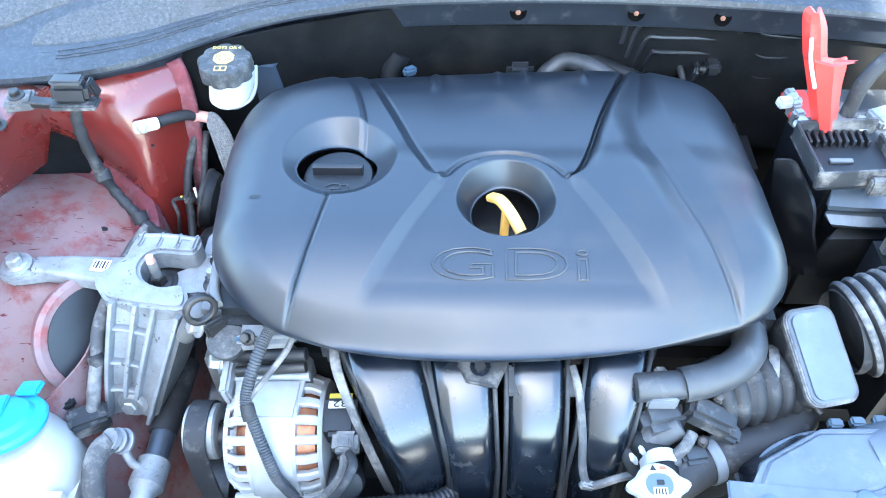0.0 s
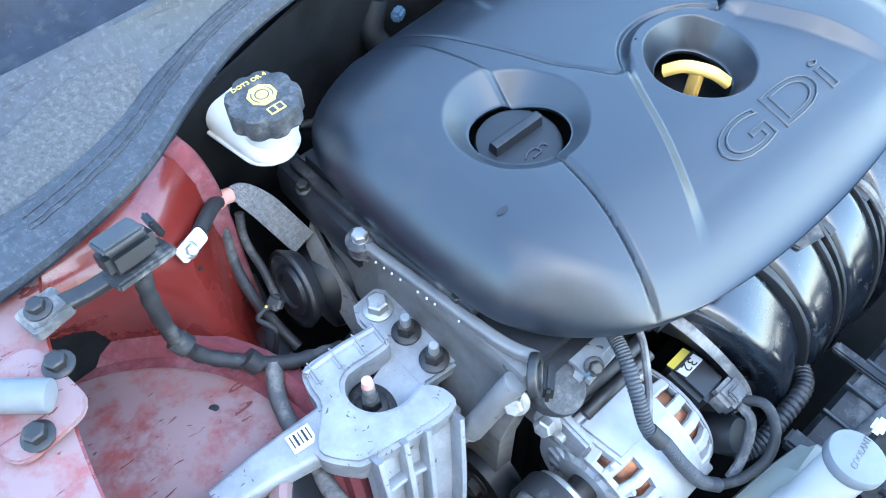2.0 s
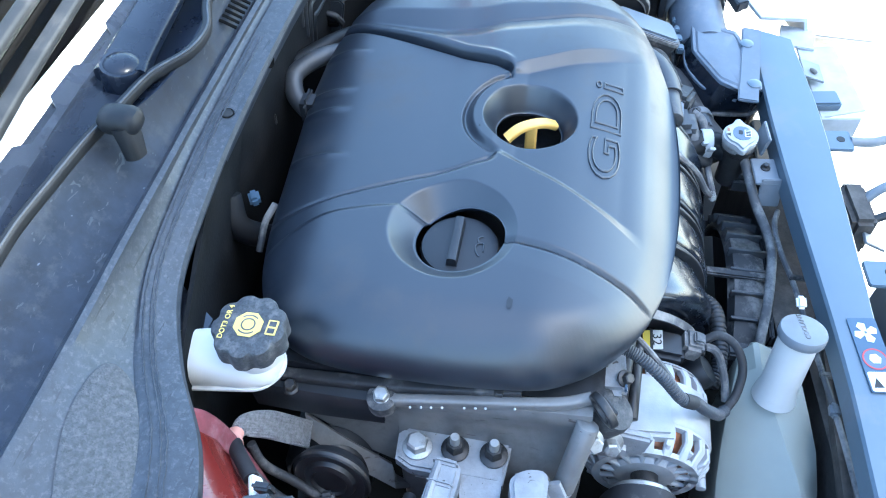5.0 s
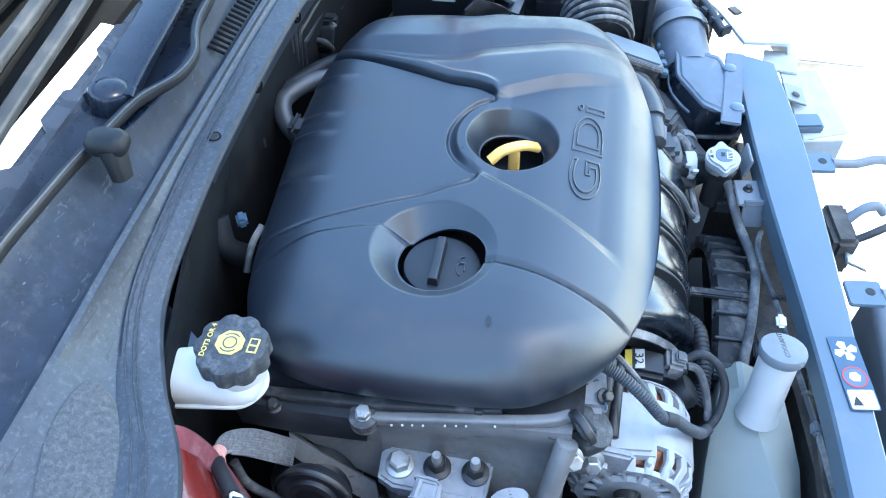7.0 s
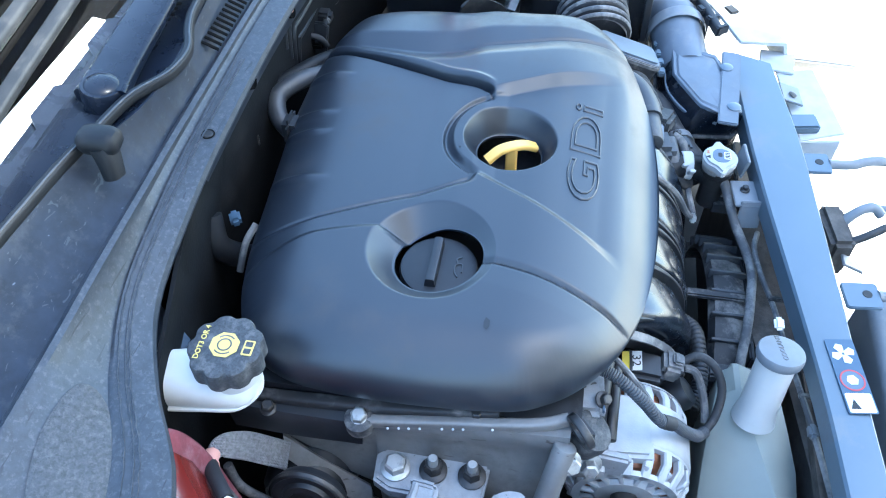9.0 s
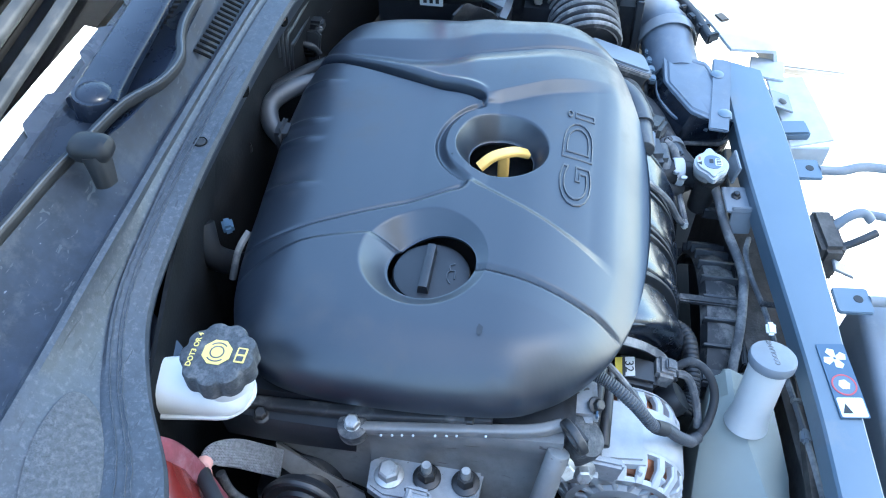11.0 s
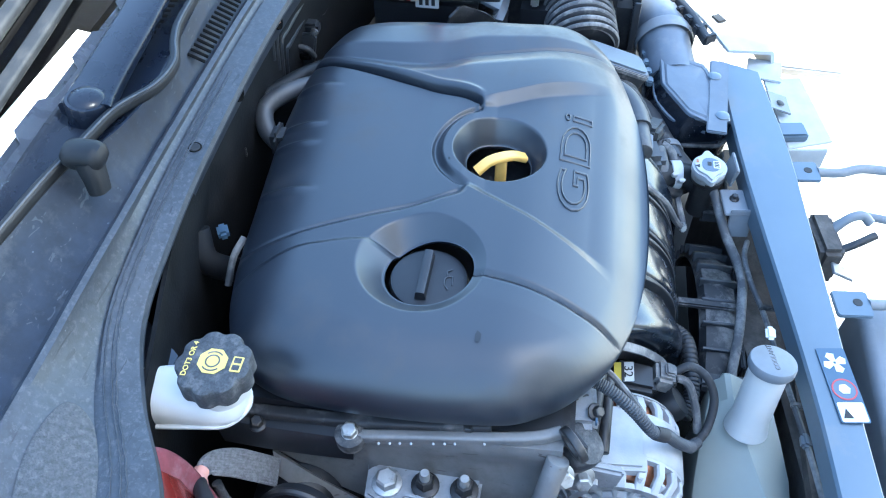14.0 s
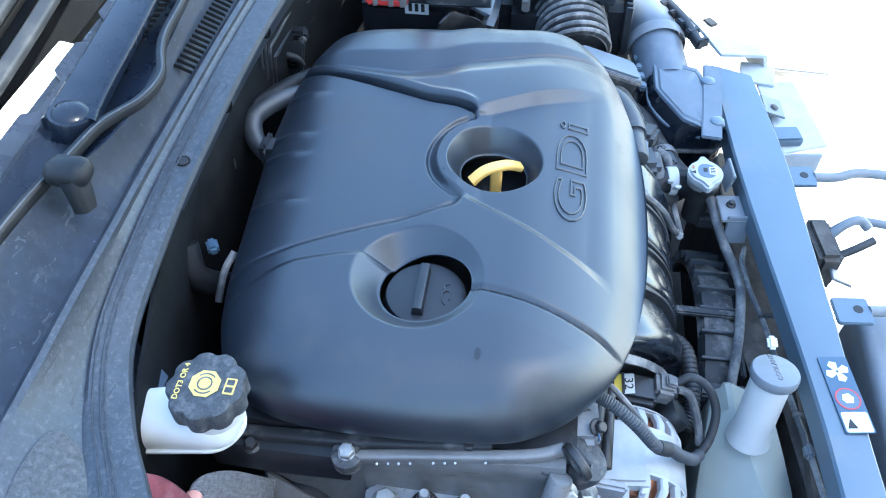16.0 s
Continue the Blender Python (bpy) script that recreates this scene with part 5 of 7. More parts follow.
part("yoke", prism([(p.x, p.y) for p in smooth_path([(a, b, 0) for a, b in body_poly], 4, closed=True)], pose(0, 0, 0.752), 0.030, 0.004), "alu", mnt, "open yoke round the stud")
for k, (x, y) in enumerate(((-0.418, 0.066), (-0.396, 0.0645), (-0.374, 0.062), (-0.354, 0.060))):
    part("prong_rib", box((x - 0.004, y, 0.780), (0.006, 0.024, 0.012), 0.0025, (0, 0, -6)), "alu", mnt)
part("prong_edge", tube([(-0.428, 0.072, 0.780), (-0.392, 0.070, 0.782), (-0.356, 0.066, 0.780)], 0.004, 8), "alu", mnt)


def leg(u, v):
    """The leg's outer face: u across, v downwards."""
    a = Vector((-0.432, -0.018, 0.783)).lerp(Vector((-0.468, -0.078, 0.627)), v)
    b = Vector((-0.352, -0.030, 0.775)).lerp(Vector((-0.416, -0.084, 0.627)), v ** 0.85)
    p = a.lerp(b, u)
    p.y -= 0.010 * math.sin(math.pi * min(1, v * 1.05)) - 0.006 * math.sin(math.pi * u)
    return p


part("leg", sheet(leg, 16, 20, 0.012), "alu", mnt, "wide tapering leg")
LN = Vector((-0.05, -0.92, 0.38)).normalized()
for u0 in (0.03, 0.36, 0.62, 0.97):
    part("leg_rib", sweep([leg(u0 + (0.5 - u0) * (0.0 if u0 in (0.03, 0.97) else 0.1) * k / 12, 0.02 + (0.96 if u0 in (0.03, 0.97) else 0.72) * k / 12) + LN * 0.004 for k in range(13)], lambda u: rounded(0.0055, 0.020, 0.002, 2), up=LN), "alu", mnt)
for v0 in (0.20, 0.45, 0.70):
    part("cross_rib", sweep([leg(0.04 + 0.58 * k / 8, v0) + LN * 0.002 for k in range(9)], lambda u: rounded(0.005, 0.015, 0.002, 2), up=LN), "alu", mnt)
part("leg_foot", lathe(leg(0.5, 0.86) + LN * 0.001, LN, [(0.019, 0), (0.018, 0.004), (0.014, 0.0045)], 24), "alu", mnt)
part("leg_bolt", hex_bolt(leg(0.5, 0.86) + LN * 0.0045, LN, 0.0095, 0.010, 1.35), "steel", mnt)
part("leg_side", strips([[leg(1.0, 0.02), leg(1.0, 0.3), leg(1.0, 0.6), leg(1.0, 0.98)], [leg(1.0, 0.02) + Vector((0.003, 0.03, -0.01)), leg(1.0, 0.3) + Vector((0.012, 0.05, -0.01)), leg(1.0, 0.6) + Vector((0.012, 0.05, -0.01)), leg(1.0, 0.98) + Vector((0.006, 0.03, 0))]], 6, 0.005), "alu_dirty", mnt, "darker side web")
lm = pose(-0.4625, 0.030, 0.7764, 0, 0, -6)
mlab = part("mount_label", prism(rounded(0.021, 0.017, 0.0005), lm, 0.0006), "white", mnt, "white barcode label")
for k in range(5):
    part("print_bar", box(lm @ Vector((-0.0075 + 0.0037 * k, 0.001, 0.0009)), (0.0018 if k % 2 else 0.0011, 0.011, 0.0004), 0, (0, 3, -6)), "ink", mlab)
part("marking", lettering("P02", 0.0085, lm @ pose(0.0165, 0.001, 0.0002, 0, 0, -90), 0.0004), "ink", mnt, "stamped P02")
nut, stud = stud_nut((-0.398, 0.024, 0.752), (0, 0, 1), 0.0095, 0.010)
part("centre_nut", nut, "steel_dark", mnt)
part("centre_stud", merge(stud, cyl((-0.398, 0.024, 0.76), (-0.398, 0.024, 0.792), 0.0055, n=14)), "steel", mnt)
part("stud_tip", cyl((-0.398, 0.024, 0.790), (-0.398, 0.024, 0.800), 0.0055, 0.0045, 14), "pink", mnt, "pinkish stud tip")
part("isolator", lathe((-0.400, 0.024, 0.66), (0, 0, 1), [(0.035, 0), (0.040, 0.03), (0.036, 0.08), (0.02, 0.092)], 32), "rubber", mnt, "black rubber isolator")

plate = thing("mount_plate", (-0.335, 0.055, 0.70), "cast aluminium mounting plate with three bolts on the engine", "bracket")
part("plate", prism([(-0.024, -0.048), (0.018, -0.052), (0.026, -0.030), (0.026, 0.045), (0.012, 0.058), (-0.014, 0.056), (-0.022, 0.040)], pose(-0.335, 0.055, 0.742), 0.014, 0.003), "alu", plate)
part("tongue", strips([[(-0.352, 0.050, 0.756), (-0.375, 0.045, 0.752), (-0.400, 0.040, 0.742), (-0.425, 0.036, 0.735)], [(-0.352, 0.008, 0.756), (-0.375, 0.008, 0.752), (-0.400, 0.006, 0.742), (-0.425, 0.008, 0.735)]], 6, 0.014), "alu", plate, "tongue reaching under the yoke")
part("web", box((-0.338, 0.055, 0.699), (0.036, 0.085, 0.085), 0.006), "alu_dirty", plate)
part("bolt", hex_bolt((-0.335, 0.092, 0.757), (0, 0, 1), 0.0105, 0.011, 1.35), "steel", plate, "large flange bolt")
for y in (0.056, 0.019):
    nut, stud = stud_nut((-0.332, y, 0.757), (0, 0, 1), 0.0090, 0.010)
    part("nut", nut, "steel_dark", plate, "dark flange nut")
    part("stud", stud, "steel", plate)

# ---- brake fluid reservoir ----
BC = Vector((-0.328, 0.229, 0.918))
brk = thing("brake_fluid_reservoir", (-0.335, 0.26, 0.83), "white plastic brake fluid reservoir with a scalloped black cap", "reservoir")
secs = []
for y, w, z0, z1, x in ((0.209, 0.020, 0.860, 0.872, -0.331), (0.212, 0.036, 0.856, 0.878, -0.331), (0.220, 0.048, 0.853, 0.884, -0.331), (0.238, 0.053, 0.852, 0.888, -0.332), (0.262, 0.053, 0.852, 0.888, -0.334), (0.280, 0.052, 0.852, 0.888, -0.337), (0.298, 0.050, 0.852, 0.888, -0.341), (0.33, 0.050, 0.852, 0.888, -0.346), (0.38, 0.050, 0.852, 0.888, -0.35)):
    secs.append([Vector((x + p, y, (z0 + z1) / 2 + q)) for p, q in rounded(w, z1 - z0, 0.016, 5)])
part("tank", ring_loft(secs), "white_tank", brk)
part("neck", cyl((BC.x, BC.y, 0.880), (BC.x, BC.y, 0.905), 0.024, n=36), "white_tank", brk)
part("moulding_seam", sweep(smooth_path([(-0.3665, 0.30, 0.862), (-0.3595, 0.25, 0.862), (-0.353, 0.220, 0.862), (-0.331, 0.2075, 0.862), (-0.309, 0.220, 0.862), (-0.305, 0.25, 0.862), (-0.314, 0.30, 0.862)], 6), lambda u: rounded(0.004, 0.0035, 0.001, 2)), "white_tank", brk)
NS = 96
def scallop(r, z, k=1.0):
    return [Vector((BC.x + (r - k * 0.0030 * (0.5 + 0.5 * math.cos(9 * 2 * math.pi * i / NS)) ** 2) * math.cos(2 * math.pi * i / NS), BC.y + (r - k * 0.0030 * (0.5 + 0.5 * math.cos(9 * 2 * math.pi * i / NS)) ** 2) * math.sin(2 * math.pi * i / NS), z)) for i in range(NS)]
bcap = part("cap", ring_loft([scallop(0.0308, 0.8965), scallop(0.0322, 0.898), scallop(0.0322, 0.914), scallop(0.0312, 0.9175), scallop(0.0290, 0.9185, 0.6), scallop(0.020, 0.9190, 0), scallop(0.002, 0.9190, 0)]), "cap_black", brk, "speckled black screw cap")
bm_ = Matrix.Translation((BC.x, BC.y, 0.9192)) @ pose(0, 0, 0, 0, 0, 0)
part("emblem", prism([(0.0128 * math.cos(radians(22.5 + 45 * k)), 0.0128 * math.sin(radians(22.5 + 45 * k))) for k in range(8)], bm_, 0.0006), "cream", bcap, "cream octagon with a brake sign")
part("brake_sign", lathe(bm_ @ Vector((0, 0, 0.0006)), (0, 0, 1), [(0.0062, 0), (0.0062, 0.0003), (0.0050, 0.0003), (0.0050, 0)], 28, False), "grey_rubber", bcap)
for s in (0, 180):
    arc = [bm_ @ Vector((0.0090 * math.cos(radians(s + a)), 0.0090 * math.sin(radians(s + a)), 0.0007)) for a in range(-45, 50, 9)]
    part("arc_sign", sweep(arc, lambda u: rounded(0.0012, 0.0006, 0.0002, 1)), "grey_rubber", bcap)
part("cap_text", lettering("DOT3 OR 4", 0.0062, bm_ @ pose(0, 0.0195, 0.0004), 0.0004, 0.0001, 1.06), "cream", bcap, "cream lettering DOT3 OR 4")
part("manual_sign", prism(rounded(0.0145, 0.0088, 0.0008), bm_ @ pose(0.0, -0.0205, 0), 0.0006), "cream", bcap, "cream open book sign")
for x in (-0.0034, 0.0034):
    part("page_sign", prism(rounded(0.0048, 0.0060, 0.0005), bm_ @ pose(x, -0.0205, 0.0006), 0.0003), "cap_black", bcap)
part("mark_bar", box((-0.3565, 0.245, 0.873), (0.001, 0.022, 0.004), 0, (0, 0, 4)), "grey_tank", brk)

# chamber of milky plastic, with the shade behind the tank in its colour
part("side_chamber", ring_loft([[Vector((x, y, z)) for x, y in ((-0.322 + a, 0.352), (-0.262, 0.352), (-0.258, 0.332), (-0.292, 0.292 - a), (-0.318, 0.290))] for z, a in ((0.862, 0.004), (0.856, 0.0), (0.800, 0.004))]), "milky_shade", brk, "milky side chamber, its shade put in as dark blue-grey")
pipes = thing("brake_pipes", (-0.22, 0.28, 0.78), "dark steel brake pipes low behind the engine", "pipe")
part("pipe", tube([(-0.270, 0.285, 0.800), (-0.245, 0.270, 0.806), (-0.215, 0.262, 0.806), (-0.195, 0.262, 0.795)], 0.0045, 10), "steel_dark", pipes)
part("clamp", box((-0.222, 0.264, 0.800), (0.012, 0.014, 0.014), 0.002), "steel_dark", pipes)

# ---- wall sensor, its bracket and harness ----
sens = thing("wall_sensor", (-0.492, 0.165, 0.89), "dusty grey sensor box on a bracket above the red wall", "sensor")
part("case", box((-0.488, 0.166, 0.920), (0.040, 0.026, 0.022), 0.005, (-14, 6, 8)), "black", sens)
part("lid", box((-0.489, 0.168, 0.934), (0.034, 0.022, 0.006), 0.002, (-14, 6, 8)), "hose", sens)
part("base", box((-0.486, 0.160, 0.907), (0.050, 0.028, 0.007), 0.002, (-14, 6, 8)), "black_dusty", sens)
part("side_clip", box((-0.463, 0.170, 0.922), (0.006, 0.014, 0.022), 0.002, (0, -12, 0)), "black", sens)
part("arm", sweep(smooth_path([(-0.505, 0.164, 0.905), (-0.525, 0.166, 0.903), (-0.548, 0.168, 0.905)], 5), lambda u: rounded(0.014, 0.008, 0.002)), "steel_dark", sens, "dark bracket arm")
part("foot", prism(rounded(0.032, 0.026, 0.004), pose(-0.555, 0.170, 0.898, 0, 0, 10), 0.012, 0.003), "grey_rubber", sens)
part("foot_bolt", hex_bolt((-0.557, 0.170, 0.910), (0, 0, 1), 0.0065, 0.006), "steel_dark", sens)
har = thing("wire_harness", (-0.46, 0.14, 0.66), "taped black wire harness running down the red wall", "cable")
part("conduit", tube([(-0.486, 0.158, 0.905), (-0.492, 0.155, 0.875), (-0.492, 0.155, 0.82), (-0.482, 0.152, 0.775), (-0.460, 0.135, 0.757), (-0.436, 0.113, 0.752), (-0.41, 0.097, 0.752), (-0.38, 0.09, 0.742)], lambda u: 0.0068 + 0.0006 * math.sin(u * 90), 12), "rubber", har)
part("branch", tube([(-0.436, 0.113, 0.752), (-0.452, 0.085, 0.742), (-0.462, 0.03, 0.735), (-0.466, -0.02, 0.728), (-0.464, -0.055, 0.710), (-0.466, -0.082, 0.690), (-0.470, -0.098, 0.668)], 0.0078, 12), "grey_rubber", har)
part("plug", box((-0.474, -0.105, 0.662), (0.045, 0.030, 0.026), 0.004, (0, 10, 30)), "black_dusty", har, "black multi-pin plug")
part("plug_clip", box((-0.500, -0.092, 0.676), (0.02, 0.014, 0.012), 0.003, (0, 0, 30)), "black", har)
for q in ((-0.489, 0.154, 0.80), (-0.449, 0.125, 0.7555), (-0.464, -0.055, 0.710)):
    part("tape", lathe(q, (0.3, -0.5, -0.6), [(0.0098, -0.007), (0.0100, 0), (0.0098, 0.007)], 14), "rubber", har)
part("upper_branch", tube([(-0.386, 0.243, 0.812), (-0.396, 0.235, 0.79), (-0.405, 0.215, 0.765), (-0.408, 0.190, 0.74), (-0.404, 0.165, 0.715), (-0.40, 0.14, 0.70)], 0.0055, 10), "rubber", har)
part("side_branch", tube([(-0.378, 0.235, 0.80), (-0.385, 0.225, 0.775), (-0.386, 0.20, 0.75), (-0.392, 0.172, 0.73)], 0.0045, 10), "rubber", har)

strap = thing("ground_strap", (-0.40, 0.225, 0.75), "braided ground strap with a white terminal bolted to the red wall", "cable")
part("terminal", prism(rounded(0.031, 0.015, 0.004), Matrix.Translation((-0.437, 0.203, 0.8385)) @ frame_of((0.30, -0.80, 0.52)).to_4x4(), 0.003, 0.001), "white", strap, "white painted terminal")
part("bolt", hex_bolt(Vector((-0.441, 0.200, 0.8385)), (0.30, -0.80, 0.52), 0.0055, 0.005), "steel", strap)
part("sleeve", tube([(-0.424, 0.211, 0.837), (-0.412, 0.222, 0.834), (-0.398, 0.235, 0.828), (-0.390, 0.241, 0.822)], 0.0068, 12), "rubber", strap, "black shrink sleeve")
part("pink_sleeve", tube([(-0.391, 0.240, 0.822), (-0.384, 0.245, 0.818), (-0.376, 0.246, 0.815)], 0.0072, 12), "pink", strap, "pink sleeve end")
bpth = smooth_path([(-0.378, 0.246, 0.816), (-0.368, 0.240, 0.815), (-0.357, 0.226, 0.800), (-0.349, 0.211, 0.780), (-0.341, 0.197, 0.758)], 7)
part("braid", sweep(bpth, lambda u: rounded(0.012 + 0.015 * math.sin(min(1, u * 1.6) * math.pi / 2), 0.004, 0.0018, 3), up=(-0.45, -0.55, 0.7)), "braid", strap, "flat braided wire")

hrn = thing("horn", (-0.385, 0.158, 0.70), "black round horn with a small wire plug", "horn")
HA = Vector((-0.97, 0.05, 0.22)).normalized()
HC = Vector((-0.376, 0.168, 0.746))
part("disc", lathe(HC, HA, [(0.020, -0.016), (0.034, -0.012), (0.037, -0.006), (0.038, 0.0), (0.035, 0.003), (0.033, 0.0015), (0.026, 0.001), (0.024, 0.005), (0.018, 0.006), (0.016, 0.003), (0.008, 0.003), (0.002, 0.003)], 40), "black", hrn)
part("ring", lathe(HC, HA, [(0.0385, -0.003), (0.040, 0.0), (0.0385, 0.003)], 40, False), "steel_dark", hrn)
part("plug", box(HC + HA * 0.016 + Vector((-0.006, -0.004, 0)), (0.014, 0.014, 0.012), 0.003, (0, -40, 20)), "black_dusty", hrn)
part("contact", box(HC + HA * 0.026 + Vector((-0.006, -0.004, 0)), (0.0028, 0.0028, 0.0028), 0.0006, (0, -40, 20)), "print_yellow", hrn, "yellowish contact")
part("lead", tube([HC + HA * 0.022 + Vector((-0.006, -0.004, 0)), HC + HA * 0.034 + Vector((-0.01, -0.006, -0.008)), (-0.412, 0.150, 0.735), (-0.420, 0.150, 0.70)], 0.0025, 8), "rubber", hrn)
crank = thing("power_steering_pump", (-0.335, 0.19, 0.62), "oily black pump body behind the timing cover", "pump")
part("body", lathe((-0.355, 0.185, 0.690), (1, 0, 0.1), [(0.01, 0), (0.042, 0.002), (0.046, 0.010), (0.046, 0.04), (0.03, 0.06)], 36), "black", crank)
part("nose", cyl((-0.372, 0.185, 0.688), (-0.350, 0.185, 0.690), 0.014, n=20, bev=0.002), "steel_dark", crank)

# ---- pipes low on the side ----
ac = thing("refrigerant_pipes", (-0.41, -0.08, 0.50), "aluminium refrigerant pipes with a black sleeve and fittings", "pipe")
part("pipe", tube([(-0.374, 0.32, 0.63), (-0.386, 0.267, 0.64), (-0.404, 0.195, 0.64), (-0.418, 0.130, 0.635), (-0.416, 0.07, 0.60), (-0.402, -0.02, 0.61), (-0.400, -0.065, 0.62), (-0.402, -0.135, 0.62)], 0.0140, 16), "pipe", ac, "dark metal pipe")
part("sleeve", tube([(-0.3965, 0.0, 0.62), (-0.400, -0.065, 0.62), (-0.402, -0.10, 0.62)], 0.0165, 18), "rubber", ac, "black rubber sleeve")
part("muffler", lathe((-0.4025, -0.132, 0.62), (-0.05, -1, 0.05), [(0.014, 0), (0.019, 0.004), (0.020, 0.035), (0.013, 0.044), (0.013, 0.10)], 28), "alu", ac, "aluminium canister")
part("loop", tube([(-0.405, -0.150, 0.632), (-0.418, -0.148, 0.640), (-0.426, -0.138, 0.652), (-0.431, -0.128, 0.662)], 0.0050, 10), "alu", ac)
part("fitting", merge(lathe((-0.428, -0.128, 0.655), (-0.3, -0.3, 0.8), [(0.014, 0), (0.015, 0.004), (0.011, 0.006), (0.014, 0.010), (0.014, 0.014), (0.010, 0.016), (0.013, 0.020), (0.012, 0.026)], 20)), "alu", ac, "ribbed fitting")
part("hose", tube([(-0.436, -0.135, 0.672), (-0.448, -0.150, 0.668), (-0.452, -0.175, 0.650), (-0.448, -0.21, 0.61), (-0.44, -0.26, 0.56)], 0.0125, 14), "grey_rubber", ac, "grey rubber hose")
part("lower_hose", tube([(-0.41, -0.17, 0.60), (-0.425, -0.20, 0.57), (-0.43, -0.25, 0.53)], 0.010, 12), "rubber", ac)

wash = thing("washer_filler", (-0.53, -0.17, 0.60), "white washer tank with a sky-blue snap cap", "washer tank")
part("cap", lathe((-0.530, -0.150, 0.728), (-0.12, 0.36, 0.92), [(0.046, -0.004), (0.048, 0.002), (0.046, 0.006), (0.036, 0.008), (0.032, 0.013), (0.010, 0.015), (0.001, 0.015)], 44), "blue_cap", wash, "sky-blue cap")
part("cap_tab", box((-0.520, -0.100, 0.722), (0.026, 0.024, 0.007), 0.003, (-22, 0, 4)), "blue_cap", wash, "blue pull tab")
part("cap_rib", box((-0.530, -0.146, 0.744), (0.010, 0.070, 0.004), 0.0015, (-22, 8, 12)), "blue_cap", wash)
part("neck", lathe((-0.527, -0.160, 0.60), (-0.02, 0.08, 1), [(0.056, 0), (0.056, 0.060), (0.050, 0.085), (0.043, 0.105), (0.043, 0.120)], 40), "white_tank", wash)
part("tank", box((-0.505, -0.225, 0.57), (0.125, 0.12, 0.20), 0.03), "white_tank", wash)

# ---- coolant reservoir ----
cool = thing("coolant_reservoir", (-0.21, -0.27, 0.45), "milky grey coolant reservoir with a sloped neck", "reservoir")
secs = []
for x, zt, y0, y1 in ((-0.108, 0.655, -0.282, -0.246), (-0.112, 0.688, -0.287, -0.240), (-0.120, 0.698, -0.294, -0.236), (-0.150, 0.694, -0.307, -0.230), (-0.180, 0.680, -0.316, -0.226), (-0.215, 0.664, -0.325, -0.222), (-0.255, 0.655, -0.325, -0.218), (-0.300, 0.648, -0.318, -0.216), (-0.318, 0.630, -0.308, -0.222), (-0.322, 0.59, -0.29, -0.24)):
    f = min(1.0, max(0.0, (-0.14 - x) / 0.15))
    yr = y1 + (y0 - y1) * (0.30 + 0.55 * f)
    side = [(y0 + 0.006, 0.46), (y0, 0.47), (y0, zt - 0.030), (y0 + 0.003, zt - 0.020), (yr - 0.006, zt - 0.003), (yr, zt), (yr + 0.006, zt - 0.002), (y1 - 0.008, zt - 0.012 - 0.02 * f), (y1 - 0.002, zt - 0.018 - 0.02 * f), (y1, zt - 0.028 - 0.02 * f), (y1, 0.47), (y1 - 0.006, 0.46)]
    secs.append([Vector((x, y, z)) for y, z in side])
part("tank", ring_loft(secs), "grey_tank", cool, angle=24)
NA = (Vector((-0.154, -0.273, 0.789)) - Vector((-0.176, -0.270, 0.690))).normalized()
part("neck", lathe(Vector((-0.176, -0.270, 0.680)), NA, [(0.0235, 0), (0.0215, 0.012), (0.0200, 0.02), (0.0200, 0.090), (0.0220, 0.092), (0.0220, 0.098)], 36), "white_tank", cool, "pale filler neck")
ccap = part("cap", lathe(Vector((-0.1575, -0.2725, 0.7765)), NA, [(0.0232, -0.005), (0.0240, -0.003), (0.0240, 0.004), (0.0230, 0.006), (0.020, 0.0066), (0.002, 0.0066)], 40), "bracket", cool, "grey snap cap with raised lettering")
cm = Matrix.Translation(Vector((-0.1575, -0.2725, 0.7765)) + NA * 0.0068) @ frame_of(NA, (0, 1, 0)).to_4x4()
part("cap_text", lettering("COOLANT", 0.0075, cm @ pose(0.004, 0.0, 0, 0, 0, 8), 0.0006), "grey_rubber", ccap, "raised word COOLANT")
part("cap_tab", box((-0.128, -0.270, 0.790), (0.014, 0.010, 0.007), 0.0025, (0, -20, 6)), "white_tank", ccap)

fill = thing("reservoir_spout", (-0.35, -0.27, 0.60), "white tank cap with a short hose spout", "reservoir")
part("cap", lathe((-0.352, -0.262, 0.62), (0, 0, 1), [(0.036, 0), (0.036, 0.078), (0.034, 0.088), (0.026, 0.094), (0.004, 0.096)], 36), "white_tank", fill)
part("spout", cyl((-0.345, -0.264, 0.712), (-0.343, -0.265, 0.742), 0.0095, n=20, bev=0.002), "white_tank", fill)

# ---- radiator ----
rad = thing("radiator", (0.0, -0.295, 0.36), "dusty radiator with dark fins behind the front beam", "radiator")
part("core", box((0.0, -0.352, 0.52), (0.66, 0.030, 0.30), 0.004), "fin", rad, "finned core")
part("top_tank", box((0.0, -0.352, 0.670), (0.67, 0.042, 0.034), 0.009), "grime", rad, "dusty black top tank")
part("filler_neck", lathe((0.137, -0.2285, 0.700), (0, 0, 1), [(0.016, 0), (0.016, 0.05), (0.020, 0.054), (0.021, 0.062), (0.018, 0.066)], 28), "steel_dark", rad)
part("neck_arm", box((0.140, -0.255, 0.705), (0.045, 0.06, 0.03), 0.008), "black_dusty", rad)
part("bracket_plate", box((0.105, -0.262, 0.748), (0.045, 0.030, 0.004), 0.001, (0, 0, 6)), "bracket", rad, "grey bracket plate")
part("bracket_wall", box((0.148, -0.258, 0.765), (0.036, 0.004, 0.028), 0.001, (10, 0, 6)), "bracket", rad)
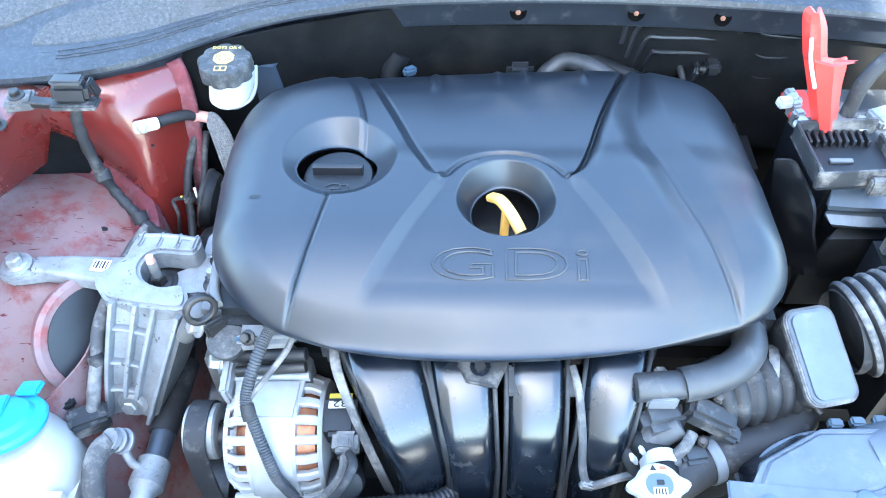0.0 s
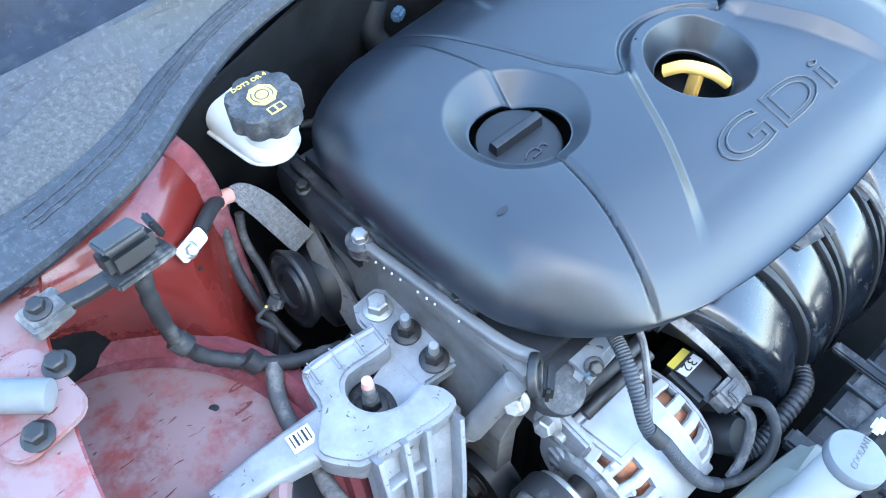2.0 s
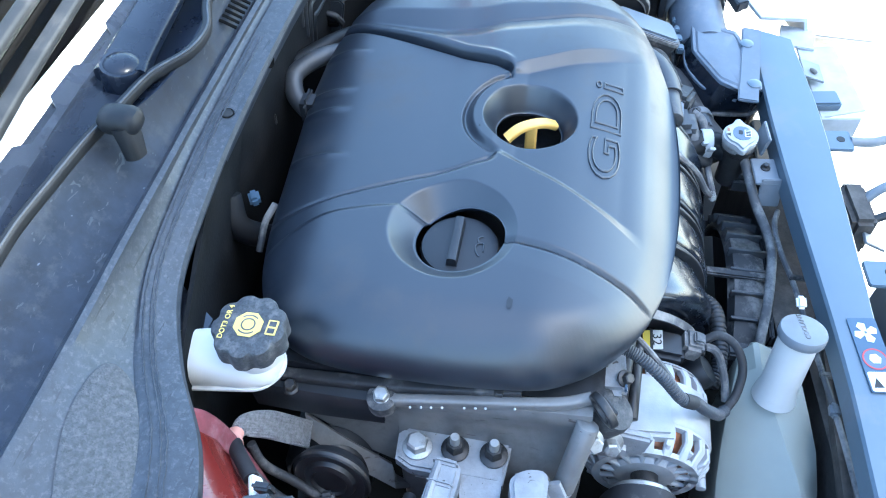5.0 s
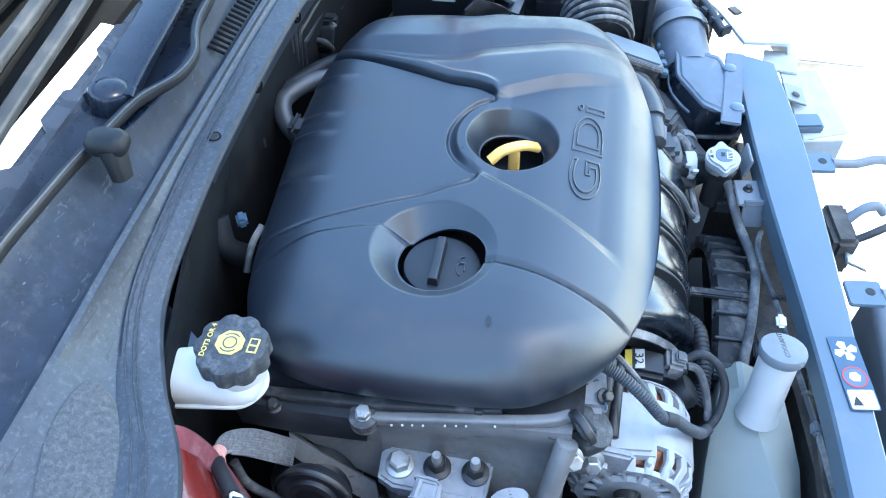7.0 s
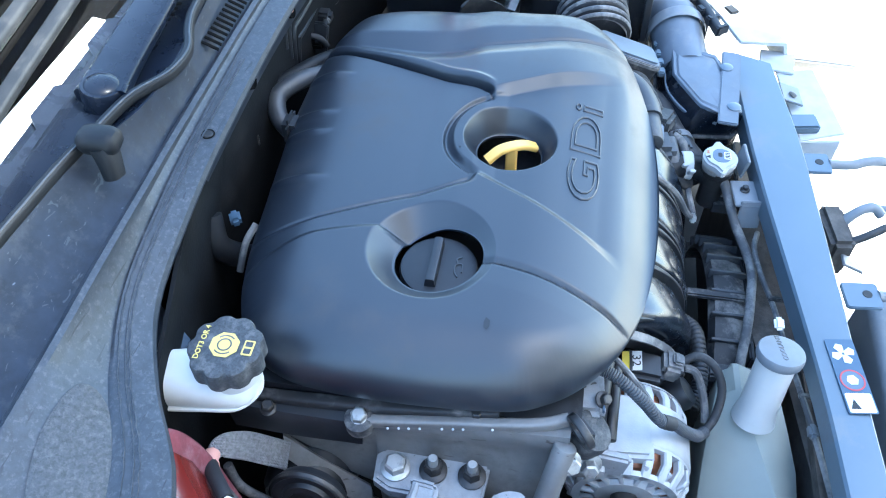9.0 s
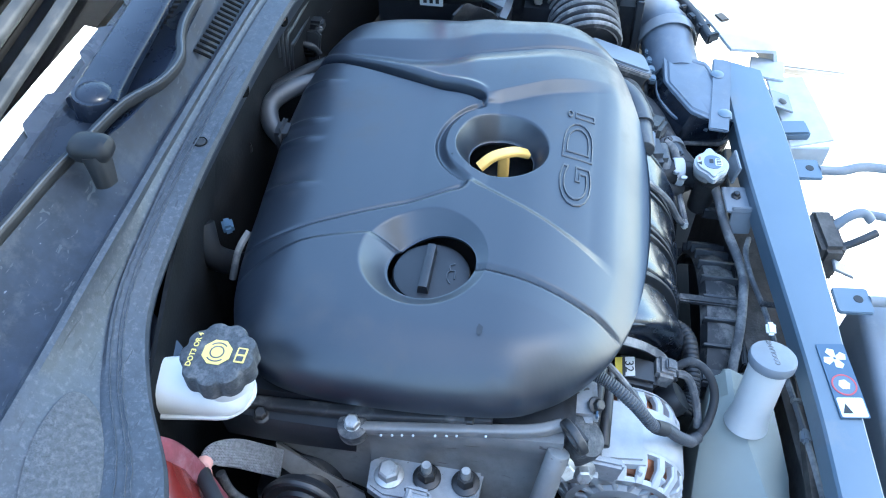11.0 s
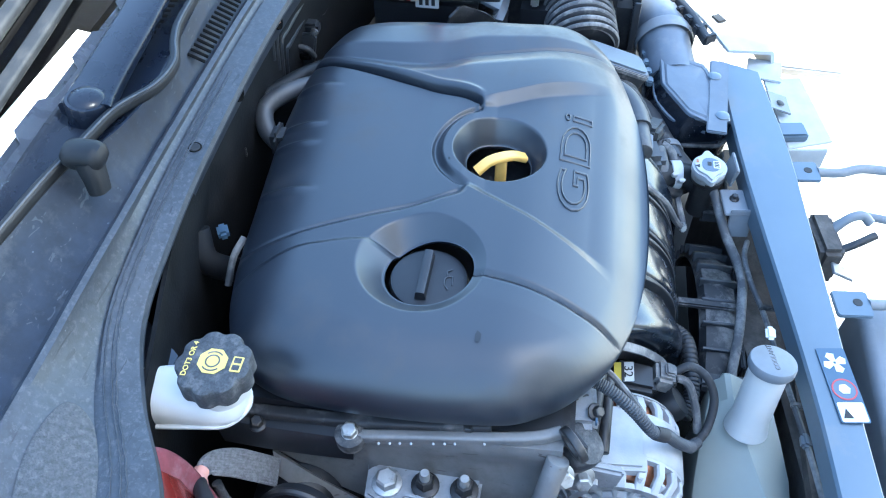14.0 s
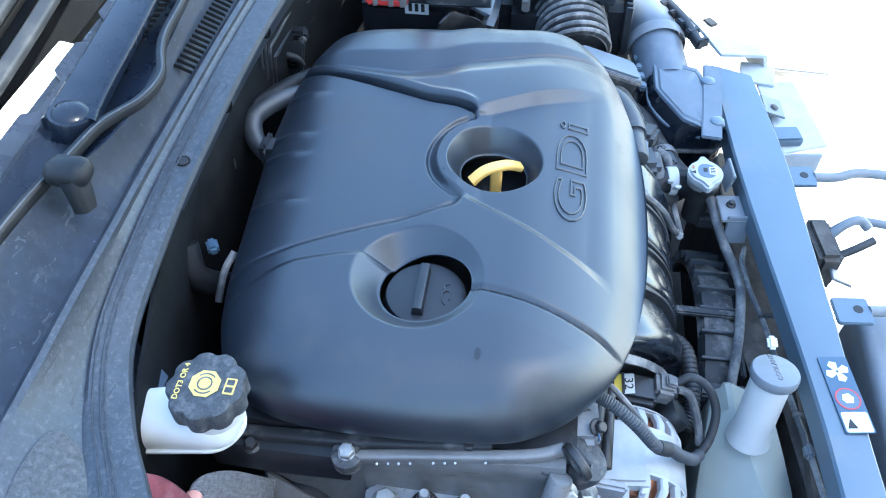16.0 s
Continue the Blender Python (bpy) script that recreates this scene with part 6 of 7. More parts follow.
part("bracket_wall", box((0.083, -0.270, 0.735), (0.004, 0.028, 0.040), 0.001, (0, 12, 6)), "bracket", rad)
part("bracket_bolt", hex_bolt((0.11, -0.262, 0.750), (0, 0, 1), 0.004, 0.004), "steel_dark", rad)

rcap = thing("pressure_cap", (0.136, -0.227, 0.765), "silver radiator pressure cap with two ears and a printed warning", "cap")
poly = []
for k in range(64):
    a = 2 * math.pi * k / 64
    poly.append(((0.0215 + 0.0085 * max(0, math.cos(2 * (a - 0.05))) ** 8) * math.cos(a), (0.0215 + 0.0085 * max(0, math.cos(2 * (a - 0.05))) ** 8) * math.sin(a)))
rcm = pose(0.136, -0.227, 0.7700)
part("lid", prism(poly, rcm, 0.010, 0.003), "alu_bright", rcap, "pressed metal lid")
part("skirt", lathe((0.136, -0.227, 0.760), (0, 0, 1), [(0.0195, 0), (0.0205, 0.010)], 32), "steel", rcap)
plate_ = part("print_plate", prism(rounded(0.025, 0.022, 0.010), rcm @ pose(0, -0.001, 0.010), 0.0005), "pale_print", rcap, "blue printed plate")
part("print_bar", prism(rounded(0.013, 0.0085, 0.001), rcm @ pose(0, -0.008, 0.0105), 0.0004), "white", plate_)
for k in range(4):
    part("print_bar", box(rcm @ Vector((-0.0042 + 0.0028 * k, -0.008, 0.0111)), (0.0013, 0.006, 0.0004), 0), "ink", plate_)
part("warning_triangle", prism([(-0.003, -0.0025), (0.003, -0.0025), (0.0, 0.003)], rcm @ pose(-0.004, 0.0155, 0.0100), 0.0004), "ink", plate_)
part("print_bar", prism(rounded(0.006, 0.003, 0.0005), rcm @ pose(0.005, 0.0155, 0.0100), 0.0004), "copper", plate_)
part("hand_sign", prism(rounded(0.007, 0.005, 0.001), rcm @ pose(0.001, 0.001, 0.0105), 0.0004), "ink", plate_)

ovf = thing("overflow_hose", (0.02, -0.262, 0.60), "dusty grey overflow hose from the radiator neck", "hose")
part("hose", tube([(0.136, -0.236, 0.745), (0.118, -0.241, 0.742), (0.095, -0.247, 0.735), (0.071, -0.256, 0.722), (0.025, -0.276, 0.702), (-0.020, -0.275, 0.692), (-0.060, -0.270, 0.684), (-0.110, -0.262, 0.662)], 0.0060, 12), "grey_rubber", ovf)

# ---- fan shroud ----
fan = thing("fan_shroud", (0.0, -0.25, 0.40), "dusty black fan shroud with moulded ribs", "fan shroud")
FC = Vector((0.0, -0.258, 0.47))
def arc_pts(r, y, a0, a1, n=48):
    return [Vector((FC.x + r * math.cos(radians(a0 + (a1 - a0) * k / n)), y, FC.z + r * math.sin(radians(a0 + (a1 - a0) * k / n)))) for k in range(n + 1)]
part("hoop", strips([arc_pts(0.200, -0.276, 14, 166), arc_pts(0.206, -0.258, 14, 166), arc_pts(0.204, -0.238, 14, 166), arc_pts(0.192, -0.232, 14, 166)], 1, 0.004), "black_dusty", fan, "curved hoop round the fan")
for k in range(15):
    a = 24 + 9.4 * k
    d = Vector((math.cos(radians(a)), 0, math.sin(radians(a))))
    part("rib", box(FC + d * 0.204 + Vector((0, 0.002, 0)), (0.004, 0.048, 0.014), 0.001, (0, 90 - a, 0), 1), "hose", fan)
part("plate", box((0.12, -0.279, 0.55), (0.42, 0.006, 0.24), 0.002), "black", fan)
part("top_panel", strips([[(0.20, -0.278, 0.668), (0.08, -0.280, 0.672), (-0.04, -0.280, 0.670), (-0.105, -0.292, 0.662)], [(0.20, -0.305, 0.672), (0.08, -0.308, 0.676), (-0.04, -0.308, 0.674), (-0.12, -0.318, 0.664)], [(0.20, -0.345, 0.672), (0.08, -0.345, 0.676), (-0.04, -0.345, 0.674), (-0.33, -0.345, 0.660)]], 8, 0.004), "grime", fan, "brown dusty panel between shroud and beam")
part("strut", box((-0.005, -0.240, 0.675), (0.012, 0.075, 0.008), 0.002), "black_dusty", fan)
part("strut", box((-0.115, -0.252, 0.668), (0.022, 0.055, 0.014), 0.003, (0, 8, 0)), "black_dusty", fan)
cab = thing("front_cable", (-0.05, -0.305, 0.68), "thin grey cable clipped behind the front beam", "cable")
part("cable", tube([(0.075, -0.285, 0.712), (0.045, -0.278, 0.716), (0.01, -0.283, 0.712), (-0.04, -0.296, 0.708), (-0.10, -0.305, 0.708), (-0.17, -0.315, 0.712), (-0.23, -0.322, 0.716), (-0.30, -0.330, 0.716)], 0.0034, 8), "grey_rubber", cab)
part("clip", box((-0.205, -0.318, 0.716), (0.016, 0.010, 0.012), 0.003), "bracket", cab, "pale plastic clip")
for x, y in ((-0.03, -0.294), (-0.125, -0.309), (-0.16, -0.314)):
    part("holder", box((x, y - 0.008, 0.712), (0.006, 0.024, 0.006), 0.001), "black_dusty", cab)

# ---- air intake ----
snk = thing("air_intake_duct", (0.29, -0.20, 0.69), "dusty grey-blue air intake duct bolted to the front beam", "air duct")
TOP = [(0.368, -0.169), (0.297, -0.17), (0.278, -0.181), (0.233, -0.205), (0.216, -0.234), (0.225, -0.259), (0.35, -0.232)]
RIM_D = [(0.394, -0.154), (0.305, -0.154), (0.281, -0.15), (0.224, -0.188), (0.23, -0.253), (0.264, -0.278), (0.391, -0.245)]
def duct_ring(k, z, low=None):
    """An outline between the moulded top face (k = 0) and the seam rim (k = 1)."""
    pts = [Vector((a[0] + (b[0] - a[0]) * k, a[1] + (b[1] - a[1]) * k, z)) for a, b in zip(TOP, RIM_D)]
    c = sum(pts, Vector()) / len(pts)
    if low:
        pts = [c + (p - c) * low for p in pts]
    out = []
    for i, p in enumerate(pts):
        u, v = pts[i - 1], pts[(i + 1) % len(pts)]
        e = 0.28
        out += [p.lerp(u, e), p.lerp(u, e * 0.35).lerp(p.lerp(v, e * 0.35), 0.12), p.lerp(u, 0.02).lerp(p.lerp(v, e * 0.35), 0.5), p.lerp(v, e)]
    return out
# paler top and blacker slope: the duct's reflections put into two colours
part("slope", ring_loft([duct_ring(1.0, 0.736), duct_ring(0.93, 0.742), duct_ring(0.10, 0.777), duct_ring(0.03, 0.780)]), "gloss_black", snk, "side slope blackened in place of its darker reflection", angle=25)
part("body", ring_loft([duct_ring(0.10, 0.7768), duct_ring(0.02, 0.7812), duct_ring(-0.04, 0.782), duct_ring(0, 0.7822, 0.9), duct_ring(0, 0.781, 0.87), duct_ring(0, 0.783, 0.80), duct_ring(0, 0.784, 0.3)]), "duct", snk, "upper half with a flat moulded face, paled grey-blue for its sky reflection", angle=25)
part("lower_lobe", ring_loft([duct_ring(1.0, 0.734), duct_ring(1.0, 0.722, 0.97), duct_ring(1.0, 0.700, 0.95), duct_ring(1.0, 0.690, 0.8)]), "gloss_black", snk, "black lower half")
part("rim", sweep([p + Vector((0, 0, -0.001)) for p in duct_ring(1.0, 0.7345, 1.01)] + [duct_ring(1.0, 0.7345, 1.01)[0]], lambda u: rounded(0.007, 0.005, 0.002, 2)), "black_dusty", snk, "dusty seam rim")
part("crease", sweep(smooth_path([duct_ring(0.45, 0.760)[q] for q in (4, 8, 12, 16)], 6), lambda u: rounded(0.004, 0.005, 0.0015, 2)), "duct", snk)
part("flange", box((0.275, -0.2445, 0.783), (0.160, 0.026, 0.005), 0.0015, (0, 0, -5)), "duct", snk)
for q in ((0.317, -0.242, 0.785), (0.230, -0.247, 0.785)):
    part("push_pin", lathe(q, (0, 0, 1), [(0.009, 0), (0.009, 0.0015), (0.006, 0.003), (0.001, 0.0032)], 20), "support", snk)
part("joint", tube([(0.345, -0.192, 0.748), (0.39, -0.184, 0.756), (0.44, -0.174, 0.768), (0.50, -0.160, 0.772)], 0.038, 28), "duct", snk, "round inlet joint")
part("joint_band", lathe((0.425, -0.177, 0.765), (1, 0.2, 0.16), [(0.0425, -0.010), (0.044, -0.006), (0.044, 0.006), (0.0425, 0.010)], 32, False), "bracket", snk, "pale band round the joint")
for k in range(5):
    part("edge_rib", box((0.32 + 0.022 * k, -0.156 + 0.002 * k, 0.765), (0.014, 0.010, 0.010), 0.002), "support", snk)

flt = thing("air_filter_box", (0.48, -0.03, 0.60), "black air filter box with a printed lid", "air filter")
part("box", box((0.495, -0.03, 0.73), (0.19, 0.19, 0.22), 0.025), "black", flt)
part("lid", box((0.490, -0.03, 0.850), (0.18, 0.18, 0.035), 0.014), "flange", flt, "dark blue-grey moulded lid")
for k in range(14):
    part("rib", box((0.40 + 0.012 * k, -0.128, 0.80), (0.004, 0.010, 0.08), 0.001, seg=1), "black", flt)
part("print_bar", box((0.44, -0.055, 0.8682), (0.012, 0.030, 0.0008), 0), "white", flt)
part("clip", box((0.402, 0.02, 0.83), (0.006, 0.012, 0.02), 0.002), "steel", flt)
hos = thing("intake_hose", (0.39, -0.05, 0.74), "grey corrugated rubber intake hose", "hose")
part("bellows", ribbed([(0.356, -0.058, 0.785), (0.385, -0.052, 0.795), (0.415, -0.046, 0.802), (0.455, -0.036, 0.806)], 0.047, 0.010, 8, 36), "rubber", hos)
BEL = smooth_path([(0.356, -0.058, 0.785), (0.385, -0.052, 0.795), (0.415, -0.046, 0.802), (0.455, -0.036, 0.806)], 21)
for k in range(8):
    i = round((k + 0.5) / 8 * (len(BEL) - 1))
    part("crest", lathe(BEL[i], BEL[i + 1] - BEL[i - 1], [(0.0505, -0.0036), (0.0522, -0.0022), (0.0528, 0), (0.0522, 0.0022), (0.0505, 0.0036)], 40, False), "grey_rubber", hos, "dust-greyed ring of the bellows")
part("clamp_band", lathe((0.450, -0.037, 0.808), (1, 0.2, 0.06), [(0.0500, -0.006), (0.0515, 0), (0.0500, 0.006)], 36, False), "steel_dark", hos, "dark clamp band")
part("end_collar", lathe((0.354, -0.058, 0.785), (1, 0.2, 0.1), [(0.044, -0.008), (0.046, 0), (0.044, 0.006)], 36, False), "rubber", hos)
res = thing("resonator_box", (0.312, -0.105, 0.745), "dusty flat resonator box over the intake hose", "air duct")
RM = pose(0.307, -0.103, 0.806, 23.5, 3, 14)
part("lid", prism(rounded(0.049, 0.092, 0.012, 5), RM, 0.006, 0.003), "duct", res, "dusty blue-grey lid")
part("seam", prism(rounded(0.056, 0.099, 0.014, 5), RM @ pose(0, 0, -0.004), 0.006, 0.0015), "grey_rubber", res, "pale dusty seam edge")
part("body", ring_loft([[RM @ Vector((p * k, q * k, h)) for p, q in rounded(0.054, 0.097, 0.014, 5)] for k, h in ((0.80, -0.050), (0.95, -0.030), (1.0, -0.004))]), "black_dusty", res, "dark tapering body")
part("clamp_screw", cyl((0.300, -0.125, 0.765), (0.312, -0.142, 0.760), 0.004, n=10), "steel_dark", res)
thr = thing("throttle_hose", (0.245, -0.115, 0.72), "dusty ribbed throttle hose under the resonator", "hose")
part("bellows", ribbed([(0.300, -0.098, 0.752), (0.270, -0.106, 0.758), (0.235, -0.116, 0.762), (0.200, -0.126, 0.762)], 0.036, 0.006, 7, 32), "rubber", thr)
part("band", lathe((0.268, -0.1065, 0.758), (1, -0.25, 0.1), [(0.0395, -0.005), (0.0405, 0), (0.0395, 0.005)], 32, False), "grey_rubber", thr)
rhs = thing("radiator_hose", (0.24, -0.18, 0.69), "dusty thick black radiator hose", "hose")
part("hose", tube([(0.318, -0.110, 0.690), (0.309, -0.1, 0.735), (0.297, -0.13, 0.735), (0.27, -0.157, 0.735), (0.232, -0.168, 0.735), (0.195, -0.183, 0.735), (0.15, -0.21, 0.732)], 0.0220, 20), "rubber", rhs)
part("clamp", lathe((0.200, -0.1810, 0.735), (0.037, 0.015, 0), [(0.0232, -0.006), (0.0242, -0.005), (0.0242, 0.005), (0.0232, 0.006)], 28, False), "bracket", rhs, "pale marked clamp")
stub = thing("coolant_stub_hose", (0.14, -0.185, 0.73), "short black coolant hose with a pale spring clamp", "hose")
part("hose", tube([(0.118, -0.150, 0.742), (0.132, -0.168, 0.748), (0.146, -0.188, 0.748), (0.150, -0.212, 0.742), (0.142, -0.228, 0.735)], 0.0165, 18), "deep_black", stub)
part("clamp", lathe((0.1465, -0.190, 0.748), (0.06, -0.5, 0.0), [(0.0175, -0.007), (0.0185, -0.006), (0.0185, 0.006), (0.0175, 0.007)], 28, False), "sunny", stub, "pale spring clamp band")
for sx in (-1, 1):
    part("clamp_ear", box((0.1465 + 0.005 * sx - 0.022, -0.190 + 0.004 * sx, 0.762), (0.004, 0.008, 0.014), 0.001, (0, -30, 8)), "sunny", stub)
elb = thing("breather_hose", (0.21, -0.11, 0.77), "grey elbow hose coming from under the cover", "hose")
part("hose", tube([(0.245, -0.070, 0.800), (0.240, -0.095, 0.803), (0.222, -0.115, 0.803), (0.195, -0.128, 0.801), (0.168, -0.134, 0.799)], 0.0175, 18), "hose", elb)
part("spigot", cyl((0.172, -0.133, 0.799), (0.122, -0.138, 0.799), 0.0145, n=20, bev=0.002), "hose", elb, "grey plastic spigot")
part("fork", box((0.148, -0.150, 0.792), (0.03, 0.006, 0.016), 0.002), "bracket", elb)

val = thing("throttle_valve", (0.165, -0.165, 0.71), "cluster of grey valve housings, plugs and small hoses", "valve")
part("housing", box((0.150, -0.155, 0.765), (0.045, 0.032, 0.040), 0.008, (0, 0, 12)), "hose", val)
part("solenoid", cyl((0.135, -0.172, 0.752), (0.168, -0.160, 0.770), 0.0135, n=20, bev=0.003), "hose", val)
part("connector", box((0.196, -0.155, 0.776), (0.050, 0.026, 0.024), 0.005, (0, 18, -18)), "black_dusty", val)
part("connector", box((0.212, -0.163, 0.760), (0.030, 0.020, 0.018), 0.004, (0, 18, -20)), "hose", val)
part("connector", box((0.180, -0.186, 0.752), (0.028, 0.020, 0.018), 0.004, (0, 6, 12)), "hose", val)
part("nozzle", lathe((0.160, -0.186, 0.735), (-0.1, -0.2, 1), [(0.012, 0), (0.013, 0.010), (0.008, 0.013), (0.010, 0.020), (0.007, 0.026)], 18), "grey_rubber", val)
part("elbow", tube([(0.16, -0.188, 0.755), (0.170, -0.182, 0.766), (0.178, -0.170, 0.770)], 0.0060, 10), "grey_rubber", val)
part("hose", tube([(0.122, -0.152, 0.755), (0.118, -0.180, 0.745), (0.130, -0.196, 0.730), (0.152, -0.196, 0.728)], 0.0065, 10), "rubber", val)
part("clamp", lathe((0.176, -0.196, 0.738), (0, -0.3, 1), [(0.0095, -0.004), (0.0105, 0), (0.0095, 0.004)], 16, False), "bracket", val)
for q, r in (((0.205, -0.141, 0.788), 0.0045), ((0.150, -0.138, 0.782), 0.005), ((0.188, -0.176, 0.764), 0.004)):
    part("screw", hex_bolt(q, (-0.2, -0.4, 1), r, 0.004), "steel_dark", val)

# ---- battery corner ----
bat = thing("battery", (0.46, 0.15, 0.60), "black battery in a dusty insulating case", "battery")
part("case", box((0.475, 0.172, 0.735), (0.23, 0.165, 0.22), 0.010), "black", bat)
part("top", box((0.470, 0.170, 0.853), (0.235, 0.16, 0.014), 0.005), "black_dusty", bat, "dusty black battery top")
part("shoulder", strips([[(0.363, 0.095, 0.846), (0.397, 0.094, 0.846), (0.446, 0.093, 0.846)], [(0.351, 0.067, 0.842), (0.389, 0.064, 0.842), (0.437, 0.061, 0.842)], [(0.357, 0.074, 0.828), (0.397, 0.071, 0.828), (0.446, 0.07, 0.828)]], 6, 0.004), "duct", bat, "flat dusty shoulder below the tray")
part("ledge", strips([[(0.359, 0.079, 0.822), (0.401, 0.077, 0.822), (0.45, 0.074, 0.822)], [(0.355, 0.072, 0.824), (0.397, 0.068, 0.824), (0.446, 0.065, 0.824)], [(0.36, 0.062, 0.818), (0.396, 0.058, 0.818), (0.445, 0.057, 0.818)], [(0.372, 0.074, 0.8), (0.407, 0.071, 0.8), (0.457, 0.069, 0.8)]], 6, 0.004), "duct", bat, "rounded ledge of the shield")
part("front_shield", strips([[(0.376, 0.072, 0.8), (0.408, 0.074, 0.8), (0.459, 0.075, 0.8)], [(0.364, 0.059, 0.796), (0.404, 0.058, 0.798), (0.455, 0.06, 0.798)], [(0.364, 0.065, 0.765), (0.415, 0.061, 0.77), (0.467, 0.061, 0.77)], [(0.397, 0.092, 0.68), (0.46, 0.093, 0.68), (0.516, 0.094, 0.68)]], 6, 0.004), "black", bat, "padded black front shield")
part("side_shield", strips([[(0.306, 0.131, 0.85), (0.32, 0.141, 0.8), (0.332, 0.133, 0.74), (0.359, 0.117, 0.66)], [(0.316, 0.118, 0.862), (0.326, 0.101, 0.835), (0.341, 0.086, 0.79), (0.374, 0.085, 0.7)], [(0.322, 0.113, 0.862), (0.338, 0.074, 0.835), (0.351, 0.069, 0.79), (0.394, 0.085, 0.7)]], 8, 0.004), "black", bat, "dark padded side of the shield")
part("terminal_base", box((0.352, 0.212, 0.858), (0.030, 0.060, 0.014), 0.004), "red_cap", bat, "red terminal base")
for y in (0.228, 0.206, 0.190):
    part("terminal_clamp", box((0.343, y, 0.862), (0.014, 0.013, 0.022), 0.003, (0, 0, 12)), "steel", bat, "bright clamp piece")
part("terminal_nut", hex_bolt((0.343, 0.214, 0.866), (-0.3, 0, 1), 0.007, 0.008), "steel", bat)
blab = part("battery_label", box((0.3565, 0.172, 0.842), (0.003, 0.034, 0.020), 0.0005), "white", bat, "white printed label")
for k in range(3):
    part("print_bar", box((0.3545, 0.163 + 0.009 * k, 0.843), (0.001, 0.005, 0.012), 0), "ink", blab)
fus = thing("fuse_tray", (0.37, 0.11, 0.86), "open black fuse tray with clipped terminals", "fuse box")
part("floor", box((0.372, 0.110, 0.869), (0.095, 0.085, 0.004), 0.001, (0, 0, 4)), "black", fus)
for c, s_ in (((0.362, 0.070, 0.880), (0.075, 0.004, 0.022)), ((0.327, 0.108, 0.880), (0.004, 0.080, 0.022)), ((0.370, 0.152, 0.880), (0.09, 0.006, 0.022)), ((0.418, 0.105, 0.876), (0.004, 0.07, 0.014))):
    part("tray_wall", box(c, s_, 0.001, (0, 0, 4)), "black_dusty", fus)
part("latch", box((0.392, 0.064, 0.874), (0.022, 0.010, 0.022), 0.002), "black_dusty", fus)
for k in range(9):
    part("fuse", box((0.337 + 0.008 * k, 0.138, 0.876), (0.0035, 0.020, 0.010), 0.0008, seg=1), "black", fus)
part("busbar", box((0.365, 0.105, 0.873), (0.025, 0.006, 0.003), 0.0005), "bracket", fus)
part("post_nut", hex_bolt((0.400, 0.160, 0.876), (0, 0, 1), 0.007, 0.008), "steel", fus)
part("post_nut", hex_bolt((0.335, 0.160, 0.876), (0, 0, 1), 0.006, 0.007), "steel", fus)
part("white_plug", box((0.322, 0.190, 0.885), (0.018, 0.014, 0.012), 0.003, (0, 0, 10)), "sunny", fus, "pale plug")
rdc = thing("terminal_cover", (0.355, 0.165, 0.875), "upright red plastic battery terminal cover", "terminal cover")
part("shell", strips([[(0.346, 0.158, 0.878), (0.325, 0.158, 0.929), (0.309, 0.158, 0.967), (0.307, 0.158, 0.972), (0.304, 0.158, 0.979), (0.291, 0.158, 1.021), (0.294, 0.158, 1.031)],
    [(0.352, 0.147, 0.878), (0.332, 0.147, 0.929), (0.318, 0.147, 0.967), (0.314, 0.147, 0.971), (0.31, 0.147, 0.977), (0.297, 0.147, 1.018), (0.296, 0.147, 1.031)],
    [(0.363, 0.145, 0.877), (0.347, 0.145, 0.929), (0.336, 0.145, 0.968), (0.329, 0.145, 0.97), (0.321, 0.145, 0.974), (0.308, 0.145, 1.013), (0.301, 0.145, 1.03)],
    [(0.374, 0.158, 0.876), (0.361, 0.158, 0.929), (0.354, 0.158, 0.968), (0.344, 0.158, 0.969), (0.333, 0.158, 0.97), (0.32, 0.158, 1.007), (0.306, 0.158, 1.03)]], 5, 0.0025), "red_cap", rdc)
part("slot", sweep(smooth_path([(0.302, 0.144, 1.003), (0.31, 0.144, 0.975), (0.325, 0.144, 0.941)], 5), lambda u: rounded(0.004, 0.002, 0.0008, 2), up=(0, -1, 0.1)), "white", rdc, "pale slot")
part("foot", box((0.358, 0.166, 0.868), (0.05, 0.03, 0.010), 0.003), "black", rdc)
bcb = thing("battery_cable", (0.43, 0.20, 0.86), "thick black battery cable arching over the tray", "cable")
part("cable", tube([(0.385, 0.168, 0.885), (0.392, 0.175, 0.925), (0.415, 0.190, 0.945), (0.445, 0.205, 0.940), (0.47, 0.215, 0.910), (0.48, 0.22, 0.865)], 0.0085, 12), "rubber", bcb)
part("lug", box((0.45, 0.190, 0.866), (0.05, 0.03, 0.012), 0.003, (0, 0, 20)), "steel", bcb)

# ---- behind the engine ----
rear = thing("heater_hose", (0.06, 0.30, 0.78), "bent black hoses behind the engine cover", "hose")
part("hose", tube([(0.045, 0.372, 0.822), (0.075, 0.362, 0.832), (0.118, 0.334, 0.838), (0.160, 0.306, 0.838), (0.20, 0.285, 0.828)], 0.0105, 14), "deep_black", rear)
part("hose", tube([(0.150, 0.282, 0.838), (0.118, 0.308, 0.846), (0.088, 0.328, 0.842), (0.064, 0.322, 0.830), (0.050, 0.303, 0.818), (0.045, 0.285, 0.805)], 0.0115, 16), "hose", rear, "grey looped hose")
for k in range(4):
    part("peg", box((0.010 + 0.004 * k, 0.366 - 0.010 * k, 0.826), (0.005, 0.004, 0.014), 0.001, (0, 12, 20)), "steel_dark", rear)
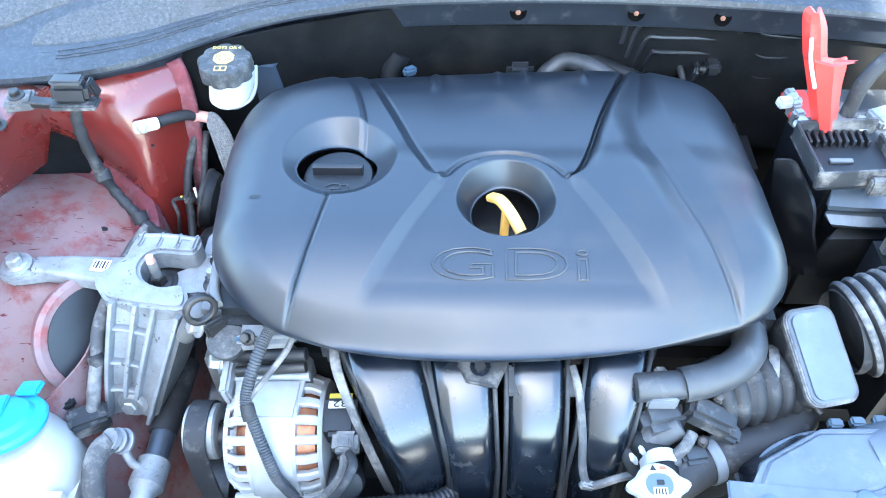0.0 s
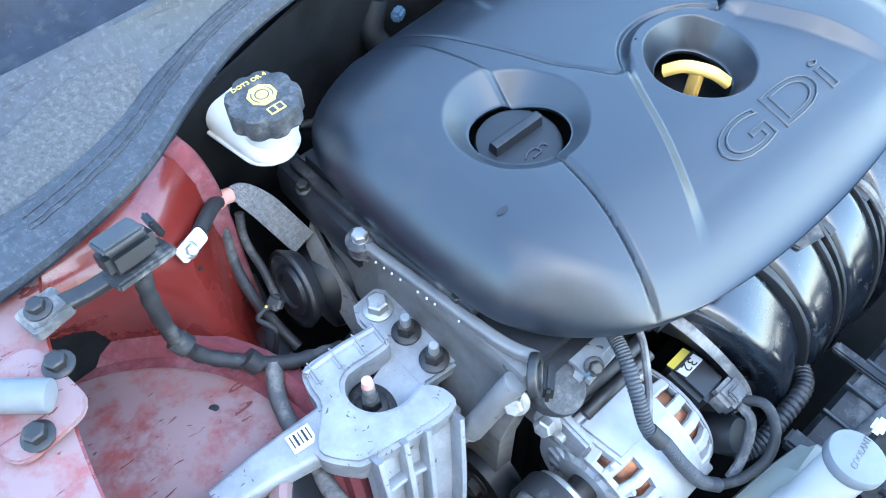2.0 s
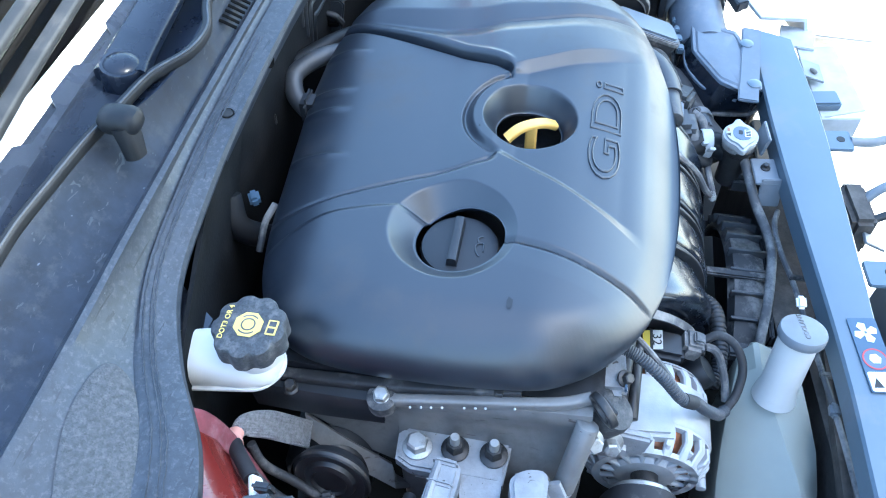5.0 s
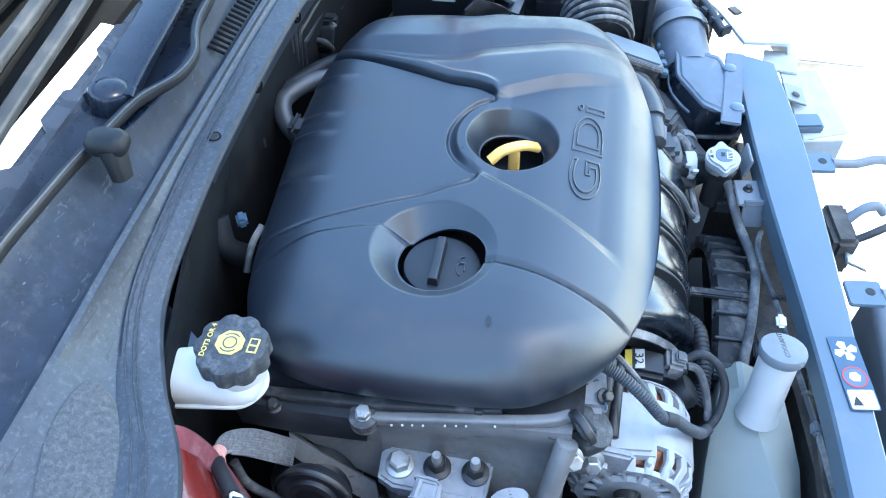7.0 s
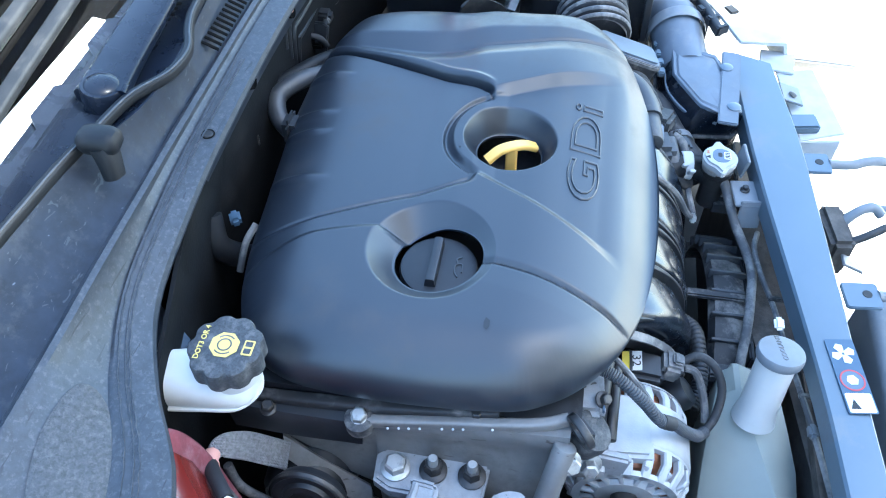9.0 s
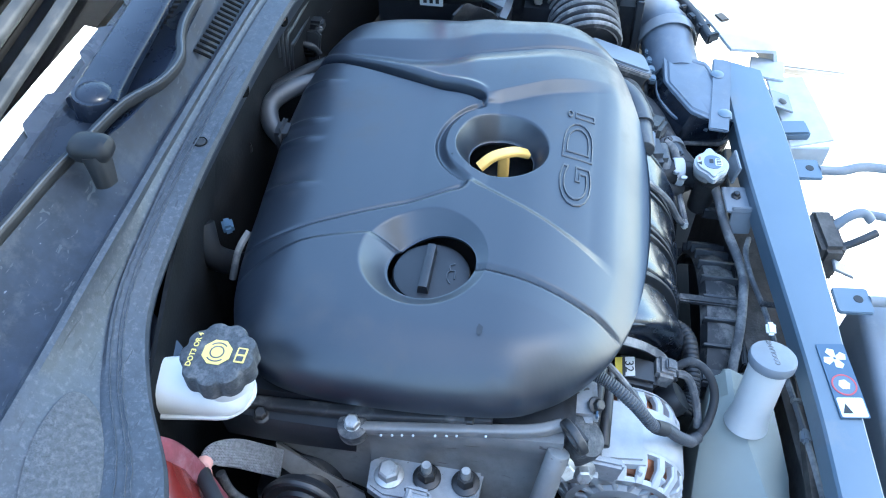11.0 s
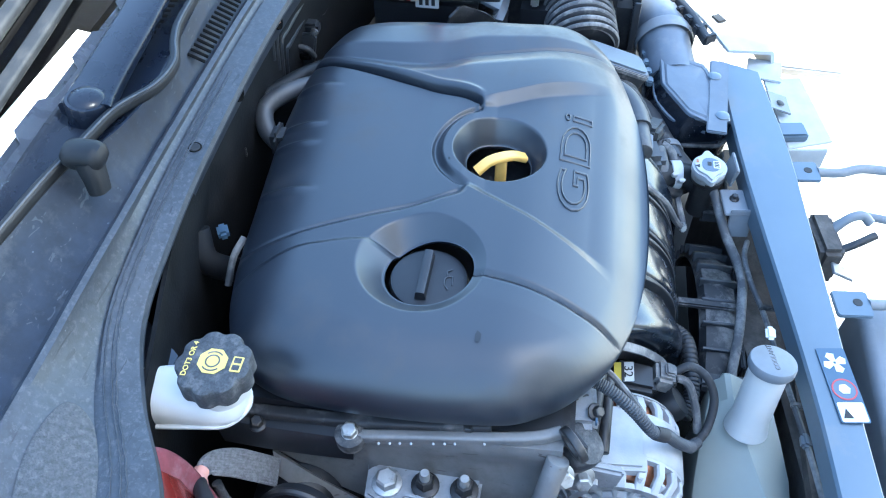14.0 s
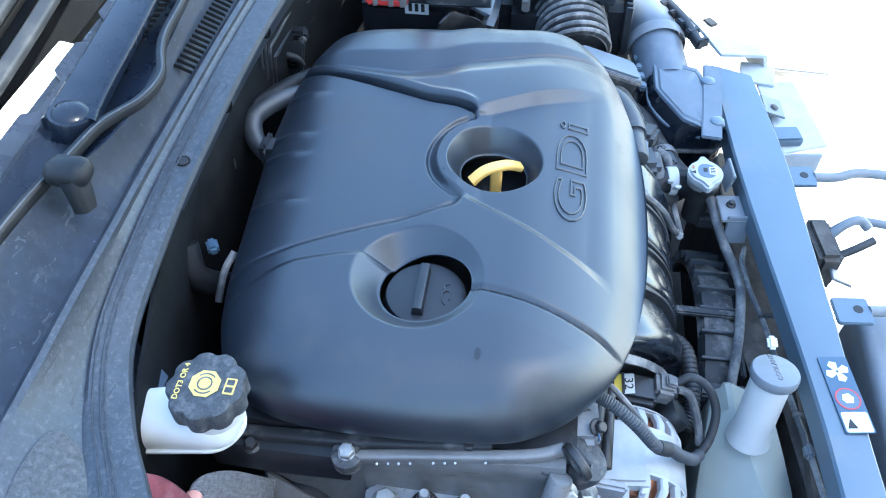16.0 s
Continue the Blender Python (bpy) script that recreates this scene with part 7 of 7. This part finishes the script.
part("hose", tube([(-0.13, 0.335, 0.85), (-0.145, 0.325, 0.82), (-0.13, 0.305, 0.79), (-0.10, 0.30, 0.76)], 0.014, 14), "deep_black", rear)
part("hose", tube([(-0.16, 0.30, 0.80), (-0.14, 0.295, 0.825), (-0.12, 0.288, 0.835)], 0.004, 8), "grey_rubber", rear)
part("clip", box((-0.118, 0.312, 0.838), (0.018, 0.012, 0.012), 0.003, (0, 0, 30)), "blue_print", rear, "bluish clip")
fuel = thing("fuel_pipes", (0.25, 0.33, 0.85), "dark thin pipes along the firewall", "pipe")
for k in range(4):
    z = 0.915 - 0.022 * k
    part("pipe", tube([(0.155 + 0.01 * k, 0.335, z - 0.05), (0.165 + 0.01 * k, 0.333, z), (0.21, 0.332, z + 0.004), (0.30, 0.33, z), (0.34, 0.325, z - 0.01 * k), (0.42, 0.32, z - 0.012)], 0.0036, 8), "black", fuel)
part("clip", box((0.30, 0.329, 0.900), (0.010, 0.012, 0.03), 0.002), "black", fuel)
sol = thing("vacuum_valve", (0.245, 0.335, 0.74), "dusty black valve on a bracket behind the engine", "valve")
part("plate", prism([(-0.024, -0.040), (0.018, -0.040), (0.026, 0.030), (0.020, 0.036), (-0.027, 0.036)], Matrix.Translation((0.247, 0.335, 0.806)) @ frame_of((-0.95, 0.0, 0.3), (0, 0, 1)).to_4x4(), 0.006, 0.002), "black", sol, "tapering dark plate")
part("hood", tube([(0.243, 0.312, 0.812), (0.238, 0.318, 0.826), (0.237, 0.332, 0.830), (0.240, 0.342, 0.826)], 0.0045, 10), "rubber", sol, "rounded hood")
# a black block on the plate, coloured as the recess's shade
part("recess", box((0.236, 0.324, 0.815), (0.006, 0.018, 0.010), 0.002, (0, -14, 0)), "void", sol)
part("post", box((0.285, 0.350, 0.832), (0.016, 0.026, 0.055), 0.004), "black", sol, "upright bracket post")
part("cross", box((0.275, 0.340, 0.838), (0.020, 0.060, 0.018), 0.004), "black", sol)
part("nut", hex_bolt((0.262, 0.314, 0.838), (-1, -0.2, 0.4), 0.004, 0.004), "steel_dark", sol)
tube2 = thing("coil_bracket", (0.0, 0.30, 0.86), "black rear bracket behind the cover", "bracket")
part("post", box((0.024, 0.290, 0.848), (0.034, 0.016, 0.040), 0.007), "black", tube2)
trn = thing("gear_selector", (0.32, 0.20, 0.55), "black linkage housing beside the battery", "transmission")
part("housing", box((0.28, 0.20, 0.72), (0.06, 0.10, 0.20), 0.02), "dark", trn)
part("lever", lathe((0.272, 0.075, 0.745), (1, 0, 0.2), [(0.045, -0.03), (0.047, 0.0), (0.040, 0.012), (0.01, 0.016)], 32), "dark", trn, "round black cap")

# ---- front end past the beam ----
fb = thing("bumper_bracket", (0.30, -0.36, 0.70), "grey steel bracket plate in front of the beam", "bracket")
# these plates are paled in colour to look sunlit
part("plate", prism([(0.075, 0.025), (0.085, -0.030), (-0.060, -0.045), (-0.080, 0.018)], pose(0.312, -0.358, 0.737, 0, 0, 4), 0.003, 0.0008), "sunny", fb, "plate paled in colour to look sunlit")
part("upright", box((0.235, -0.372, 0.722), (0.004, 0.055, 0.034), 0.001, (0, 0, 10)), "sunny", fb)
part("tab", box((0.315, -0.338, 0.752), (0.040, 0.032, 0.003), 0.001, (18, 0, 4)), "bracket", fb)
part("tab_hole", lathe((0.312, -0.340, 0.7545), (0, -0.3, 1), [(0.006, 0), (0.005, 0.0006)], 16), "ink", fb)
part("rail", box((0.26, -0.350, 0.745), (0.030, 0.040, 0.014), 0.003, (0, 0, 10)), "support", fb)
part("upper_tab", box((0.405, -0.330, 0.742), (0.05, 0.05, 0.004), 0.001, (0, 0, -8)), "sunny", fb)
for x, y, lab in ((0.170, -0.352, "grey latch stay with a flattened end"), (-0.045, -0.377, "grey bumper stay bolted to the beam")):
    stay = thing("bumper_stay", (x, y - 0.03, 0.73), lab, "bracket", "stays in front of the beam")
    part("tab", prism(rounded(0.036, 0.040, 0.004), pose(x, y, 0.752, 0, 0, 6), 0.004, 0.001), "support", stay)
    part("hole", lathe((x + 0.002, y - 0.006, 0.756), (0, 0, 1), [(0.0055, 0), (0.0050, 0.0006)], 16), "ink", stay)
    part("rod", tube([(x + 0.004, y - 0.018, 0.752), (x + 0.012, y - 0.05, 0.748), (x + 0.022, y - 0.08, 0.750), (x + 0.024, y - 0.13, 0.748)], 0.0065, 12), "bracket", stay)
    part("rod_end", prism(rounded(0.018, 0.024, 0.006), pose(x + 0.026, y - 0.138, 0.747, 0, 0, 6), 0.004, 0.001), "bracket", stay)
lat = thing("hood_latch", (0.10, -0.40, 0.66), "black hood latch with bent hooks in front of the beam", "latch")
part("body", box((0.075, -0.372, 0.715), (0.07, 0.030, 0.06), 0.006, (0, 0, 8)), "grime", lat)
part("hook", tube([(0.085, -0.380, 0.735), (0.092, -0.395, 0.752), (0.098, -0.412, 0.756), (0.094, -0.424, 0.748)], 0.006, 10), "bracket", lat)
part("hook", tube([(0.055, -0.380, 0.730), (0.060, -0.402, 0.742), (0.070, -0.425, 0.752)], 0.005, 10), "steel_dark", lat)
part("tongue", prism([(0, 0), (0.03, -0.01), (0.028, -0.03), (0.005, -0.034)], pose(0.015, -0.372, 0.735, 30, 10, 8), 0.003, 0.0008), "bracket", lat)
part("rod", tube([(0.10, -0.385, 0.728), (0.118, -0.42, 0.735), (0.115, -0.47, 0.735), (0.12, -0.52, 0.740)], 0.0055, 10), "bracket", lat)
bar = thing("bumper_beam", (-0.1, -0.40, 0.60), "grey steel bumper beam below the support", "bumper beam")
part("beam", sweep(smooth_path([(-0.62, -0.40, 0.66), (-0.30, -0.425, 0.665), (0.0, -0.43, 0.668)], 8), lambda u: rounded(0.05, 0.09, 0.012)), "bracket", bar)
part("lower_rail", sweep(smooth_path([(-0.62, -0.37, 0.60), (0.0, -0.39, 0.60), (0.36, -0.36, 0.60)], 6), lambda u: rounded(0.04, 0.05, 0.01)), "support", bar)
crd = thing("cardboard_box", (1.28, -0.64, 0.0), "brown cardboard box standing on the sunlit ground", "box")
CB = Matrix.Translation((1.28, -0.64, 0.0)) @ pose(0, 0, 0, 0, 0, -3)
part("body", prism([(-0.155, -0.18), (0.155, -0.165), (0.155, 0.18), (-0.15, 0.18)], CB, 0.20, 0.004), "card", crd)
part("flap", box(CB @ Vector((0.02, -0.215, 0.175)), (0.30, 0.09, 0.004), 0.001, (34, 0, -3)), "card", crd)
part("dark_tray", prism(rounded(0.055, 0.20, 0.012), CB @ pose(-0.065, -0.02, 0.2), 0.022, 0.005), "bracket", crd, "grey panel lying on the box")
for k in range(3):
    part("print_bar", box(CB @ Vector((-0.1545, -0.02 - 0.012 * k, 0.128 - 0.014 * k)), (0.001, 0.075, 0.004), 0, (0, 0, -3)), "grime", crd)
lamp = thing("headlamp_frame", (0.52, -0.30, 0.60), "headlamp carrier at the corner of the bay, paled to look sunlit", "headlamp")
# carrier's sunlit look is put into its pale colour
part("carrier", strips([[(0.40, -0.27, 0.775), (0.50, -0.22, 0.78), (0.62, -0.12, 0.785)], [(0.42, -0.34, 0.765), (0.54, -0.29, 0.77), (0.68, -0.18, 0.775)], [(0.43, -0.36, 0.70), (0.56, -0.32, 0.70), (0.70, -0.20, 0.70)]], 8, 0.005), "sunny", lamp)
for x, y in ((0.48, -0.26), (0.55, -0.22), (0.60, -0.18)):
    part("slot", box((x, y, 0.777), (0.022, 0.016, 0.004), 0.003, (0, 0, 32)), "ink", lamp)
part("edge_teeth", sweep(smooth_path([(0.395, -0.235, 0.79), (0.47, -0.20, 0.80), (0.58, -0.12, 0.81)], 6), lambda u: rounded(0.012, 0.016, 0.004)), "black", lamp, "ragged black edge trim")
for k in range(9):
    part("trim_tooth", box((0.40 + 0.020 * k, -0.238 + 0.0127 * k, 0.792 + 0.0022 * k), (0.009 + 0.003 * (k % 3), 0.020, 0.014), 0.002, (0, 0, 32)), "black", lamp)

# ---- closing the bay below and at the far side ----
# added sheet that closes the bay; shade is put into its near-black colour
part("floor", box((0.10, -0.03, 0.33), (1.2, 0.80, 0.02), 0.002), "dark", label="added undertray, near-black in place of shade, closing the bay below", category="undertray", kind="structure")
# black instead of body red: the far side's shade put into the colour
part("wall_east", box((0.69, 0.06, 0.60), (0.03, 0.66, 0.54), 0.006), "black", label="inner fender on the far side of the bay, blackened in place of shade", category="inner fender", kind="structure")
gbx = thing("gearbox", (0.33, 0.04, 0.35), "near-black gearbox housing under the battery", "transmission")
part("housing", box((0.36, 0.05, 0.48), (0.20, 0.26, 0.26), 0.03), "dark", gbx)
part("bell", lathe((0.25, 0.05, 0.50), (1, 0, 0), [(0.16, 0), (0.15, 0.05), (0.11, 0.12), (0.05, 0.14)], 32), "dark", gbx)
